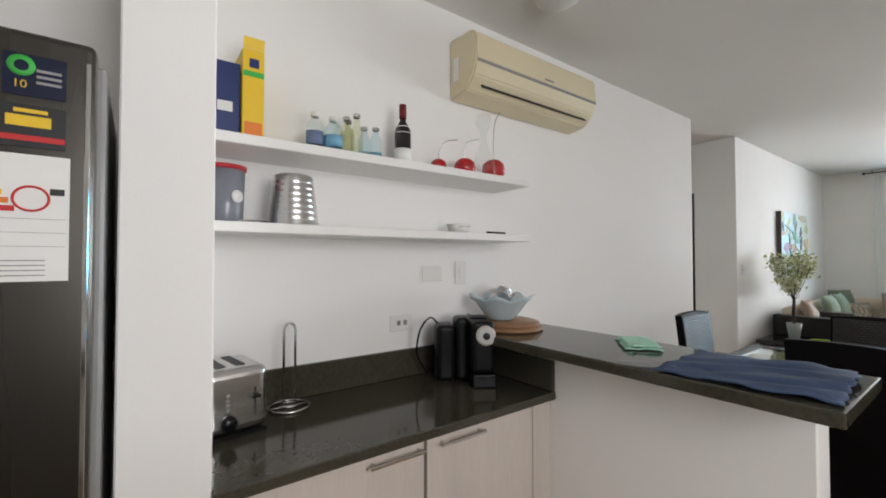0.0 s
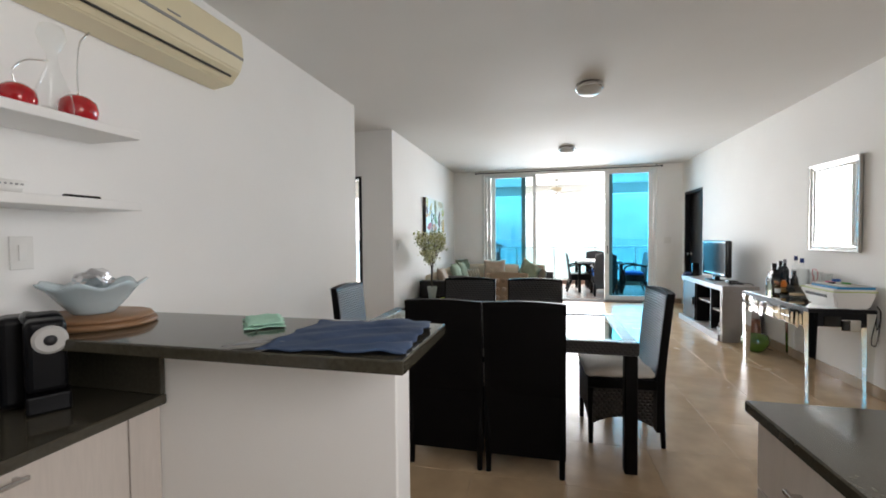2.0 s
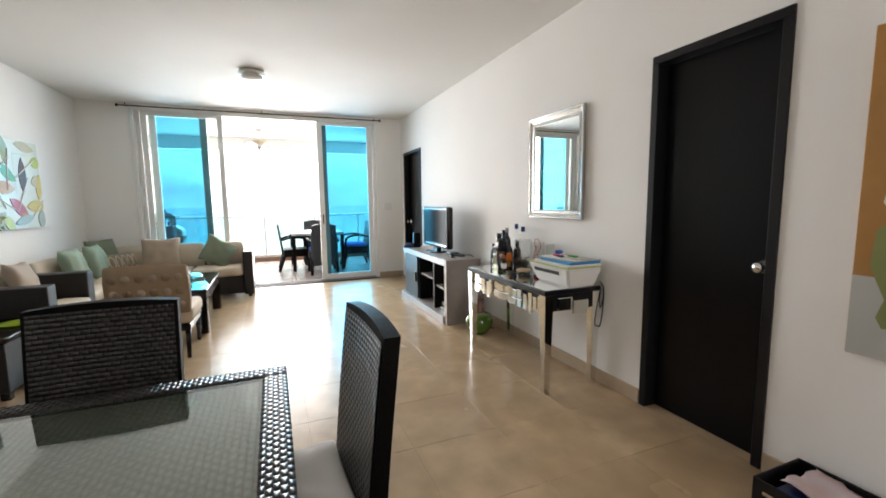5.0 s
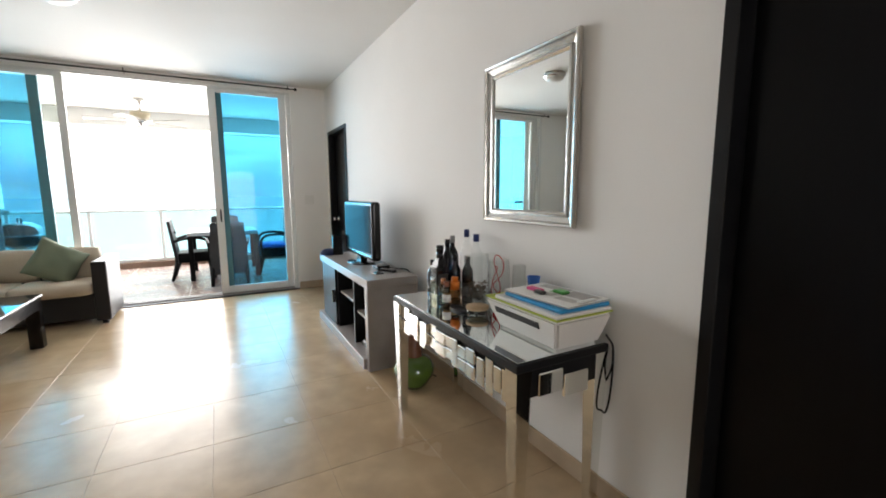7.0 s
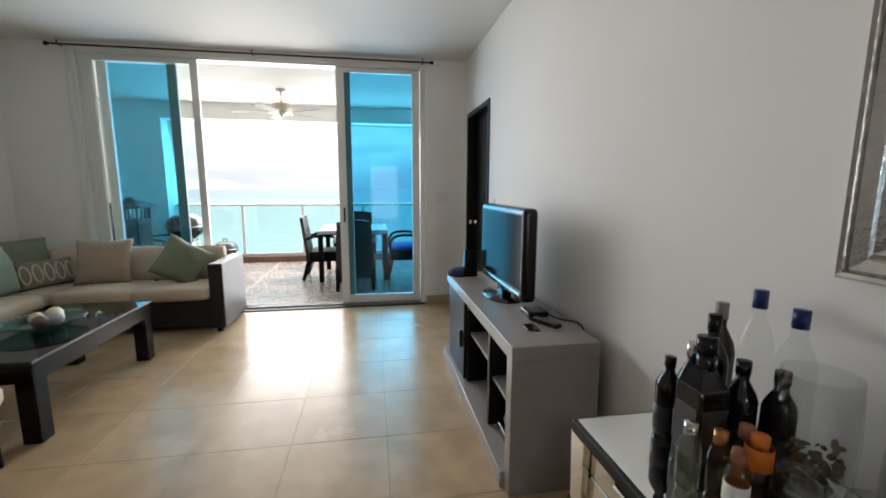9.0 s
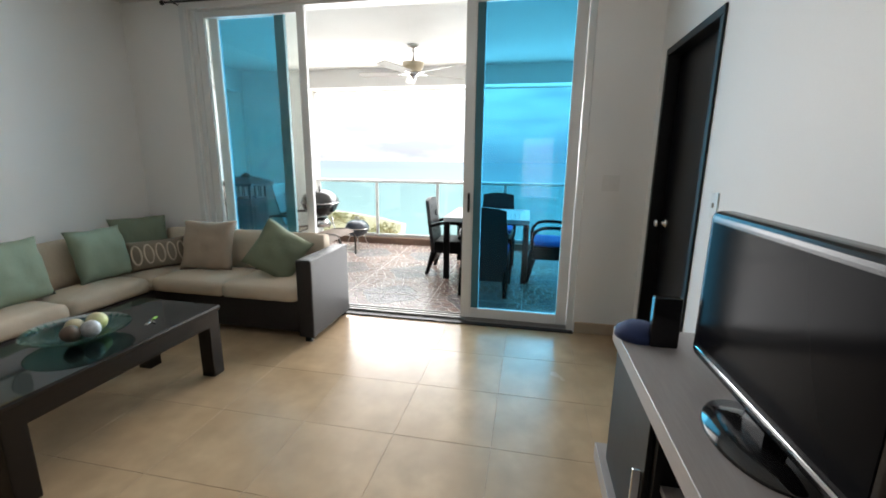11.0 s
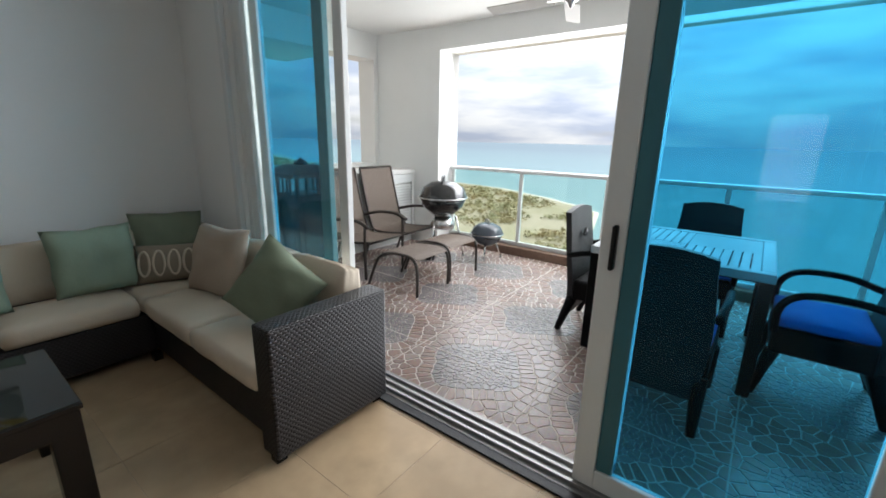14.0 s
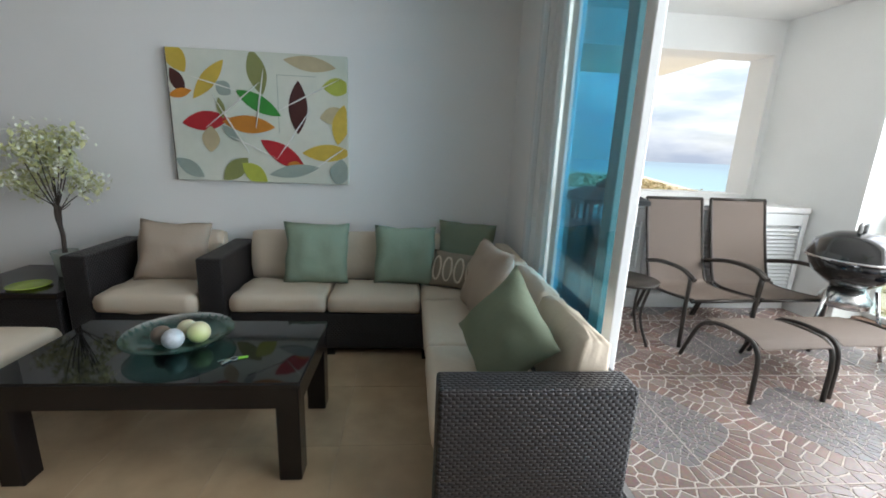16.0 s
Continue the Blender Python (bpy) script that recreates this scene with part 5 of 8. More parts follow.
# side table with plant
st = thing("side_table", "low black wicker side table beside the armchair", "side table")
part("top", box(B(), 5.62, 6.27, 1.05, 1.66, 0.40, 0.44, 0.006), ESPRESSO, st)
part("body", box(B(), 5.65, 6.24, 1.08, 1.64, 0.05, 0.399, 0.006), SOFAWICKER, st)
for x in (5.68, 6.21):
    for y in (1.11, 1.61):
        part("foot", box(B(), x - 0.025, x + 0.025, y - 0.025, y + 0.025, 0, 0.05), BLACKPLASTIC, st)
solo("lime_plate", lathe(B(), [(0, 0), (0.06, 0), (0.11, 0.012), (0.108, 0.016), (0.06, 0.005), (0, 0.005)], n=28), material("lime_ceramic", (0.34, 0.46, 0.04), 0.25), "lime green plate on the side table", "plate", m=pose(6.02, 1.17, 0.4405))
pl = thing("potted_tree", "artificial blossom tree with pale leaves in a glass pot", "plant", m=pose(6.06, 1.42, 0.4405))
part("pot", lathe(B(), [(0, 0), (0.05, 0), (0.052, 0.01), (0.075, 0.17), (0.071, 0.17), (0.06, 0.15), (0, 0.148)], n=20), material("grey_green_glass_pot", (0.30, 0.33, 0.30), 0.15, grain=0.1, grain_size=20, stain=0.1), pl)
BARK = material("dark_twig_bark", (0.045, 0.032, 0.024), 0.8, grain=0.3, grain_size=60, stain=0.1, bump=0.4)
rp_ = random.Random(11)
tr_ = B()
tube(tr_, arc([(0, 0, 0.145), (0.006, 0.004, 0.28), (-0.004, -0.004, 0.40), (0.0, 0.0, 0.48)], 5), 0.013, 8)
tube(tr_, arc([(0.012, 0.0, 0.145), (-0.004, 0.010, 0.28), (0.008, 0.004, 0.40), (0.012, 0.006, 0.47)], 5), 0.010, 7)
part("trunk", tr_, BARK, pl)
tw = B()
tips = []
for i in range(16):
    a = i * 2.4 + rp_.uniform(-0.3, 0.3)
    out, up = rp_.uniform(0.09, 0.23), rp_.uniform(0.06, 0.40)
    p0 = Vector((0.004, 0.002, rp_.uniform(0.42, 0.48)))
    p1 = Vector((out * 0.5 * math.cos(a), out * 0.45 * math.sin(a), 0.50 + up * 0.4))
    p2 = Vector((out * math.cos(a), out * 0.8 * math.sin(a), 0.52 + up))
    tube(tw, arc([p0, p1, p2], 4), 0.0035, 5)
    tips += [p2, p1.lerp(p2, 0.55), p2 + Vector((rp_.uniform(-0.05, 0.05), rp_.uniform(-0.05, 0.05), 0.03)), p2.lerp(p1, 0.25) + Vector((0, 0, 0.05))]
tube(tw, arc([(0.005, 0, 0.44), (0.06, -0.02, 0.455), (0.11, -0.03, 0.49)], 4), 0.003, 5)
part("branches", tw, BARK, pl)
def leaves(seed, count, size, spread):
    r_ = random.Random(seed)
    bm = B()
    for c0 in tips:
        for k_ in range(count):
            c = c0 + Vector((r_.gauss(0, spread), r_.gauss(0, spread), r_.gauss(0, spread)))
            m3 = Euler((r_.uniform(-1.2, 1.2), r_.uniform(-1.2, 1.2), r_.uniform(0, 6.28))).to_matrix()
            s_ = size * r_.uniform(0.7, 1.3)
            q = [Vector((-0.5, 0, 0)), Vector((-0.1, 0.28, 0.06)), Vector((0.5, 0, 0)), Vector((-0.1, -0.28, 0.06))]
            v = [bm.verts.new(c + m3 @ (p * s_)) for p in q]
            bm.faces.new((v[0], v[1], v[2])), bm.faces.new((v[0], v[2], v[3]))
    return bm
part("leaf_crown", leaves(3, 15, 0.046, 0.034), material("pale_olive_leaf", (0.55, 0.56, 0.28), 0.7, grain=0.3, grain_size=30, stain=0.2, bump=0, tint=(0.66, 0.64, 0.42)), pl, "pale olive leaves")
part("blossom", leaves(5, 16, 0.032, 0.036), material("cream_blossom", (0.78, 0.79, 0.66), 0.7, grain=0.1, grain_size=30, stain=0.1, bump=0), pl, "small cream blossoms")

# accent chair
ac_ = thing("accent_chair", "armless accent chair with a circle-printed back", "chair")
PRINT = material("tan_print_ground", (0.34, 0.25, 0.165), 0.85, grain=0.06, grain_size=300, stain=0.06, bump=0.2)
part("backrest", turned(pad(B(), -0.045, 0.045, 0.05, 0.63, 0.0, 0.42, 0.012, seed=41), pose(6.07, 0, 0.40, 0, -8, 0)), PRINT, ac_)
for i in range(6):
    for j in range(3):
        d_ = turned(lathe(B(), [(0, 0), (0.033, 0), (0.033, 0.002), (0, 0.002)], n=16), pose(6.07, 0, 0.40, 0, -8, 0) @ pose(-0.047, 0.115 + 0.09 * i, 0.09 + 0.12 * j, 0, -90, 0))
        part("printed_disc", d_, BROWNCLOTH if (i + j) % 2 else TAUPECLOTH, ac_)
part("seat_cushion", pad(B(), 6.06, 6.62, 0.05, 0.63, 0.30, 0.43, 0.02, seed=44), CREAMCLOTH, ac_)
part("seat_frame", box(B(), 6.06, 6.60, 0.07, 0.61, 0.24, 0.299, 0.004), ESPRESSO, ac_)
for x, y in ((6.10, 0.10), (6.10, 0.58), (6.57, 0.10), (6.57, 0.58)):
    part("leg", rod(B(), (x, y, 0.239), (x + (0.02 if x > 6.3 else -0.03), y, 0), 0.022, 0.016, 8), ESPRESSO, ac_)

# leaf painting on canvas
pc = thing("leaf_painting", "white canvas painting of scattered coloured leaves", "painting")
PX0, PX1, PZ0, PZ1, PY = 6.70, 7.90, 1.085, 1.965, LEFT - 0.055
part("canvas", box(B(), PX0, PX1, PY, LEFT - 0.001, PZ0, PZ1, 0.004), material("chalky_canvas", (0.68, 0.70, 0.62), 0.32, grain=0.08, grain_size=14, stain=0.18, bump=0.12, bump_size=200, tint=(0.50, 0.58, 0.50)), pc)
part("canvas_edge", box(B(), PX0 - 0.004, PX0 - 0.0005, PY + 0.002, LEFT - 0.001, PZ0 + 0.003, PZ1 - 0.003), material("dark_brown_canvas_edge", (0.05, 0.035, 0.03), 0.6, grain=0.1, stain=0.1), pc, "dark painted canvas edge")
def paint(name, rgb_):
    return material(name, rgb_, 0.34, grain=0.15, grain_size=22, stain=0.2, bump=0.15, bump_size=90)
P_RED, P_OR, P_YE, P_GR, P_OL, P_GY, P_LI = paint("red_paint", (0.45, 0.02, 0.03)), paint("orange_paint", (0.60, 0.24, 0.03)), paint("mustard_paint", (0.60, 0.44, 0.07)), paint("green_paint", (0.05, 0.30, 0.05)), paint("olive_paint", (0.25, 0.27, 0.10)), paint("grey_green_paint", (0.33, 0.40, 0.36)), paint("lime_paint", (0.45, 0.50, 0.08))
P_SAND, P_WHITE = paint("sand_paint", (0.52, 0.45, 0.28)), paint("white_paint_stroke", (0.80, 0.80, 0.76))
def leaf(u, v, length, wide, angle, mat, lift):
    """A pointed leaf of paint at (u, v) of the canvas, angle in degrees from level."""
    bm = B()
    k = 12
    up_, dn = [], []
    for i in range(k + 1):
        t_ = i / k
        x = (t_ - 0.5) * length
        hgt = wide / 2 * math.sin(math.pi * t_) ** 0.85
        up_.append((x, hgt)), dn.append((x, -hgt))
    pts = up_ + dn[-2:0:-1]
    ca, sa = math.cos(radians(angle)), math.sin(radians(angle))
    cx, cz = PX0 + u * (PX1 - PX0), PZ1 - v * (PZ1 - PZ0)
    place = []
    for x, z in pts:
        X, Z = cx + ca * x - sa * z, cz + sa * x + ca * z
        place.append((min(max(X, PX0 + 0.004), PX1 - 0.004), min(max(Z, PZ0 + 0.004), PZ1 - 0.004)))
    f_ = [bm.verts.new((x, PY - lift, z)) for x, z in place]
    b_ = [bm.verts.new((x, PY - 0.0002, z)) for x, z in place]
    bm.faces.new(f_), bm.faces.new(b_[::-1])
    for i in range(len(f_)):
        bm.faces.new((f_[i], f_[(i + 1) % len(f_)], b_[(i + 1) % len(f_)], b_[i]))
    part("painted_leaf", bm, mat, pc)
for q in ((0.05, 0.07, 0.22, 0.13, -60, P_YE), (0.22, 0.22, 0.34, 0.10, 50, P_YE), (0.05, 0.24, 0.18, 0.09, -65, LEAFDARK), (0.06, 0.33, 0.16, 0.06, 15, P_OR), (0.49, 0.15, 0.30, 0.13, -78, P_OL), (0.79, 0.07, 0.36, 0.10, -6, P_SAND), (0.94, 0.23, 0.20, 0.12, 0, P_LI),
          (0.30, 0.28, 0.12, 0.10, -40, P_GY), (0.49, 0.38, 0.34, 0.11, -28, P_GR), (0.715, 0.40, 0.36, 0.13, 88, LEAFDARK), (0.19, 0.53, 0.32, 0.13, 8, P_RED), (0.43, 0.545, 0.36, 0.12, -4, P_OR), (0.21, 0.67, 0.18, 0.12, 86, P_SAND), (0.92, 0.45, 0.20, 0.12, 12, P_SAND), (0.96, 0.52, 0.28, 0.12, 80, P_YE),
          (0.62, 0.77, 0.36, 0.13, -32, P_RED), (0.69, 0.86, 0.12, 0.07, -14, P_OR), (0.88, 0.745, 0.36, 0.12, 2, P_YE), (0.08, 0.90, 0.22, 0.10, -35, P_GY), (0.34, 0.90, 0.24, 0.12, 42, P_OL), (0.45, 0.93, 0.22, 0.12, -40, P_LI), (0.68, 0.90, 0.36, 0.09, 10, P_GY), (0.95, 0.90, 0.20, 0.14, 80, P_GY), (0.33, 0.62, 0.16, 0.06, -42, P_GY), (0.28, 0.43, 0.14, 0.05, -80, P_OL)):
    leaf(*q, 0.0008 + 0.0003 * len(pc.children))
for u, v, ln, an in ((0.35, 0.4, 0.5, 40), (0.33, 0.55, 0.45, -60), (0.5, 0.35, 0.4, 80), (0.78, 0.3, 0.5, 28), (0.68, 0.62, 0.42, 55), (0.25, 0.25, 0.35, -15), (0.9, 0.78, 0.3, 35), (0.45, 0.72, 0.35, -25)):
    leaf(u, v, ln, 0.009, an, P_WHITE, 0.0095 + 0.0002 * len(pc.children) - 0.005)
for u0, u1, v0, v1 in ((0.60, 0.603, 0.16, 0.60), (0.60, 0.82, 0.16, 0.164)):
    part("painted_line", box(B(), PX0 + u0 * 1.2, PX0 + u1 * 1.2, PY - 0.0006, PY - 0.0002, PZ1 - v1 * 0.88, PZ1 - v0 * 0.88), P_GY, pc)

# curtain rod over the sliders
cr = thing("curtain_rod", "thin black curtain rod over the balcony doors", "curtain rod")
part("pole", rod(B(), (SLIDE - 0.07, -2.34, 2.652), (SLIDE - 0.07, 1.225, 2.652), 0.0085), BLACKTRIM, cr)
for y in (-2.355, 1.24):
    s = bmesh.new()
    bmesh.ops.create_uvsphere(s, u_segments=14, v_segments=8, radius=0.02)
    part("finial", turned(s, pose(SLIDE - 0.07, y, 2.652)), BLACKTRIM, cr)
for y in (-2.26, -0.55, 1.15):
    b_ = rod(B(), (SLIDE - 0.07, y, 2.652), (SLIDE - 0.001, y, 2.652), 0.006)
    rod(b_, (SLIDE - 0.07, y, 2.644), (SLIDE - 0.07, y, 2.69), 0.006)
    part("bracket", b_, BLACKTRIM, cr)

def side_plate(name, x, y, z, w, h, axis, rockers, label):
    p = thing(name, label, "switch")
    if axis == "x":
        part("plate", box(B(), x - 0.007, x - 0.0005, y - w / 2, y + w / 2, z - h / 2, z + h / 2, 0.002), PLASTICWHITE, p)
        for k in rockers:
            part("toggle", box(B(), x - 0.016, x - 0.007, y + k - 0.006, y + k + 0.006, z - 0.012, z + 0.012, 0.002), PLASTICWHITE, p)
    else:
        s_ = 1 if y < 0 else -1
        part("plate", box(B(), x - w / 2, x + w / 2, min(y, y + s_ * 0.007), max(y, y + s_ * 0.007), z - h / 2, z + h / 2, 0.002), PLASTICWHITE, p)
        for k in rockers:
            part("toggle", box(B(), x + k - 0.006, x + k + 0.006, min(y + s_ * 0.007, y + s_ * 0.016), max(y + s_ * 0.007, y + s_ * 0.016), z - 0.012, z + 0.012, 0.002), PLASTICWHITE, p)
side_plate("wall_switch", SLIDE, -2.48, 1.225, 0.125, 0.12, "x", (-0.03, 0.03), "white double wall switch beside the sliders")
side_plate("wall_switch", 7.93, RIGHT, 1.19, 0.075, 0.12, "y", (0,), "white wall switch beside the black door")
side_plate("wall_switch", 5.50, LEFT, 1.22, 0.075, 0.12, "y", (0,), "white wall switch on the living room wall")

# television and its stand
ts = thing("tv_stand", "low grey-washed wood television stand with open shelves", "tv stand")
A, Z_, Y0, Y1 = 6.005, 0.69, -2.265, RIGHT + 0.075
part("top", box(B(), A, 7.55, Y1, Y0, Z_ - 0.065, Z_, 0.002), TVWOOD, ts)
part("side_panel", box(B(), A, A + 0.065, Y1, Y0, 0.0, Z_ - 0.0655, 0.002), TVWOOD, ts)
part("side_panel", box(B(), 7.49, 7.548, Y1, Y0 - 0.03, 0.081, Z_ - 0.0655, 0.002), TVWOOD, ts)
part("plinth", box(B(), A + 0.066, 7.60, Y1, Y0 + 0.02, 0.0, 0.08, 0.002), TVWOOD, ts)
part("back_panel", box(B(), A + 0.066, 7.489, Y1, Y1 + 0.012, 0.081, Z_ - 0.0655), BLACKTRIM, ts)
for x in (6.44, 6.95):
    part("divider", box(B(), x, x + 0.03, Y1 + 0.013, Y0 - 0.03, 0.081, Z_ - 0.0655), BLACKTRIM, ts)
part("shelf", box(B(), 6.071, 6.438, Y1 + 0.013, Y0 - 0.05, 0.34, 0.36), TVWOOD, ts)
part("shelf", box(B(), 6.471, 6.949, Y1 + 0.013, Y0 - 0.05, 0.40, 0.42), TVWOOD, ts)
dd = part("cabinet_door", box(B(), 6.982, 7.488, Y0 - 0.029, Y0 - 0.01, 0.085, Z_ - 0.068, 0.002), BLACKTRIM, ts, "black cabinet door")
part("handle", box(B(), 7.0, 7.012, Y0 - 0.009, Y0 + 0.018, 0.30, 0.42, 0.002), CHROME, dd)
tv = thing("television", "flat black television with a glossy screen", "television")
part("casing", turned(box(B(), -0.385, 0.405, -0.045, 0.035, 0.055, 0.55, 0.026, 4), pose(6.82, -2.49, Z_ + 0.0005, 0, 0, 1)), BLACKPLASTIC, tv)
part("screen", turned(box(B(), -0.345, 0.365, 0.0352, 0.037, 0.115, 0.515), pose(6.82, -2.49, Z_ + 0.0005, 0, 0, 1)), SCREEN, tv)
part("speaker_bar", turned(box(B(), -0.345, 0.365, 0.0352, 0.040, 0.088, 0.100, 0.002), pose(6.82, -2.49, Z_ + 0.0005, 0, 0, 1)), CHROME, tv)
part("stand_neck", box(B(), 6.77, 6.87, -2.52, -2.46, Z_ + 0.014, Z_ + 0.06), BLACKPLASTIC, tv)
part("stand_base", lathe(B(), [(0, 0), (0.19, 0), (0.185, 0.01), (0.10, 0.018), (0, 0.02)], (6.82, -2.48, Z_ + 0.0005), 32, 1.0, 0.62), ENAMEL, tv)
sb = thing("set_top_box", "small black set-top box with a cable", "set-top box")
part("casing", box(B(), 6.36, 6.48, -2.58, -2.47, Z_ + 0.0005, Z_ + 0.032, 0.006, 2), BLACKPLASTIC, sb)
part("cable", tube(B(), arc([(6.37, -2.58, Z_ + 0.015), (6.30, -2.62, Z_ + 0.008), (6.24, -2.68, Z_ + 0.006), (6.25, RIGHT + 0.012, Z_ - 0.06)], 5), 0.004, 6), BLACKPLASTIC, sb)
rc = thing("remote_control", "black remote control with grey buttons", "remote", m=pose(6.27, -2.52, Z_ + 0.0005, 0, 0, 28))
part("casing", box(B(), -0.085, 0.085, -0.022, 0.022, 0, 0.018, 0.006, 2), BLACKPLASTIC, rc)
for i in range(7):
    for j in range(3):
        part("button", box(B(), -0.07 + 0.02 * i, -0.058 + 0.02 * i, -0.015 + 0.011 * j, -0.008 + 0.011 * j, 0.018, 0.0205), GREYPLASTIC, rc)
solo("leather_wallet", box(B(), 6.18, 6.27, -2.46, -2.40, Z_ + 0.0005, Z_ + 0.008, 0.002), BLACKPLASTIC, "flat black card case by the remote", "case")
solo("router", box(B(), 7.36, 7.40, -2.46, -2.36, Z_ + 0.0005, Z_ + 0.20, 0.006, 2), BLACKPLASTIC, "upright black router on the stand", "router")
solo("navy_cloth", lathe(B(), [(0, 0), (0.09, 0), (0.085, 0.03), (0.05, 0.055), (0, 0.06)], (7.46, -2.34, Z_ + 0.0005), 20), material("navy_cloth", (0.015, 0.03, 0.10), 0.8), "rumpled navy cloth on the stand", "cloth")
g_ = thing("game_console", "black box player on the lower shelf", "player")
part("casing", box(B(), 6.10, 6.40, -2.60, -2.33, 0.0805, 0.13, 0.004), BLACKPLASTIC, g_)
part("casing_top", box(B(), 6.12, 6.38, -2.60, -2.36, 0.1305, 0.17, 0.004), GREYPLASTIC, g_)
wc_ = solo("floor_cable", tube(B(), arc([(6.0, RIGHT + 0.03, 0.30), (5.94, -2.66, 0.34), (5.90, -2.62, 0.25), (5.93, -2.60, 0.1), (5.88, -2.62, 0.006), (5.70, -2.66, 0.006)], 6), 0.005, 6), BLACKPLASTIC, "black cable hanging beside the stand", "cable")

# mirrored console
co_ = thing("mirrored_console", "mirrored console table with staggered mirror panels", "console table")
QX0, QX1, QY0, QY1, QZ = 4.275, 5.44, RIGHT + 0.03, -2.245, 0.712
part("frame_top", box(B(), QX0, QX1, QY0, QY1, QZ - 0.035, QZ - 0.005, 0.002), BLACKTRIM, co_)
part("mirror_top", box(B(), QX0 + 0.012, QX1 - 0.012, QY0 + 0.012, QY1 - 0.012, QZ - 0.0045, QZ, 0.001), MIRROR, co_, "mirror glass top")
part("apron_box", box(B(), QX0 + 0.02, QX1 - 0.02, QY0, QY1 - 0.03, QZ - 0.15, QZ - 0.0355), BLACKTRIM, co_)
BEVELGLASS = material("bevelled_mirror_panel", (0.86, 0.87, 0.85), 0.05, 1.0, grain=0.02, stain=0.03, bump=0)
rq = random.Random(4)
x = QX0 + 0.07
while x < QX1 - 0.10:
    w1 = rq.choice((0.055, 0.07, 0.11))
    drop = rq.uniform(0.02, 0.085)
    split = rq.choice((0, 1))
    z1 = QZ - 0.04 - rq.uniform(0, 0.035)
    z0 = QZ - 0.15 - drop
    y1 = QY1 - 0.028 + rq.choice((0.006, 0.014, 0.022))
    if split and w1 > 0.06:
        zm = (z0 + z1) / 2
        part("mirror_panel", box(B(), x, x + w1 - 0.004, QY1 - 0.03, y1, z0, zm - 0.002, 0.004), BEVELGLASS, co_)
        part("mirror_panel", box(B(), x, x + w1 - 0.004, QY1 - 0.03, y1, zm + 0.002, z1, 0.004), BEVELGLASS, co_)
    else:
        part("mirror_panel", box(B(), x, x + w1 - 0.004, QY1 - 0.03, y1, z0, z1, 0.004), BEVELGLASS, co_)
    x += w1
for yy, w1, d_ in ((QY0 + 0.10, 0.13, 0.03), (QY0 + 0.235, 0.12, 0.0)):
    part("mirror_panel", box(B(), QX0 + 0.006, QX0 + 0.0195, yy, yy + w1, QZ - 0.15 - d_, QZ - 0.06 - d_, 0.004), BEVELGLASS, co_)
for x in (QX0 + 0.035, QX1 - 0.035):
    for y in (QY0 + 0.035, QY1 - 0.035):
        l_ = B()
        v0 = [l_.verts.new((x + a * 0.034, y + b_ * 0.034, QZ - 0.036)) for a, b_ in ((-1, -1), (1, -1), (1, 1), (-1, 1))]
        v1 = [l_.verts.new((x + a * 0.02, y + b_ * 0.02, 0.0)) for a, b_ in ((-1, -1), (1, -1), (1, 1), (-1, 1))]
        l_.faces.new(v0), l_.faces.new(v1[::-1])
        for i in range(4):
            l_.faces.new((v0[i], v0[(i + 1) % 4], v1[(i + 1) % 4], v1[i]))
        part("leg", l_, BEVELGLASS, co_, "tapered mirrored leg")
solo("power_cable", tube(B(), arc([(4.30, -2.722, 0.735), (4.262, -2.722, 0.68), (4.25, -2.70, 0.50), (4.265, -2.69, 0.42), (4.31, -2.70, 0.47), (4.262, -2.715, 0.60), (4.266, -2.724, 0.70)], 6), 0.004, 6), BLACKPLASTIC, "looped black power cable behind the console", "cable")

# framed mirror
mi = thing("wall_mirror", "large rectangular wall mirror in a silver frame", "mirror")
MX0, MX1, MZ0, MZ1, MY = 4.49, 5.176, 1.155, 1.985, RIGHT + 0.001
fw = 0.07
def moulding(x0, x1, z0, z1, inner):
    """Four mitred sides of a stepped frame."""
    prof = [(0.0, 0.009), (0.0, 0.030), (0.006, 0.037), (0.014, 0.034), (0.017, 0.022), (0.022, 0.026), (0.046, 0.014), (0.050, 0.022), (0.060, 0.023), (inner, 0.015), (inner, 0.009)]
    sides = []
    for corners in (((x0, z0), (x1, z0), (1, 1), (-1, 1)), ((x1, z0), (x1, z1), (-1, 1), (-1, -1)), ((x1, z1), (x0, z1), (-1, -1), (1, -1)), ((x0, z1), (x0, z0), (1, -1), (1, 1))):
        bm = B()
        p, q, dp, dq = corners
        a = [bm.verts.new((p[0] + dp[0] * u, MY + h, p[1] + dp[1] * u)) for u, h in prof]
        b_ = [bm.verts.new((q[0] + dq[0] * u, MY + h, q[1] + dq[1] * u)) for u, h in prof]
        bm.faces.new(a), bm.faces.new(b_[::-1])
        for i in range(len(prof)):
            j = (i + 1) % len(prof)
            bm.faces.new((a[i], b_[i], b_[j], a[j]))
        sides.append(bm)
    return sides
for bm in moulding(MX0, MX1, MZ0, MZ1, fw):
    part("frame_side", bm, SILVERFRAME, mi)
part("backing", box(B(), MX0 + 0.01, MX1 - 0.01, MY, MY + 0.0075, MZ0 + 0.01, MZ1 - 0.01), BLACKTRIM, mi)
part("mirror_glass", box(B(), MX0 + fw - 0.01, MX1 - fw + 0.01, MY + 0.008, MY + 0.012, MZ0 + fw - 0.01, MZ1 - fw + 0.01), MIRROR, mi)

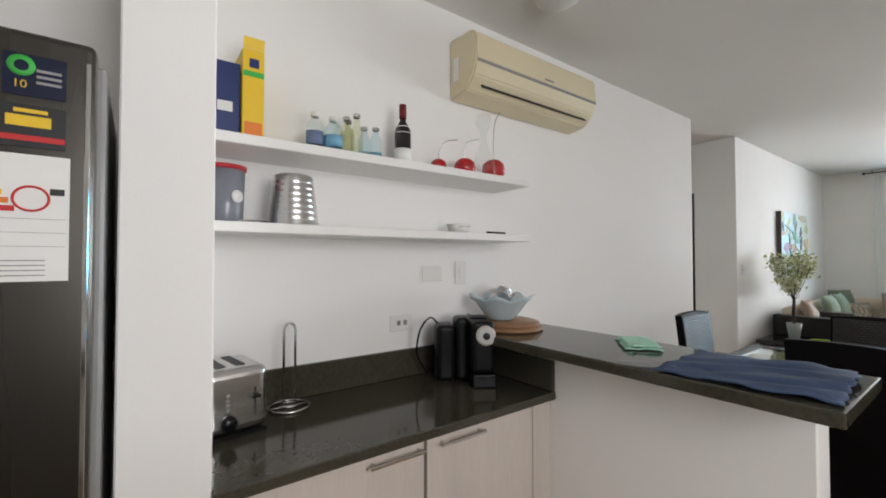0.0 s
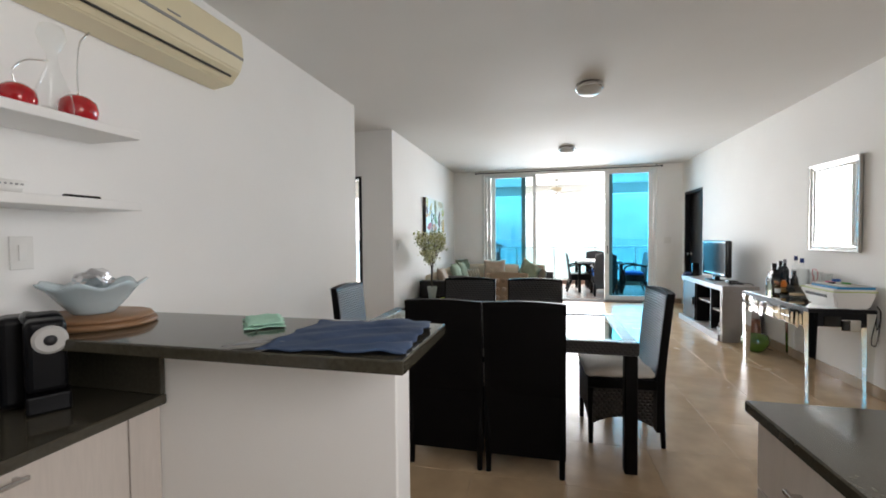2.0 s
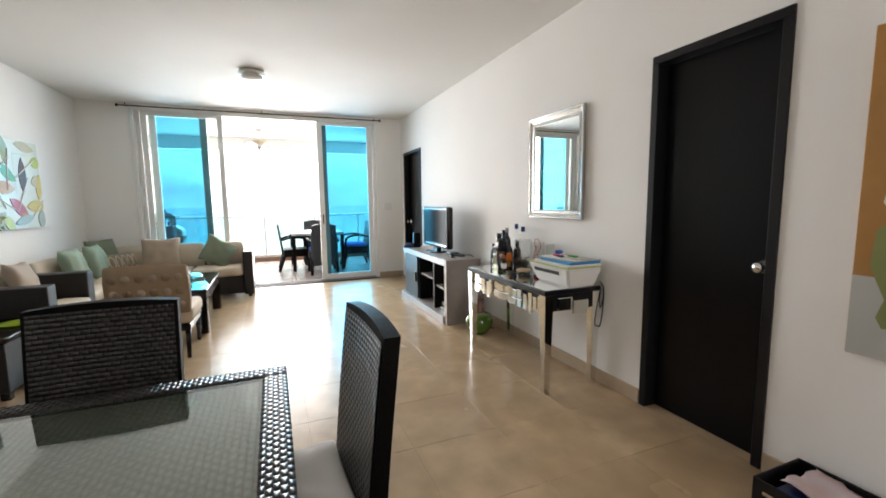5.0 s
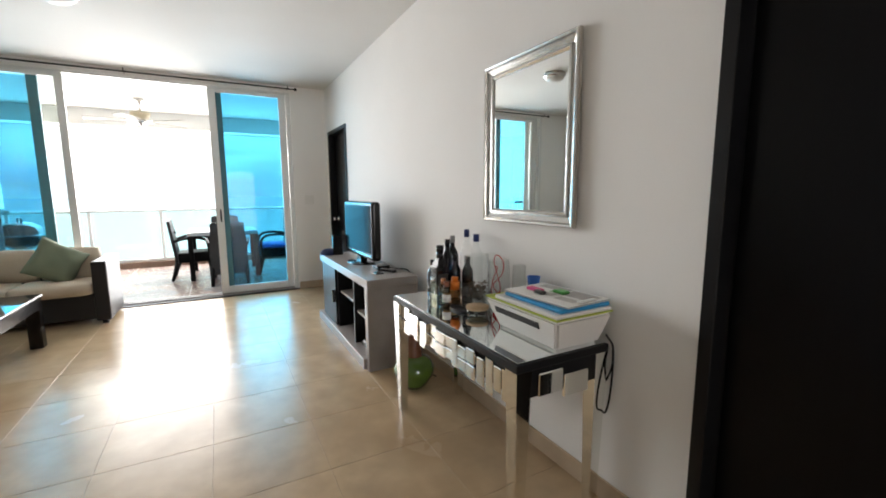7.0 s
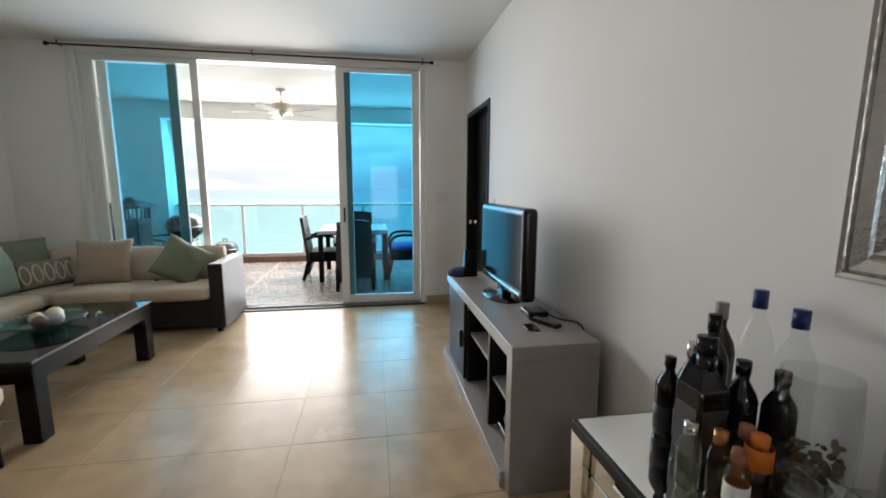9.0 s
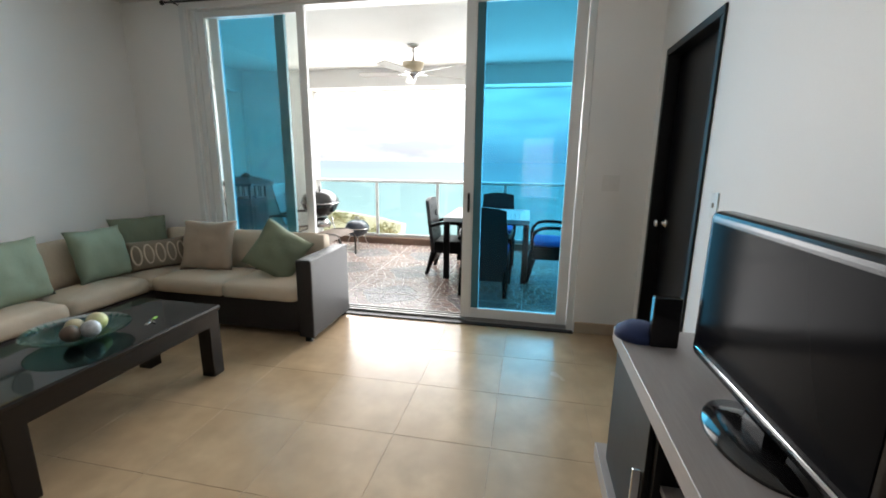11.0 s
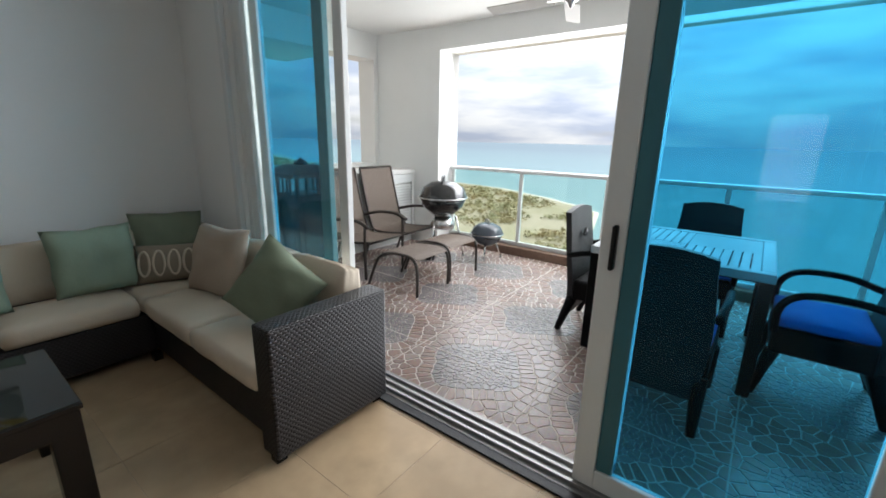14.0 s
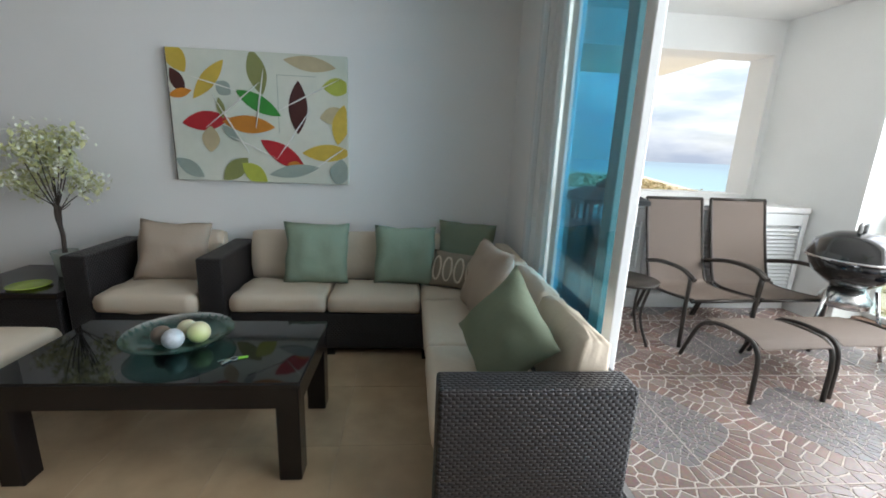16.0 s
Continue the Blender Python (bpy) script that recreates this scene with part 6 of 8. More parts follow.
# on the console: printer, bottles and glasses
pr = thing("printer", "white inkjet printer with a lime trim and papers", "printer")
bm = B()
lo = [bm.verts.new((x, y, QZ + 0.001)) for x, y in ((4.30, -2.45), (4.66, -2.45), (4.66, -2.68), (4.30, -2.68))]
hi = [bm.verts.new((x, y, QZ + 0.135)) for x, y in ((4.25, -2.40), (4.71, -2.40), (4.71, -2.70), (4.25, -2.70))]
bm.faces.new(lo[::-1]), bm.faces.new(hi)
for i in range(4):
    bm.faces.new((lo[i], lo[(i + 1) % 4], hi[(i + 1) % 4], hi[i]))
bmesh.ops.bevel(bm, geom=bm.edges[:], offset=0.012, segments=2, affect="EDGES")
part("casing", bm, PLASTICWHITE, pr)
part("lime_trim", box(B(), 4.252, 4.708, -2.698, -2.402, QZ + 0.1355, QZ + 0.141, 0.002), material("lime_trim_plastic", (0.42, 0.50, 0.04), 0.35), pr)
part("scanner_lid", box(B(), 4.255, 4.64, -2.695, -2.405, QZ + 0.1415, QZ + 0.158, 0.005), PLASTICWHITE, pr)
part("paper_slot", turned(box(B(), 4.36, 4.64, -0.003, 0.003, -0.013, 0.013), pose(0, -2.4145, QZ + 0.092, -20, 0, 0)), INKBLACK, pr)
solo("plastic_folder", box(B(), 4.26, 4.60, -2.69, -2.43, QZ + 0.1585, QZ + 0.176, 0.006), material("sky_blue_plastic", (0.02, 0.30, 0.60), 0.3), "sky blue plastic folder on the printer", "folder", m=pose(0, 0, 0))
pb = thing("clipboard", "printed papers on a grey clipboard on the printer", "papers", m=pose(4.445, -2.56, QZ + 0.1785, 0, 0, 4))
part("board", box(B(), -0.19, 0.17, -0.122, 0.122, 0, 0.005, 0.002), material("grey_clipboard", (0.42, 0.43, 0.44), 0.4), pb)
part("sheet", box(B(), -0.185, 0.165, -0.117, 0.117, 0.0052, 0.0075, 0.0005), PAPER, pb, "white printed sheet")
PRINTGREY = material("pale_grey_print", (0.46, 0.45, 0.43), 0.6, grain=0.25, grain_size=40, stain=0.2)
for x0, x1, y0, y1, mt in ((-0.17, -0.03, -0.10, -0.01, PRINTGREY), (-0.02, 0.13, -0.105, -0.05, PRINTGREY), (-0.16, -0.06, 0.015, 0.06, PRINTGREY), (-0.03, 0.05, 0.0, 0.035, PRINTGREY), (-0.05, 0.03, -0.042, -0.012, P_GR)):
    part("printed_block", box(B(), x0, x1, y0, y1, 0.0076, 0.0081), mt, pb)
part("clip", box(B(), -0.182, -0.165, -0.05, 0.05, 0.0083, 0.016, 0.002), STEEL, pb, "steel clip")
for dx, dy, ww, dd, mt, lb in ((0.07, 0.04, 0.08, 0.035, material("pink_plastic", (0.60, 0.04, 0.18), 0.4), "pink pouch on the printer papers"), (-0.02, -0.02, 0.06, 0.04, P_GR, "green pouch on the printer papers"), (0.02, 0.06, 0.05, 0.03, INKBLACK, "black gadget on the printer papers")):
    solo("small_packet", box(B(), 4.44 + dx - ww / 2, 4.44 + dx + ww / 2, -2.565 + dy - dd / 2, -2.565 + dy + dd / 2, QZ + 0.187, QZ + 0.20, 0.004), mt, lb, "packet")
BROWNGLASS = pane_glass("amber_bottle_glass", (0.78, 0.62, 0.42))
BLACKLAB = material("black_bottle_glass", (0.008, 0.008, 0.009), 0.1, grain=0.05, stain=0.05, bump=0)
BOT = [("liquor_bottle", "square black liquor bottle with a printed label", 5.205, -2.435, 0.040, 0.31, BLACKLAB, BLACKPLASTIC, 0.36, material("black_grey_label", (0.035, 0.035, 0.036), 0.5, grain=0.6, grain_size=120, stain=0.2, tint=(0.2, 0.2, 0.2)), (0.12, 0.5), True),
       ("liquor_bottle", "slim dark liquor bottle on the mirror top", 5.33, -2.45, 0.030, 0.21, BLACKLAB, BLACKPLASTIC, 0.4, INKBLACK, (0.1, 0.4), False),
       ("wine_bottle", "tall dark wine bottle with a black cap", 5.29, -2.53, 0.037, 0.33, BLACKLAB, BLACKPLASTIC, 0.36, INKBLACK, (0.1, 0.4), False),
       ("wine_bottle", "tall dark wine bottle with a grey cap", 5.335, -2.59, 0.037, 0.345, BLACKLAB, GREYPLASTIC, 0.36, INKRED, (0.1, 0.35), False),
       ("vodka_bottle", "tall clear vodka bottle with a blue cap", 5.31, -2.675, 0.038, 0.38, GLASSWARE, INKBLUE, 0.38, None, (0, 0), False),
       ("vodka_bottle", "clear vodka bottle with a dark blue cap", 5.205, -2.675, 0.040, 0.36, GLASSWARE, INKBLUE, 0.38, None, (0, 0), False),
       ("rum_bottle", "dark brown rum bottle on the mirror top", 5.20, -2.53, 0.034, 0.25, BLACKLAB, BLACKPLASTIC, 0.4, INKBLACK, (0.1, 0.4), False),
       ("liquor_bottle", "dark slim liquor bottle with a silver cap", 5.27, -2.46, 0.031, 0.27, BLACKLAB, STEEL, 0.4, INKBLACK, (0.1, 0.4), False),
       ("liquor_bottle", "short dark liquor bottle behind the others", 5.155, -2.585, 0.033, 0.24, BLACKLAB, BLACKPLASTIC, 0.42, INKBLACK, (0.1, 0.4), False),
       ("small_bottle", "small amber bottle with an orange cap", 5.08, -2.46, 0.024, 0.15, BROWNGLASS, INKORANGE, 0.6, INKORANGE, (0.55, 0.85), False),
       ("small_bottle", "small amber bottle with a copper cap", 5.12, -2.41, 0.022, 0.14, BROWNGLASS, material("copper_cap", (0.5, 0.22, 0.1), 0.3, 0.8), 0.55, None, (0, 0), False),
       ("small_bottle", "small green glass bottle of oil", 5.145, -2.36, 0.024, 0.15, GREENGLASS, STEEL, 0.5, None, (0, 0), False),
       ("small_bottle", "small amber bottle with a dark cap", 5.065, -2.40, 0.022, 0.135, BROWNGLASS, material("rust_cap", (0.30, 0.10, 0.05), 0.4), 0.55, PAPER, (0.2, 0.5), False),
       ("small_bottle", "small brown bottle beside the amber ones", 5.13, -2.48, 0.022, 0.14, BROWNGLASS, material("rose_cap", (0.45, 0.20, 0.14), 0.4), 0.55, PAPER, (0.2, 0.5), False)]
for nm, lb, x, y, r, h, gl_, cap_, nk, wr, wz, sq in BOT:
    bottle(nm, lb, x, y, QZ + 0.0005, r * (1.3 if sq else 1), h, gl_, cap_, nk, wr, wz, 0.64, sq, 0.12 if h > 0.2 else 0.2)
def tumbler(x, y, r, h, label, mat=GLASSWARE, name="glass_tumbler"):
    return solo(name, lathe(B(), [(0, 0), (r * 0.8, 0), (r * 0.95, h * 0.08), (r, h * 0.5), (r * 0.9, h), (r * 0.86, h), (r * 0.95, h * 0.5), (r * 0.7, 0.01), (0, 0.008)], n=22), mat, label, "glass", m=pose(x, y, QZ + 0.0005))
tumbler(5.03, -2.50, 0.042, 0.10, "clear round whisky glass on the mirror top")
tumbler(4.94, -2.55, 0.045, 0.10, "clear stemless glass on the mirror top")
tumbler(5.10, -2.61, 0.075, 0.26, "large clear glass vase with pale filling", name="glass_vase")
df = bmesh.new()
rd = random.Random(5)
for k_ in range(90):
    a_, e_ = rd.uniform(0, 6.283), 0.05 * rd.random() ** 0.5
    q_ = Matrix.Translation((e_ * math.cos(a_), e_ * math.sin(a_), 0.012 + 0.085 * rd.random() ** 1.4)) @ Euler((rd.uniform(-1, 1), rd.uniform(-1, 1), rd.uniform(0, 6))).to_matrix().to_4x4() @ Matrix.Diagonal((1.0, 0.7, 0.28, 1))
    bmesh.ops.create_icosphere(df, subdivisions=1, radius=rd.uniform(0.008, 0.017), matrix=q_)
solo("dried_petals", df, material("brown_dried_petals", (0.16, 0.10, 0.06), 0.8, grain=0.5, grain_size=20, stain=0.25, tint=(0.5, 0.45, 0.35)), "brown and cream dried petals in the vase", "potpourri", m=pose(5.10, -2.61, QZ + 0.008))
v_ = tumbler(4.93, -2.64, 0.06, 0.25, "clear glass pitcher holding red beads", name="glass_pitcher")
rb = thing("red_beads", "red ball with a looped red cord in the pitcher", "ornament", m=pose(4.93, -2.64, QZ + 0.012))
bm = bmesh.new()
bmesh.ops.create_uvsphere(bm, u_segments=18, v_segments=12, radius=0.032)
for q_ in bm.faces:
    q_.smooth = True
part("ball", turned(bm, pose(0, 0, 0.034)), CHERRY, rb)
part("cord", tube(B(), arc([(0.01, 0, 0.06), (0.035, 0.01, 0.10), (-0.03, 0.0, 0.17), (-0.035, 0.0, 0.235), (0.02, 0.0, 0.262), (0.045, 0.0, 0.22), (0.005, 0.0, 0.14), (-0.025, 0.01, 0.08), (0.03, 0.02, 0.05), (0.04, 0.01, 0.12), (0.015, 0.0, 0.19), (0.03, 0.0, 0.20)], 6), 0.0026, 6), INKRED, rb, "thin red cord")
tumbler(4.80, -2.67, 0.035, 0.24, "tall narrow clear glass on the mirror top")
solo("blue_cup", lathe(B(), [(0, 0), (0.025, 0), (0.031, 0.06), (0.029, 0.06), (0.023, 0.004), (0, 0.004)], n=20), material("sky_blue_print", (0.02, 0.12, 0.45), 0.4), "blue and white paper cup by the printer", "cup", m=pose(4.69, -2.67, QZ + 0.142))
cd = thing("candle_jar", "low glass candle jar with a tan lid", "candle", m=pose(4.86, -2.46, QZ + 0.0005))
part("jar", lathe(B(), [(0, 0), (0.05, 0), (0.055, 0.03), (0, 0.03)], n=24), CLEARGLASS, cd)
part("lid", lathe(B(), [(0, 0.0305), (0.056, 0.0305), (0.056, 0.045), (0, 0.047)], n=24), material("tan_cork", (0.45, 0.32, 0.20), 0.8, grain=0.15), cd)
bd = solo("bead_tray", lathe(B(), [(0, 0), (0.07, 0), (0.08, 0.012), (0.07, 0.008), (0, 0.006)], n=20, sx=0.85, sy=0.4), INKBLACK, "dark bead strand in a shallow tray", "tray", m=pose(4.98, -2.42, QZ + 0.0005))

# green vase, painting and paper box by the wall
vs = thing("floor_vase", "glossy green ceramic vase with a brown neck", "vase", m=pose(5.66, -2.47, 0))
part("body", lathe(B(), [(0, 0), (0.075, 0), (0.10, 0.03), (0.135, 0.09), (0.14, 0.14), (0.115, 0.19), (0.06, 0.215), (0, 0.215)], n=28), material("glossy_green_glaze", (0.065, 0.13, 0.016), 0.1, grain=0.3, grain_size=10, stain=0.15, bump=0, coat=0.5), vs)
part("neck", lathe(B(), [(0.058, 0.2155), (0.055, 0.25), (0.045, 0.30), (0.05, 0.36), (0.046, 0.36), (0.04, 0.30), (0, 0.26)], n=24), material("brown_glaze", (0.16, 0.06, 0.03), 0.25, grain=0.2, stain=0.2), vs)
pt = thing("wall_painting", "tall unframed ochre painting of a dark abstract figure", "painting")
part("canvas", box(B(), 2.05, 2.94, RIGHT + 0.001, RIGHT + 0.035, 0.69, 1.92, 0.003), material("ochre_painted_canvas", (0.40, 0.19, 0.045), 0.6, grain=0.15, grain_size=12, stain=0.15, bump=0.2), pt)
part("pale_ground", box(B(), 2.052, 2.938, RIGHT + 0.0352, RIGHT + 0.036, 0.692, 1.0), material("chalky_white_paint", (0.55, 0.55, 0.52), 0.6, grain=0.2, grain_size=10, stain=0.3), pt)
def blotch(cx, cz, pts, mat, y_):
    bm = B()
    a = [bm.verts.new((cx + x, y_ + 0.001, cz + z)) for x, z in pts]
    b_ = [bm.verts.new((cx + x, y_, cz + z)) for x, z in pts]
    bm.faces.new(a), bm.faces.new(b_[::-1])
    for i in range(len(a)):
        bm.faces.new((a[i], a[(i + 1) % len(a)], b_[(i + 1) % len(a)], b_[i]))
    return part("paint_shape", bm, mat, pt)
blotch(2.84, 0.82, [(-0.05, 0), (0.0, -0.01), (0.02, 0.03), (0.0, 0.1), (0.05, 0.22), (0.04, 0.36), (-0.04, 0.42), (-0.10, 0.36), (-0.04, 0.2), (-0.03, 0.08)], P_OL, RIGHT + 0.0365)
blotch(2.80, 1.22, [(-0.12, 0), (0.02, -0.02), (0.07, 0.06), (0.05, 0.16), (-0.05, 0.20), (-0.14, 0.12)], P_WHITE, RIGHT + 0.0365)
bx = thing("storage_box", "open black cardboard box full of papers", "box")
BX0, BX1, BY0, BY1, BZ = 2.55, 3.06, RIGHT + 0.03, -2.40, 0.165
for a in ((BX0, BX1, BY1 - 0.008, BY1), (BX0, BX1, BY0, BY0 + 0.008), (BX0, BX0 + 0.008, BY0 + 0.0085, BY1 - 0.0085), (BX1 - 0.008, BX1, BY0 + 0.0085, BY1 - 0.0085)):
    part("side", box(B(), *a, 0, BZ, 0.001), BLACKTRIM, bx)
part("bottom", box(B(), BX0 + 0.0085, BX1 - 0.0085, BY0 + 0.0085, BY1 - 0.0085, 0.0, 0.012), BLACKTRIM, bx)
part("clasp", box(B(), 2.98, 3.02, BY1, BY1 + 0.003, 0.11, 0.125), STEEL, bx)
solo("blue_folder", turned(box(B(), -0.21, 0.21, -0.12, 0.12, 0, 0.012, 0.002), pose(2.80, -2.56, 0.115, 4, 0, 3)), INKBLUE, "blue folder lying in the box", "folder")
solo("magazine", turned(drape(14, 10, 0.40, 0.22, 0.02, 3.3), pose(2.80, -2.57, 0.133, 3, -3, -6)), material("glossy_magazine_print", (0.62, 0.66, 0.72), 0.35, grain=0.1, grain_size=8, stain=0.3, bump=0, tint=(0.55, 0.25, 0.20)), "creased glossy magazine on the folder", "magazine")

# bedroom seen through the doorway
bed = thing("bed", "low bed with a white cover in the bedroom", "bed")
part("frame", box(B(), 7.0, 8.9, 4.2, 5.4, 0.12, 0.32, 0.01), material("honey_wood", (0.40, 0.25, 0.12), 0.4, grain=0.15), bed)
part("mattress", pad(B(), 7.02, 8.88, 4.22, 5.38, 0.321, 0.56, 0.02), WHITECLOTH, bed)
for x, y in ((7.06, 4.26), (8.84, 4.26), (7.06, 5.34), (8.84, 5.34)):
    part("leg", box(B(), x - 0.03, x + 0.03, y - 0.03, y + 0.03, 0, 0.119), BLACKTRIM, bed)

# ---- balcony ----
fan = thing("ceiling_fan", "brushed nickel ceiling fan with white blades at rest", "ceiling fan", m=pose(10.85, -0.455, CEIL_Z))
part("canopy", lathe(B(), [(0, 0), (0.07, 0), (0.065, -0.03), (0.02, -0.05), (0, -0.05)], n=20), STEEL, fan)
part("downrod", rod(B(), (0, 0, -0.05), (0, 0, -0.18), 0.013), STEEL, fan)
part("motor", lathe(B(), [(0, -0.18), (0.04, -0.18), (0.13, -0.20), (0.125, -0.24), (0.09, -0.285), (0.05, -0.30), (0, -0.30)], n=26), material("cream_frosted_bowl", (0.62, 0.52, 0.36), 0.3), fan, "cream motor bowl")
part("hub", lathe(B(), [(0, -0.3005), (0.07, -0.3005), (0.06, -0.335), (0.02, -0.36), (0.012, -0.385), (0, -0.39)], n=20), STEEL, fan)
FANBLADE = material("greyed_white_blade", (0.44, 0.42, 0.39), 0.5, grain=0.05, stain=0.05)
for i in range(5):
    a = 20 + 72 * i
    bl = B()
    box(bl, 0.14, 0.66, -0.06, 0.06, -0.004, 0.004, 0.002)
    part("blade", turned(bl, pose(0, 0, -0.318, 0, 0, a) @ pose(0, 0, 0, 12, 0, 0)), FANBLADE, fan)
    part("blade_arm", turned(box(B(), 0.05, 0.18, -0.015, 0.015, -0.008, -0.002), pose(0, 0, -0.318, 0, 0, a)), STEEL, fan)

# slatted low cupboard under the side opening
lc = thing("louvred_cupboard", "white louvred cupboard under the side opening", "cupboard")
LY0, LY1, LX0, LX1, LZ = 2.02, 2.645, 9.95, 11.98, 0.985
part("body", box(B(), LX0, LX1, LY0 + 0.05, LY1, 0.08, LZ - 0.05), BALC, lc)
part("top", box(B(), LX0 - 0.01, LX1, LY0 - 0.01, LY1, LZ - 0.0495, LZ, 0.004), BALC, lc)
part("plinth", box(B(), LX0, LX1, LY0 + 0.06, LY1, 0, 0.0795), BALC, lc)
nd = 4
wd = (LX1 - LX0) / nd
for i in range(nd):
    x0, x1 = LX0 + i * wd + 0.004, LX0 + (i + 1) * wd - 0.004
    d = part("louvre_door", box(B(), x0, x0 + 0.05, LY0, LY0 + 0.03, 0.09, LZ - 0.055, 0.002), ALU, lc)
    part("stile", box(B(), x1 - 0.05, x1, LY0, LY0 + 0.03, 0.09, LZ - 0.055, 0.002), ALU, d)
    for z0, z1 in ((0.09, 0.15), (0.82, LZ - 0.055)):
        part("rail", box(B(), x0 + 0.0505, x1 - 0.0505, LY0, LY0 + 0.03, z0, z1, 0.002), ALU, d)
    z = 0.165
    while z < 0.81:
        part("slat", turned(box(B(), x0 + 0.0505, x1 - 0.0505, -0.017, 0.017, -0.003, 0.003), pose(0, LY0 + 0.018, z, 40, 0, 0)), ALU, d)
        z += 0.036

def lounge_chair(m):
    """Sling patio chair; it faces -y, origin under the seat's middle."""
    c = thing("patio_chair", "bronze tube patio chair with a taupe sling", "patio chair", "patio chairs", m)
    w = 0.27
    sl = B()
    pts = arc([(0, -0.26, 0.375), (0, 0.0, 0.345), (0, 0.20, 0.345), (0, 0.27, 0.42), (0, 0.36, 0.72), (0, 0.44, 1.045)], 5)
    prev = None
    for p in pts:
        row_ = [sl.verts.new((x, p.y, p.z + dz)) for dz in (0, 0.006) for x in (-w + 0.02, w - 0.02)]
        if prev:
            for a, b_ in ((0, 1), (2, 3), (0, 2), (1, 3)):
                sl.faces.new((prev[a], prev[b_], row_[b_], row_[a]))
        prev = row_
    part("sling", sl, SLING, c, "taupe mesh sling")
    for s in (-1, 1):
        part("side_tube", tube(B(), [(s * (w - 0.01), p.y, p.z) for p in pts], 0.013, 8), BRONZE, c)
        part("front_leg", tube(B(), arc([(s * (w + 0.02), -0.24, 0.0), (s * (w + 0.025), -0.24, 0.30), (s * (w + 0.03), -0.25, 0.54)], 4), 0.015, 8), BRONZE, c)
        part("rear_leg", tube(B(), arc([(s * (w + 0.02), 0.36, 0.0), (s * (w + 0.02), 0.27, 0.22), (s * (w + 0.01), 0.22, 0.36)], 4), 0.014, 8), BRONZE, c)
        part("armrest", tube(B(), arc([(s * (w + 0.03), -0.29, 0.535), (s * (w + 0.035), -0.16, 0.585), (s * (w + 0.03), 0.08, 0.58), (s * (w + 0.0), 0.30, 0.53)], 5), 0.017, 8), BRONZE, c)
    part("top_bar", rod(B(), (-w + 0.01, 0.44, 1.045), (w - 0.01, 0.44, 1.045), 0.013), BRONZE, c)
    part("front_bar", rod(B(), (-w + 0.01, -0.25, 0.362), (w - 0.01, -0.25, 0.362), 0.013), BRONZE, c)
    return c
lounge_chair(pose(10.66, 1.52, 0, 0, 0, 4))
lounge_chair(pose(11.25, 1.55, 0, 0, 0, 2))

def ottoman(m):
    c = thing("patio_footstool", "bronze tube patio footstool with a taupe sling", "footstool", "patio footstools", m)
    w = 0.24
    sl = B()
    pts = arc([(0, -0.24, 0.335), (0, -0.15, 0.365), (0, 0.05, 0.36), (0, 0.20, 0.335)], 5)
    prev = None
    for p in pts:
        row_ = [sl.verts.new((x, p.y, p.z + dz)) for dz in (0, 0.006) for x in (-w + 0.015, w - 0.015)]
        if prev:
            for a, b_ in ((0, 1), (2, 3), (0, 2), (1, 3)):
                sl.faces.new((prev[a], prev[b_], row_[b_], row_[a]))
        prev = row_
    part("sling", sl, SLING, c, "taupe mesh sling")
    for s in (-1, 1):
        part("side_frame", tube(B(), arc([(s * w, -0.25, 0.0), (s * w, -0.245, 0.25), (s * w, -0.20, 0.345), (s * w, -0.10, 0.368), (s * w, 0.08, 0.358), (s * w, 0.22, 0.29), (s * w, 0.31, 0.12), (s * w, 0.36, 0.0)], 5), 0.014, 8), BRONZE, c)
    part("cross_bar", rod(B(), (-w, -0.18, 0.345), (w, -0.18, 0.345), 0.011), BRONZE, c)
    part("cross_bar", rod(B(), (-w, 0.17, 0.318), (w, 0.17, 0.318), 0.011), BRONZE, c)
ottoman(pose(10.58, 0.80, 0, 0, 0, 2))
ottoman(pose(11.14, 0.84, 0, 0, 0, 0))

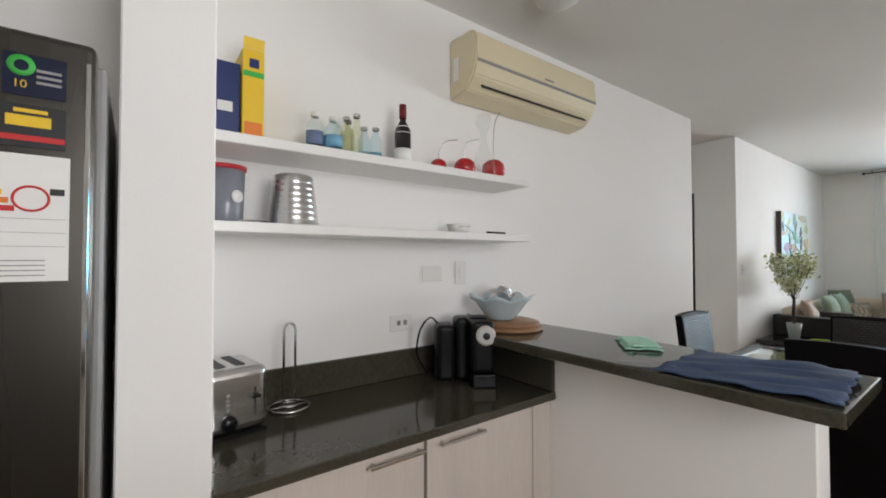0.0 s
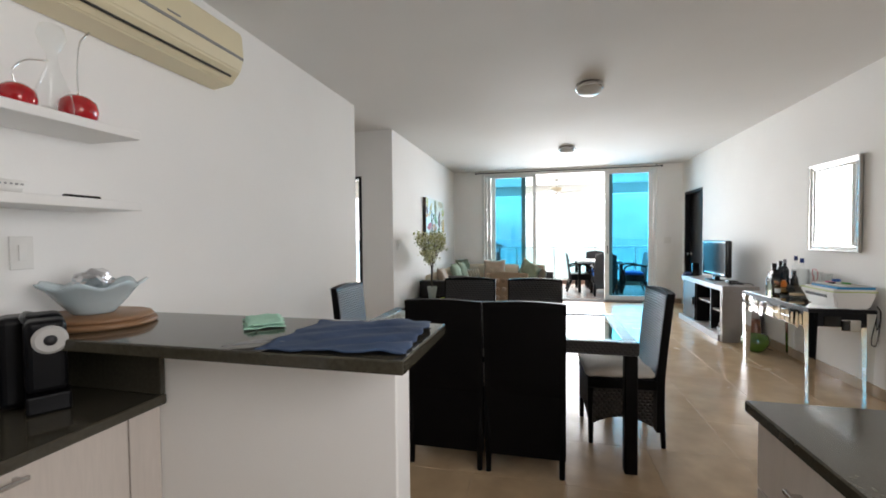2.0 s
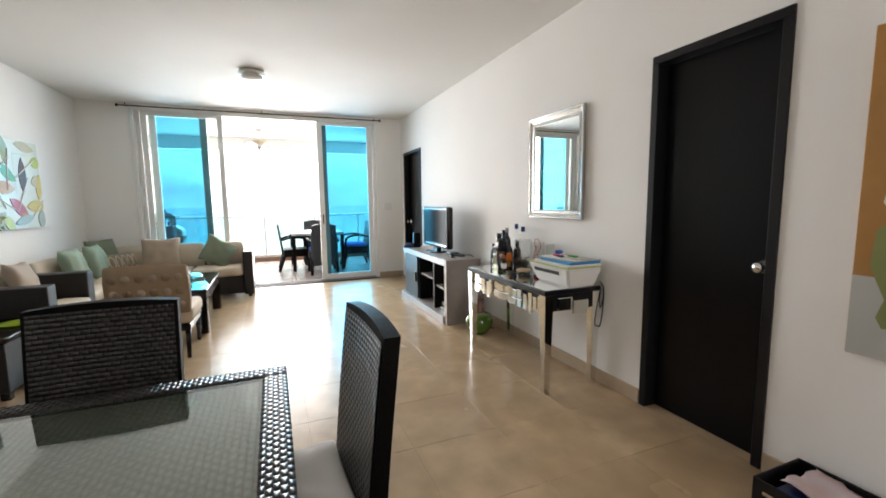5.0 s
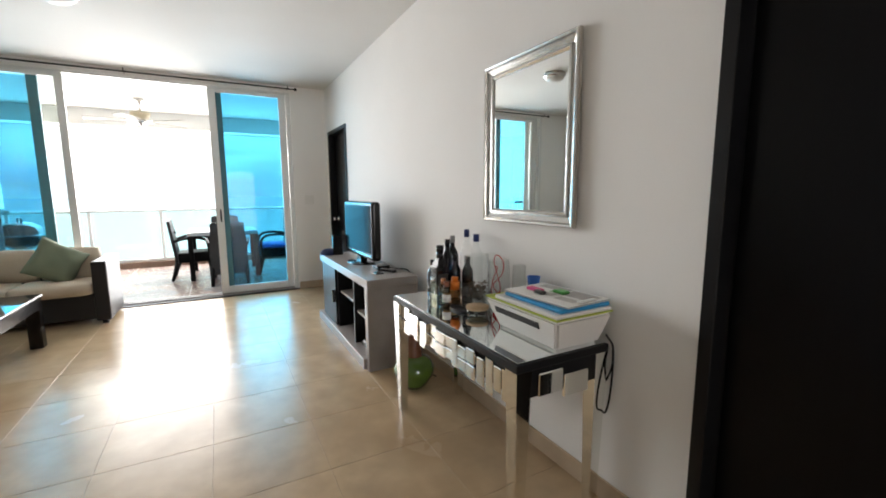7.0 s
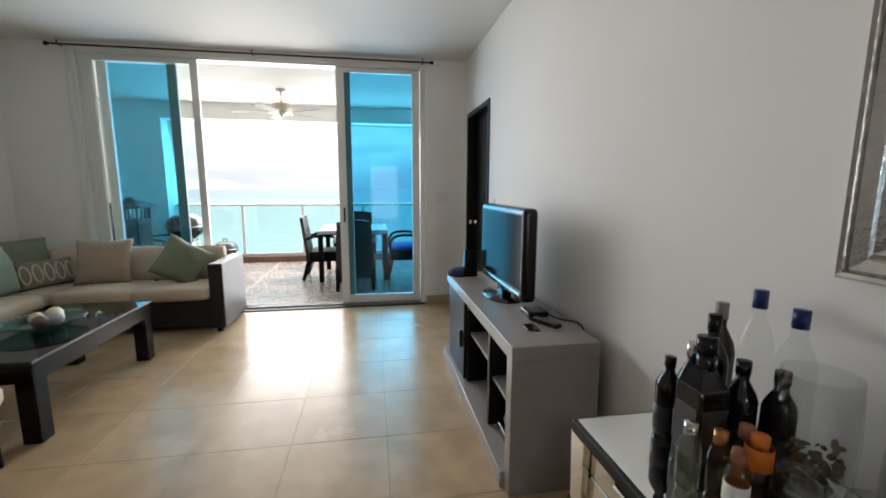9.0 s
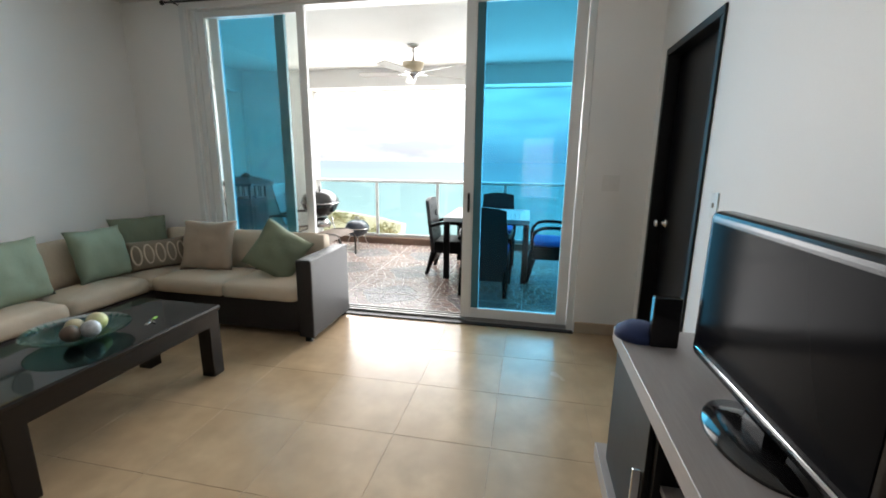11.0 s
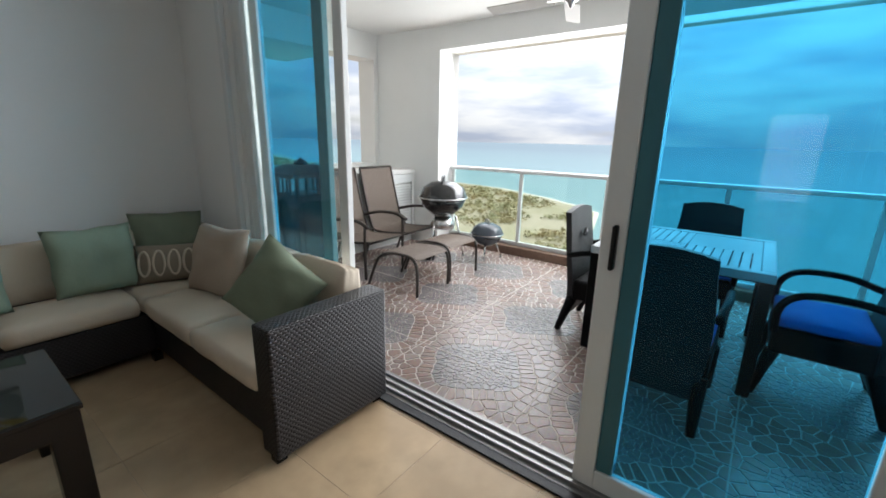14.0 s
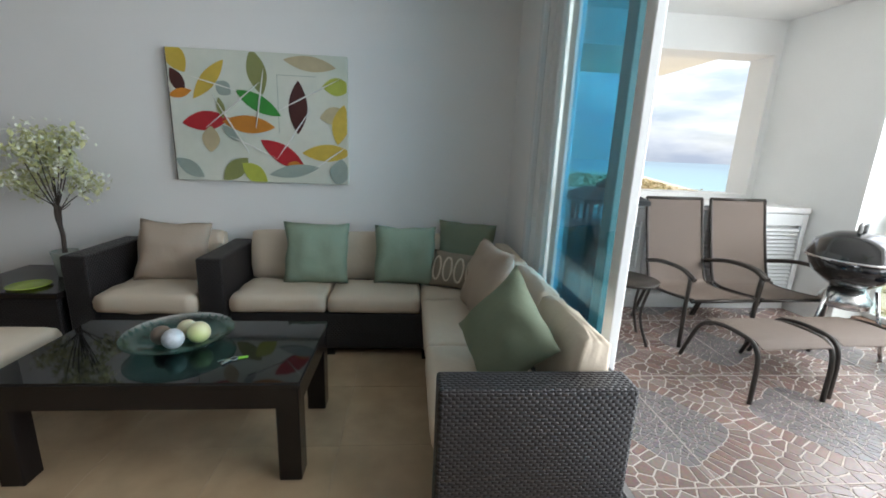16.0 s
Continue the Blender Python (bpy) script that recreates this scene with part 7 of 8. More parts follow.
def kettle_grill(m, r, leg_top, base, mat, label, kettle_z):
    g = thing("kettle_grill", label, "grill", "kettle grills", m)
    part("bowl", lathe(B(), [(0, kettle_z - r * 0.78), (r * 0.45, kettle_z - r * 0.72), (r * 0.82, kettle_z - r * 0.42), (r, kettle_z), (0, kettle_z)], n=30), mat, g)
    lid = part("lid", lathe(B(), [(r * 1.03, kettle_z + 0.002), (r * 1.0, kettle_z + 0.02), (r * 0.86, kettle_z + r * 0.40), (r * 0.5, kettle_z + r * 0.62), (0, kettle_z + r * 0.70)], n=30), mat, g)
    part("lid_handle", tube(B(), arc([(-r * 0.28, 0, kettle_z + r * 0.66), (-r * 0.26, 0, kettle_z + r * 0.86), (r * 0.26, 0, kettle_z + r * 0.86), (r * 0.28, 0, kettle_z + r * 0.66)], 4), r * 0.05, 7), GREYPLASTIC, lid)
    part("rim_ring", tube(B(), [(r * 1.03 * math.cos(a), r * 1.03 * math.sin(a), kettle_z) for a in np.linspace(0, 6.283, 31)[:-1]], r * 0.03, 6, True), STEEL, g)
    for s in (-1, 1):
        part("side_handle", tube(B(), arc([(s * r, -0.08, kettle_z - 0.02), (s * (r + 0.07), -0.06, kettle_z - 0.01), (s * (r + 0.07), 0.06, kettle_z - 0.01), (s * r, 0.08, kettle_z - 0.02)], 4), 0.011, 6), BLACKPLASTIC, g)
    for a in (0.6, 2.7, 4.8):
        part("leg", rod(B(), (r * 0.55 * math.cos(a), r * 0.55 * math.sin(a), leg_top), (base * math.cos(a), base * math.sin(a), 0), r * 0.045), STEEL, g)
    if r > 0.25:
        part("ash_catcher", lathe(B(), [(0, kettle_z - r * 1.3), (r * 0.5, kettle_z - r * 1.3), (r * 0.55, kettle_z - r * 1.1), (r * 0.35, kettle_z - r * 0.80), (0, kettle_z - r * 0.80)], n=20), STEEL, g)
        for a in (0.6, 2.7):
            part("wheel", turned(lathe(B(), [(0, -0.015), (0.07, -0.015), (0.075, 0), (0.07, 0.015), (0, 0.015)], n=18), pose((base + 0.02) * math.cos(a), (base + 0.02) * math.sin(a), 0.075, 90, 0, math.degrees(a))), BLACKPLASTIC, g)
    return g
kettle_grill(pose(11.62, 1.25, 0, 0, 0, 30), 0.285, 0.50, 0.27, ENAMEL, "large black enamel kettle grill on three legs", 0.72)
kettle_grill(pose(11.86, 0.76, 0, 0, 0, 50), 0.19, 0.24, 0.20, GREYENAMEL, "small grey-blue tabletop kettle grill on the floor", 0.31)

# square lantern cabinet beside the doors
ln = thing("outdoor_heater", "tall dark square lantern-like cabinet with a flared cap", "lantern", m=pose(9.485, 0.91, 0) @ Matrix.Diagonal((0.9, 0.9, 1.01, 1)))
IRON = material("dark_iron_paint", (0.02, 0.022, 0.025), 0.45, grain=0.1, stain=0.1, bump=0.05)
part("body", box(B(), -0.15, 0.15, -0.15, 0.15, 0.05, 0.98, 0.006), IRON, ln)
part("base", box(B(), -0.18, 0.18, -0.18, 0.18, 0, 0.05, 0.006), IRON, ln)
for s in (-1, 1):
    for k in (-0.09, 0.09):
        part("panel_strip", box(B(), s * 0.1502 - 0.004, s * 0.1502 + 0.004, k - 0.012, k + 0.012, 0.10, 0.93, 0.002), IRON, ln)
        part("panel_strip", box(B(), k - 0.012, k + 0.012, s * 0.1502 - 0.004, s * 0.1502 + 0.004, 0.10, 0.93, 0.002), IRON, ln)
    for i in range(3):
        part("window_pane", box(B(), -0.118 + 0.09 * i, -0.062 + 0.09 * i, s * 0.132 - 0.001, s * 0.132 + 0.001, 1.0, 1.08), CLEARGLASS, ln)
for x in (-0.137, 0.137):
    for y in (-0.137, 0.137):
        part("corner_post", box(B(), x - 0.012, x + 0.012, y - 0.012, y + 0.012, 0.98, 1.10), IRON, ln)
for s in (-1, 1):
    for k in (-0.05, 0.05):
        part("bar", box(B(), k - 0.008, k + 0.008, s * 0.14 - 0.006, s * 0.14 + 0.006, 0.98, 1.10), IRON, ln)
        part("bar", box(B(), s * 0.14 - 0.006, s * 0.14 + 0.006, k - 0.008, k + 0.008, 0.98, 1.10), IRON, ln)
cp = B()
lo = [cp.verts.new((a * 0.21, b_ * 0.21, 1.10)) for a, b_ in ((-1, -1), (1, -1), (1, 1), (-1, 1))]
md = [cp.verts.new((a * 0.21, b_ * 0.21, 1.125)) for a, b_ in ((-1, -1), (1, -1), (1, 1), (-1, 1))]
hi = [cp.verts.new((a * 0.09, b_ * 0.09, 1.18)) for a, b_ in ((-1, -1), (1, -1), (1, 1), (-1, 1))]
cp.faces.new(lo[::-1]), cp.faces.new(hi)
for a, b_ in ((lo, md), (md, hi)):
    for i in range(4):
        cp.faces.new((a[i], a[(i + 1) % 4], b_[(i + 1) % 4], b_[i]))
part("cap", cp, IRON, ln)
part("finial", lathe(B(), [(0, 1.18), (0.05, 1.18), (0.05, 1.205), (0.02, 1.215), (0, 1.235)], n=14), IRON, ln)

# outdoor dining set
def patio_armchair(m, cloth, ornament):
    c = thing("patio_armchair", "black woven patio armchair with a %s seat" % ("blue cushion" if cloth else "woven"), "chair", "patio dining chairs", m)
    w = 0.25
    bm = B()
    grid = {}
    rows_, cols = 8, 6
    for s in (0, 1):
        for i in range(rows_ + 1):
            t_ = i / rows_
            z = 0.16 + 0.74 * t_
            half = w * (0.86 + 0.10 * math.sin(math.pi * min(1, t_ * 1.1)))
            for j in range(cols + 1):
                y = -half + 2 * half * j / cols
                crest = 0.03 * (1 - (2 * j / cols - 1) ** 2) * (i == rows_)
                grid[(i, j, s)] = bm.verts.new((-0.10 * max(0, t_ - 0.3) - (0.02 if s == 0 else -0.02), y, z + crest))
    for i in range(rows_):
        for j in range(cols):
            bm.faces.new([grid[(i + a, j + b_, 1)] for a, b_ in ((0, 0), (1, 0), (1, 1), (0, 1))])
            bm.faces.new([grid[(i + a, j + b_, 0)] for a, b_ in ((0, 0), (0, 1), (1, 1), (1, 0))])
        for j in (0, cols):
            bm.faces.new((grid[(i, j, 0)], grid[(i + 1, j, 0)], grid[(i + 1, j, 1)], grid[(i, j, 1)]))
    for j in range(cols):
        for i in (0, rows_):
            bm.faces.new((grid[(i, j, 0)], grid[(i, j + 1, 0)], grid[(i, j + 1, 1)], grid[(i, j, 1)]))
    # lighter wicker than the seat: the backrest's sheen is put into the colour
    part("backrest", bm, SOFAWICKER, c)
    part("seat", box(B(), 0.025, 0.46, -w, w, 0.27, 0.42, 0.02, 2), WICKER, c)
    if cloth:
        part("seat_cushion", pad(B(), 0.03, 0.46, -w + 0.01, w - 0.01, 0.4205, 0.485, 0.015, seed=55), BLUESEAT, c, "bright blue seat cushion")
    for s in (-1, 1):
        part("armrest", tube(B(), arc([(-0.02, s * w, 0.60), (0.15, s * (w + 0.02), 0.645), (0.36, s * (w + 0.02), 0.635), (0.45, s * (w + 0.01), 0.55), (0.455, s * w, 0.40)], 5), 0.020, 8), WICKER, c)
        part("front_leg", rod(B(), (0.44, s * (w - 0.02), 0.28), (0.50, s * (w - 0.01), 0.0), 0.04, 0.022, 8), WICKER, c)
        part("rear_leg", rod(B(), (0.02, s * (w - 0.03), 0.28), (-0.07, s * (w - 0.02), 0.0), 0.04, 0.022, 8), WICKER, c)
    if ornament:
        for a in range(7):
            lf = lathe(B(), [(0, 0), (0.012, 0.02), (0.0, 0.07)], n=6)
            part("carved_leaf", turned(lf, pose(-0.048, 0, 0.70, 0, -5, 0) @ pose(0.045, 0, 0.0, -60 + 20 * a, 0, 0)), INKBLACK, c)
    return c
patio_armchair(pose(10.80, -0.76, 0, 0, 0, -90), False, True)
patio_armchair(pose(9.90, -1.46, 0), True, False)
patio_armchair(pose(11.72, -1.46, 0, 0, 0, 180), True, False)
patio_armchair(pose(10.75, -2.40, 0, 0, 0, 90), True, False)

pt_ = thing("patio_table", "square dark patio table with a slatted grey top", "table")
HX0, HX1, HY0, HY1, HZ = 10.40, 11.43, -1.905, -0.93, 0.735
SLATGREY = material("weathered_grey_slats", (0.42, 0.45, 0.46), 0.5, grain=0.1, grain_size=30, stain=0.1, bump=0.1, stretch=(1, 6, 6))
for a in ((HX0, HX0 + 0.07, HY0, HY1), (HX1 - 0.07, HX1, HY0, HY1), (HX0 + 0.0702, HX1 - 0.0702, HY0, HY0 + 0.07), (HX0 + 0.0702, HX1 - 0.0702, HY1 - 0.07, HY1)):
    part("border", box(B(), *a, HZ - 0.05, HZ, 0.004), SLATGREY, pt_)
cx_, cy_ = (HX0 + HX1) / 2, (HY0 + HY1) / 2
for i in range(2):
    for j in range(2):
        x0, x1 = (HX0 + 0.072, cx_ - 0.002) if i == 0 else (cx_ + 0.002, HX1 - 0.072)
        y0, y1 = (HY0 + 0.072, cy_ - 0.002) if j == 0 else (cy_ + 0.002, HY1 - 0.072)
        for k in range(8):
            if (i + j) % 2:
                a, b_ = x0 + (x1 - x0) * k / 8, x0 + (x1 - x0) * (k + 1) / 8 - 0.007
                part("slat", box(B(), a, b_, y0, y1, HZ - 0.03, HZ - 0.004, 0.002), SLATGREY, pt_)
            else:
                a, b_ = y0 + (y1 - y0) * k / 8, y0 + (y1 - y0) * (k + 1) / 8 - 0.007
                part("slat", box(B(), x0, x1, a, b_, HZ - 0.03, HZ - 0.004, 0.002), SLATGREY, pt_)
part("under_tray", box(B(), HX0 + 0.06, HX1 - 0.06, HY0 + 0.06, HY1 - 0.06, HZ - 0.07, HZ - 0.051), WICKER, pt_)
for x in (HX0 + 0.035, HX1 - 0.035):
    for y in (HY0 + 0.035, HY1 - 0.035):
        part("leg", box(B(), x - 0.033, x + 0.033, y - 0.033, y + 0.033, 0, HZ - 0.0505, 0.005), WICKER, pt_)

# small metal side table at the loungers
sd = thing("patio_side_table", "small bronze metal patio side table", "side table", m=pose(10.02, 1.42, 0))
part("top", lathe(B(), [(0, 0.46), (0.20, 0.46), (0.21, 0.475), (0.20, 0.485), (0, 0.485)], n=24), BRONZE, sd)
for a in (0.5, 2.1, 3.7, 5.3):
    part("leg", tube(B(), arc([(0.16 * math.cos(a), 0.16 * math.sin(a), 0.46), (0.12 * math.cos(a), 0.12 * math.sin(a), 0.22), (0.20 * math.cos(a), 0.20 * math.sin(a), 0.0)], 4), 0.011, 6), BRONZE, sd)

# ---- ground, beach and sea, far below ----
SEA = -32.0
sea_mat = bpy.data.materials.new("turquoise_sea")
sea_mat.use_nodes = True
n, l = sea_mat.node_tree.nodes, sea_mat.node_tree.links
b = n["Principled BSDF"]
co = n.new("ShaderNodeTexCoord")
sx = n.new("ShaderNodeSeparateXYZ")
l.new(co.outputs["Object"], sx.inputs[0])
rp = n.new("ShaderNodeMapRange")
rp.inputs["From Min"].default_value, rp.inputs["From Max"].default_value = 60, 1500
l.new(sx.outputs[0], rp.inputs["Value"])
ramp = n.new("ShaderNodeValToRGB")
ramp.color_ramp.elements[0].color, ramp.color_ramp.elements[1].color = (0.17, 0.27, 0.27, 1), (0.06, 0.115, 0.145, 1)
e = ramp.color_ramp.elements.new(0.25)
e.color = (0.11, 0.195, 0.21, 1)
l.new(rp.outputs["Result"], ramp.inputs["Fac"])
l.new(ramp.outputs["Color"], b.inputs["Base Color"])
b.inputs["Roughness"].default_value = 0.45
wv = n.new("ShaderNodeTexNoise")
wv.inputs["Scale"].default_value, wv.inputs["Detail"].default_value = 0.12, 6
l.new(co.outputs["Object"], wv.inputs["Vector"])
bp = n.new("ShaderNodeBump")
bp.inputs["Strength"].default_value, bp.inputs["Distance"].default_value = 0.35, 0.6
l.new(wv.outputs["Fac"], bp.inputs["Height"])
l.new(bp.outputs["Normal"], b.inputs["Normal"])
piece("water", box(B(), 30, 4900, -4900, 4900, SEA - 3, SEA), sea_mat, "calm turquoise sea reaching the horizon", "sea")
land_mat = material("sandy_scrub_ground", (0.37, 0.285, 0.19), 0.95, grain=0.22, grain_size=9, stain=0.22, bump=0.2, bump_size=12, stretch=(0.03, 0.03, 0.03), tint=(0.29, 0.235, 0.125))
SHORE = [(60, -400), (56, -20), (92, 24), (150, 43), (212, 60), (240, 92), (268, 144), (300, 300), (340, 472), (520, 950)]
g = B()
fine = []
for (xa, ya), (xb, yb) in zip(SHORE, SHORE[1:]):
    for k in range(8):
        t = k / 8
        y = ya + (yb - ya) * t
        fine.append((xa + (xb - xa) * t + 3 * noise.noise(Vector((y * 0.06, 3, 0))), y))
rings = [[g.verts.new((x, y, SEA + 0.15)) for x, y in fine], [g.verts.new((x - 9, y, SEA + 1.2)) for x, y in fine],
         [g.verts.new((x * 0.5 - 20, y, SEA + 2.0)) for x, y in fine], [g.verts.new((-600, y, SEA + 2.0)) for x, y in fine]]
for a, b2 in zip(rings, rings[1:]):
    for i in range(len(fine) - 1):
        g.faces.new((a[i], b2[i], b2[i + 1], a[i + 1]))
piece("ground", g, land_mat, "sandy coastal ground with scrub far below", "ground")
g = B()
for (xa, ya), (xb, yb) in zip(fine, fine[1:]):
    q = [g.verts.new(p) for p in ((xa - 6.5, ya, SEA + 0.96), (xa + 0.5, ya, SEA + 0.16), (xb + 0.5, yb, SEA + 0.16), (xb - 6.5, yb, SEA + 0.96))]
    g.faces.new(q)
piece("beach", g, material("pale_beach_sand", (0.66, 0.58, 0.46), 0.9, grain=0.08, grain_size=0.6, stain=0.08, bump=0.1), "narrow strip of pale sand along the sea", "beach")

# low scrub: clumps of leaf facets over the dunes
rnd = random.Random(7)
v, f = [], []
for k in range(4600):
    y = rnd.uniform(30, 330) if k < 3800 else rnd.uniform(330, 700)
    line = np.interp(y, [q[1] for q in SHORE], [q[0] for q in SHORE])
    x = line * (0.42 + 0.50 * rnd.random() ** 0.8)
    if noise.noise(Vector((x * 0.035, y * 0.035, 1.0))) < -0.2 or x > line - 16:
        continue
    size = rnd.uniform(0.8, 2.6) * (1 if k < 3800 else 2.2)
    for m in range(16):
        a, e = rnd.uniform(0, 6.28), rnd.random()
        c = Vector((x + size * math.cos(a) * e, y + size * math.sin(a) * e, SEA + 1.6 + size * 0.75 * (1 - e * e) * rnd.uniform(0.5, 1)))
        i0 = len(v)
        for j in range(3):
            v.append(c + Vector((rnd.uniform(-1, 1), rnd.uniform(-1, 1), rnd.uniform(-0.6, 0.8))) * size * 0.42)
        f.append((i0, i0 + 1, i0 + 2))
me = bpy.data.meshes.new("coastal_scrub")
me.from_pydata(v, [], f)
me.materials.append(material("olive_scrub_leaves", (0.27, 0.235, 0.105), 0.9, grain=0.3, grain_size=8, stain=0.25, bump=0, stretch=(0.04, 0.04, 0.04), tint=(0.40, 0.265, 0.13)))
tagged(new("coastal_scrub", me), "olive green scrub on the coastal dunes", "bushes", kind="stuff")

# ---- floor tiles of the flat ----
bm = B()
box(bm, 0.001, 0.499, 0.001, 0.499, -0.011, 0.0, 0.001)
tile_mesh = mesh_of("tile", bm, TILE)
def lay(x0, x1, y0, y1):
    i0, i1 = math.floor((x0 - 0.05) / 0.5), math.ceil((x1 - 0.05) / 0.5)
    j0, j1 = math.floor((y0 + 0.255) / 0.5), math.ceil((y1 + 0.255) / 0.5)
    for i in range(i0, i1):
        for j in range(j0, j1):
            ax, ay = 0.05 + 0.5 * i, -0.255 + 0.5 * j
            bx0, bx1, by0, by1 = max(ax, x0), min(ax + 0.5, x1), max(ay, y0), min(ay + 0.5, y1)
            if bx1 - bx0 < 0.02 or by1 - by0 < 0.02:
                continue
            if bx1 - bx0 > 0.499 and by1 - by0 > 0.499:
                ob = new("tile", tile_mesh)
                ob.location = (ax, ay, 0)
            else:
                c = box(B(), 0.0015, bx1 - bx0 - 0.0015, 0.0015, by1 - by0 - 0.0015, -0.011, 0.0, 0.0015)
                ob = new("tile", mesh_of("tile", c, TILE))
                ob.location = (bx0, by0, 0)
            ob.parent = floor
lay(0.05, SLIDE + 0.005, RIGHT - 0.10, KIT)
far_ = B()
for i in range(-5, 0):
    for j in range(-5, 4):
        box(far_, 0.05 + 0.5 * i + 0.0015, 0.55 + 0.5 * i - 0.0015, -0.255 + 0.5 * j + 0.0015, 0.245 + 0.5 * j - 0.0015, -0.011, 0.0)
for i in range(8, 18):
    for j in range(5, 11):
        box(far_, 0.05 + 0.5 * i + 0.0015, min(0.55 + 0.5 * i - 0.0015, SLIDE), max(KIT + 0.002, -0.755 + 0.5 * j + 0.0015), -0.255 + 0.5 * j - 0.0015, -0.011, 0.0)
tagged(part("floor_tiles_beyond", far_, TILE, floor), kind="stuff")

# ---- crazy paving of the balcony ----
def half_plane(poly, p, q, inset):
    """The part of poly nearer to p than to q, drawn back from the border."""
    n_ = (q[0] - p[0], q[1] - p[1])
    d_ = math.hypot(*n_)
    n_ = (n_[0] / d_, n_[1] / d_)
    lim = n_[0] * (p[0] + q[0]) / 2 + n_[1] * (p[1] + q[1]) / 2 - inset
    out = []
    for a, b_ in zip(poly, poly[1:] + poly[:1]):
        da, db = n_[0] * a[0] + n_[1] * a[1] - lim, n_[0] * b_[0] + n_[1] * b_[1] - lim
        if da <= 0:
            out.append(a)
        if (da < 0) != (db < 0) and da != db:
            t_ = da / (da - db)
            out.append((a[0] + (b_[0] - a[0]) * t_, a[1] + (b_[1] - a[1]) * t_))
    return out

def paving_material(name, a, b_, c, island):
    m = bpy.data.materials.new(name)
    m.use_nodes = True
    n_, l_ = m.node_tree.nodes, m.node_tree.links
    p = n_["Principled BSDF"]
    r_ = n_.new("ShaderNodeValToRGB")
    r_.color_ramp.elements[0].color, r_.color_ramp.elements[1].color = rgb(a), rgb(c)
    e_ = r_.color_ramp.elements.new(0.5)
    e_.color = rgb(b_)
    src = n_.new("ShaderNodeNewGeometry").outputs["Random Per Island"] if island else n_.new("ShaderNodeObjectInfo").outputs["Random"]
    l_.new(src, r_.inputs["Fac"])
    tx, mx = n_.new("ShaderNodeTexNoise"), n_.new("ShaderNodeMix")
    co2 = n_.new("ShaderNodeTexCoord")
    l_.new(co2.outputs["Object"], tx.inputs["Vector"])
    tx.inputs["Scale"].default_value = 60
    mx.data_type, mx.blend_type = "RGBA", "MULTIPLY"
    mx.inputs["Factor"].default_value = 0.5
    l_.new(r_.outputs["Color"], mx.inputs["A"])
    l_.new(tx.outputs["Color"], mx.inputs["B"])
    l_.new(mx.outputs["Result"], p.inputs["Base Color"])
    p.inputs["Roughness"].default_value = 0.26
    bp_ = n_.new("ShaderNodeBump")
    bp_.inputs["Strength"].default_value, bp_.inputs["Distance"].default_value = 0.3, 0.004
    l_.new(tx.outputs["Fac"], bp_.inputs["Height"])
    l_.new(bp_.outputs["Normal"], p.inputs["Normal"])
    return m
SHADES = ((0.43, 0.285, 0.24), (0.31, 0.215, 0.19), (0.47, 0.37, 0.33))
GREYS = ((0.35, 0.30, 0.29), (0.28, 0.25, 0.25), (0.40, 0.35, 0.34))
STONE_ONE, STONE_ALL, PEBBLE_ALL = paving_material("brown_paving_stone", *SHADES, False), paving_material("brown_paving_stones", *SHADES, True), paving_material("grey_pebbles", *GREYS, True)
rs = random.Random(21)
X_0, X_1, Y_0, Y_1 = SLIDE + 0.19, 12.21, -2.97, 2.64
PITCH = 0.905
CIRCLES = [(9.72 + PITCH * i, -0.51 + PITCH * j) for i in range(3) for j in range(-3, 4)]
def lobed(px, py):
    """How far a spot lies outside the edge of the nearest four-lobed pebble patch."""
    best = 9.0
    for cx, cy in CIRCLES:
        d_ = math.hypot(px - cx, py - cy)
        if d_ < 1.0:
            best = min(best, d_ - 0.265 - 0.032 * math.cos(4 * math.atan2(py - cy, px - cx) + 0.9))
    return best
seeds = []
for cx, cy in CIRCLES:
    cnt = 44
    for k in range(cnt):
        a = 2 * math.pi * k / cnt + rs.uniform(-0.025, 0.025)
        rad = 0.265 + 0.032 * math.cos(4 * a + 0.9) + 0.068 + rs.uniform(-0.004, 0.004)
        seeds.append((cx + rad * math.cos(a), cy + rad * math.sin(a)))
    mine = []
    for k in range(1100):
        px, py = cx + rs.uniform(-0.31, 0.31), cy + rs.uniform(-0.31, 0.31)
        if lobed(px, py) < -0.004 and all((px - q[0]) ** 2 + (py - q[1]) ** 2 > 0.00045 for q in mine):
            mine.append((px, py))
    seeds += mine
tries = 0
hashed = {}
for q in seeds:
    hashed.setdefault((int(q[0] / 0.12), int(q[1] / 0.12)), []).append(q)
def around(px, py, k=1):
    i, j = int(px / 0.12), int(py / 0.12)
    return [q for a in range(-k, k + 1) for b_ in range(-k, k + 1) for q in hashed.get((i + a, j + b_), ())]
while tries < 26000:
    tries += 1
    px, py = rs.uniform(X_0, X_1), rs.uniform(Y_0, Y_1)
    if lobed(px, py) < 0.165:
        continue
    if all((px - q[0]) ** 2 + (py - q[1]) ** 2 > 0.0027 for q in around(px, py)):
        seeds.append((px, py))
        hashed.setdefault((int(px / 0.12), int(py / 0.12)), []).append((px, py))
singles, joined_v, joined_f, pebble_v, pebble_f = [], [], [], [], []
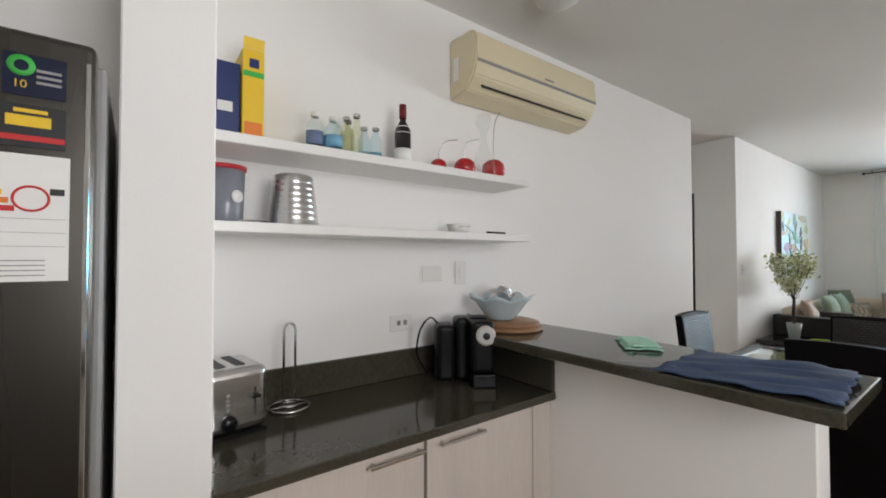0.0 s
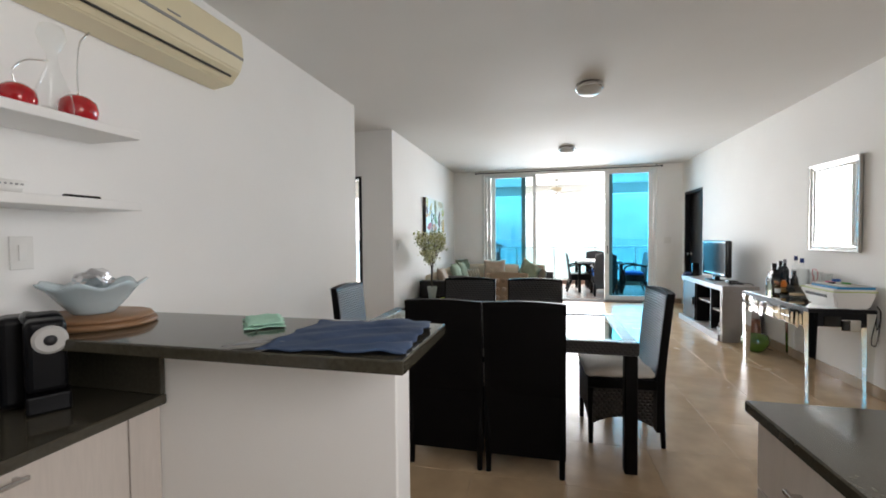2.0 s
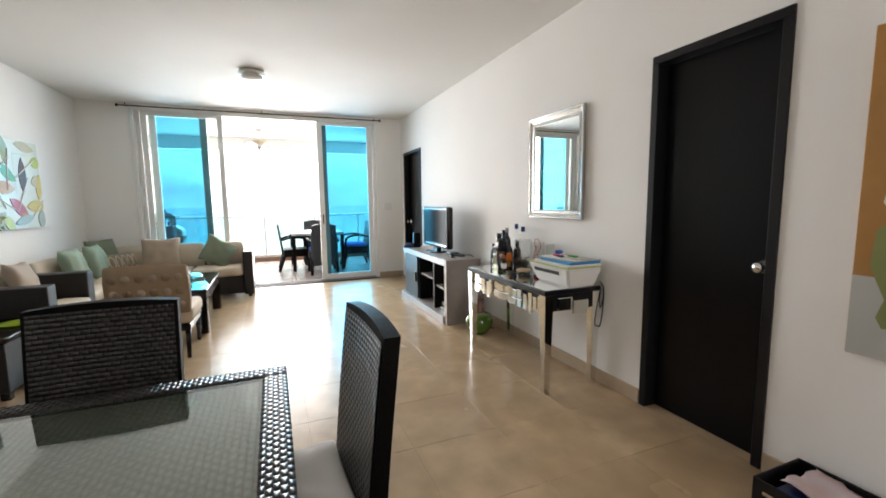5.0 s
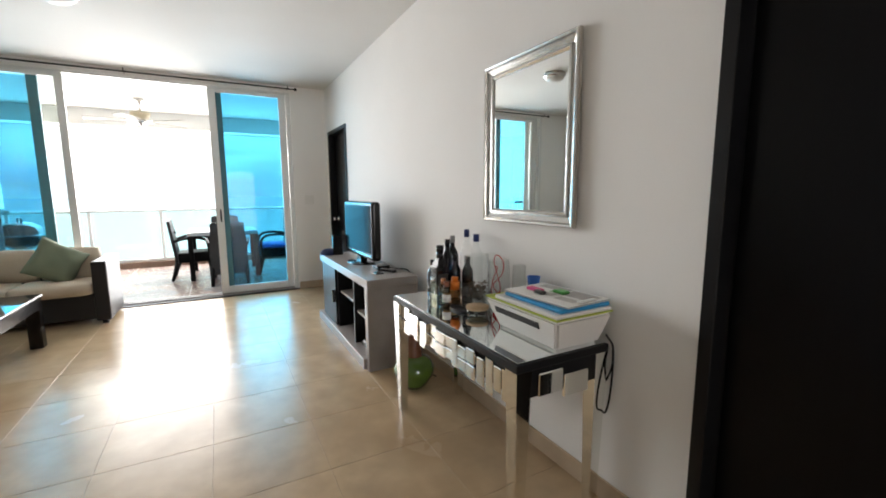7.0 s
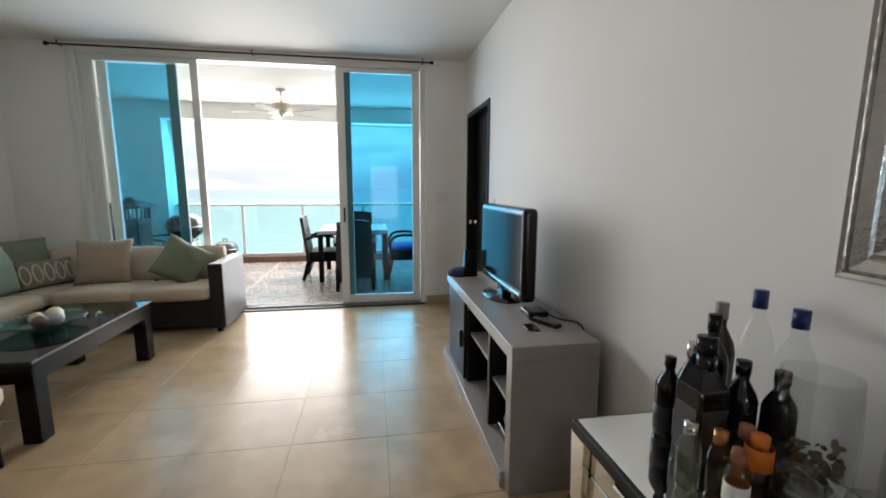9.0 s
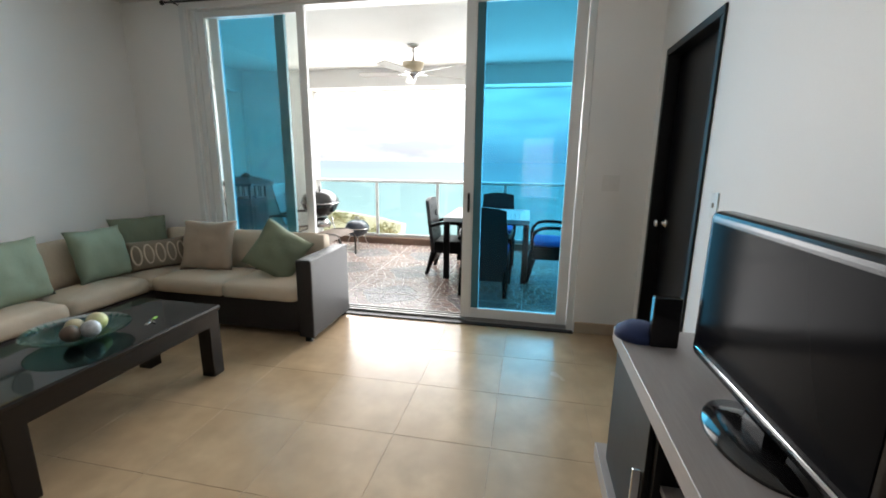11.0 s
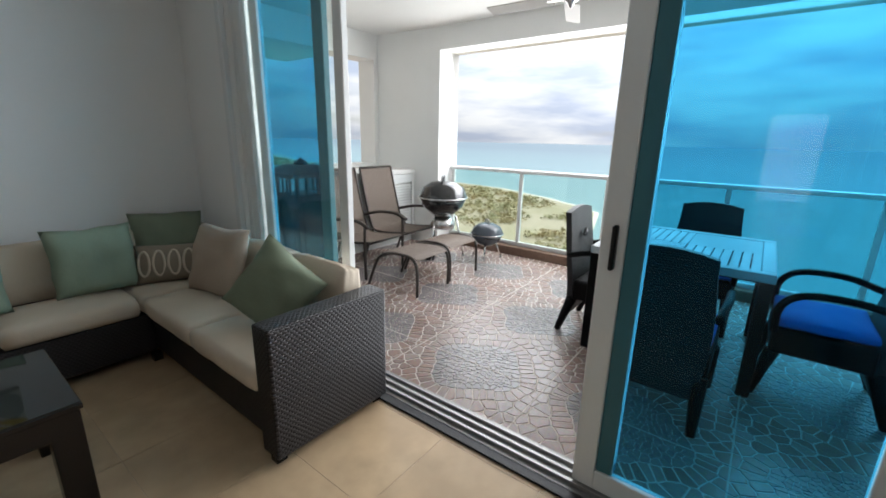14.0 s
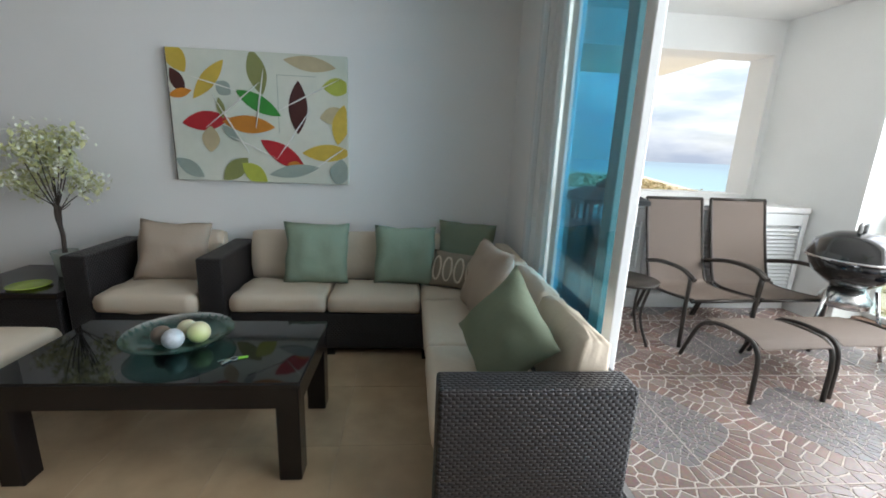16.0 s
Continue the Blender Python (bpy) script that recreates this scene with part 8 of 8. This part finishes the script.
def slab(poly, top):
    c = (sum(p[0] for p in poly) / len(poly), sum(p[1] for p in poly) / len(poly))
    k = len(poly)
    v = [(x, y, -0.013) for x, y in poly] + [(x, y, top - 0.002) for x, y in poly] + [(c[0] + (x - c[0]) * 0.93, c[1] + (y - c[1]) * 0.93, top) for x, y in poly]
    f = [tuple(range(2 * k, 3 * k))]
    for i in range(k):
        j = (i + 1) % k
        f += [(i, j, k + j, k + i), (k + i, k + j, 2 * k + j, 2 * k + i)]
    return v, f
for s_ in seeds:
    if not (X_0 < s_[0] < X_1 and Y_0 < s_[1] < Y_1):
        continue
    poly = [(max(X_0, s_[0] - 0.11), max(Y_0, s_[1] - 0.11)), (min(X_1, s_[0] + 0.11), max(Y_0, s_[1] - 0.11)), (min(X_1, s_[0] + 0.11), min(Y_1, s_[1] + 0.11)), (max(X_0, s_[0] - 0.11), min(Y_1, s_[1] + 0.11))]
    inside = lobed(*s_) < 0.02
    for q in around(*s_, 1):
        if q != s_:
            poly = half_plane(poly, s_, q, 0.0016 if inside else 0.0040)
            if len(poly) < 3:
                break
    if len(poly) < 3:
        continue
    v, f = slab(poly, rs.uniform(-0.0014, 0.0))
    if inside:
        pebble_f += [tuple(i + len(pebble_v) for i in q) for q in f]
        pebble_v += v
    elif s_[0] < 10.75 and -1.1 < s_[1] < 0.75 and len(singles) < 300:
        singles.append((v, f))
    else:
        joined_f += [tuple(i + len(joined_v) for i in q) for q in f]
        joined_v += v
paved = bpy.data.objects["balcony_floor"]
def from_lists(name, v, f, mat):
    me = bpy.data.meshes.new(name)
    me.from_pydata(v, [], f)
    me.materials.append(mat)
    ob = new(name, me)
    ob.parent = paved
    return ob
for v, f in singles:
    from_lists("stone", v, f, STONE_ONE)
tagged(from_lists("paving_stones", joined_v, joined_f, STONE_ALL), kind="stuff")
tagged(from_lists("paving_pebbles", pebble_v, pebble_f, PEBBLE_ALL), kind="stuff")
# straight movement joints cut through the paving
STRIP = material("pale_joint_mortar", (0.60, 0.51, 0.45), 0.6, grain=0.15, grain_size=80, stain=0.15, bump=0.1)
for k in range(-3, 4):
    yy = -0.055 + PITCH * k
    if Y_0 < yy < Y_1:
        part("joint_strip", box(B(), X_0, X_1, yy - 0.004, yy + 0.004, -0.003, 0.0012), STRIP, paved)
for k in range(3):
    part("joint_strip", box(B(), 9.728 + PITCH * k - 0.003, 9.728 + PITCH * k + 0.003, Y_0, Y_1, -0.003, 0.0010), STRIP, paved)
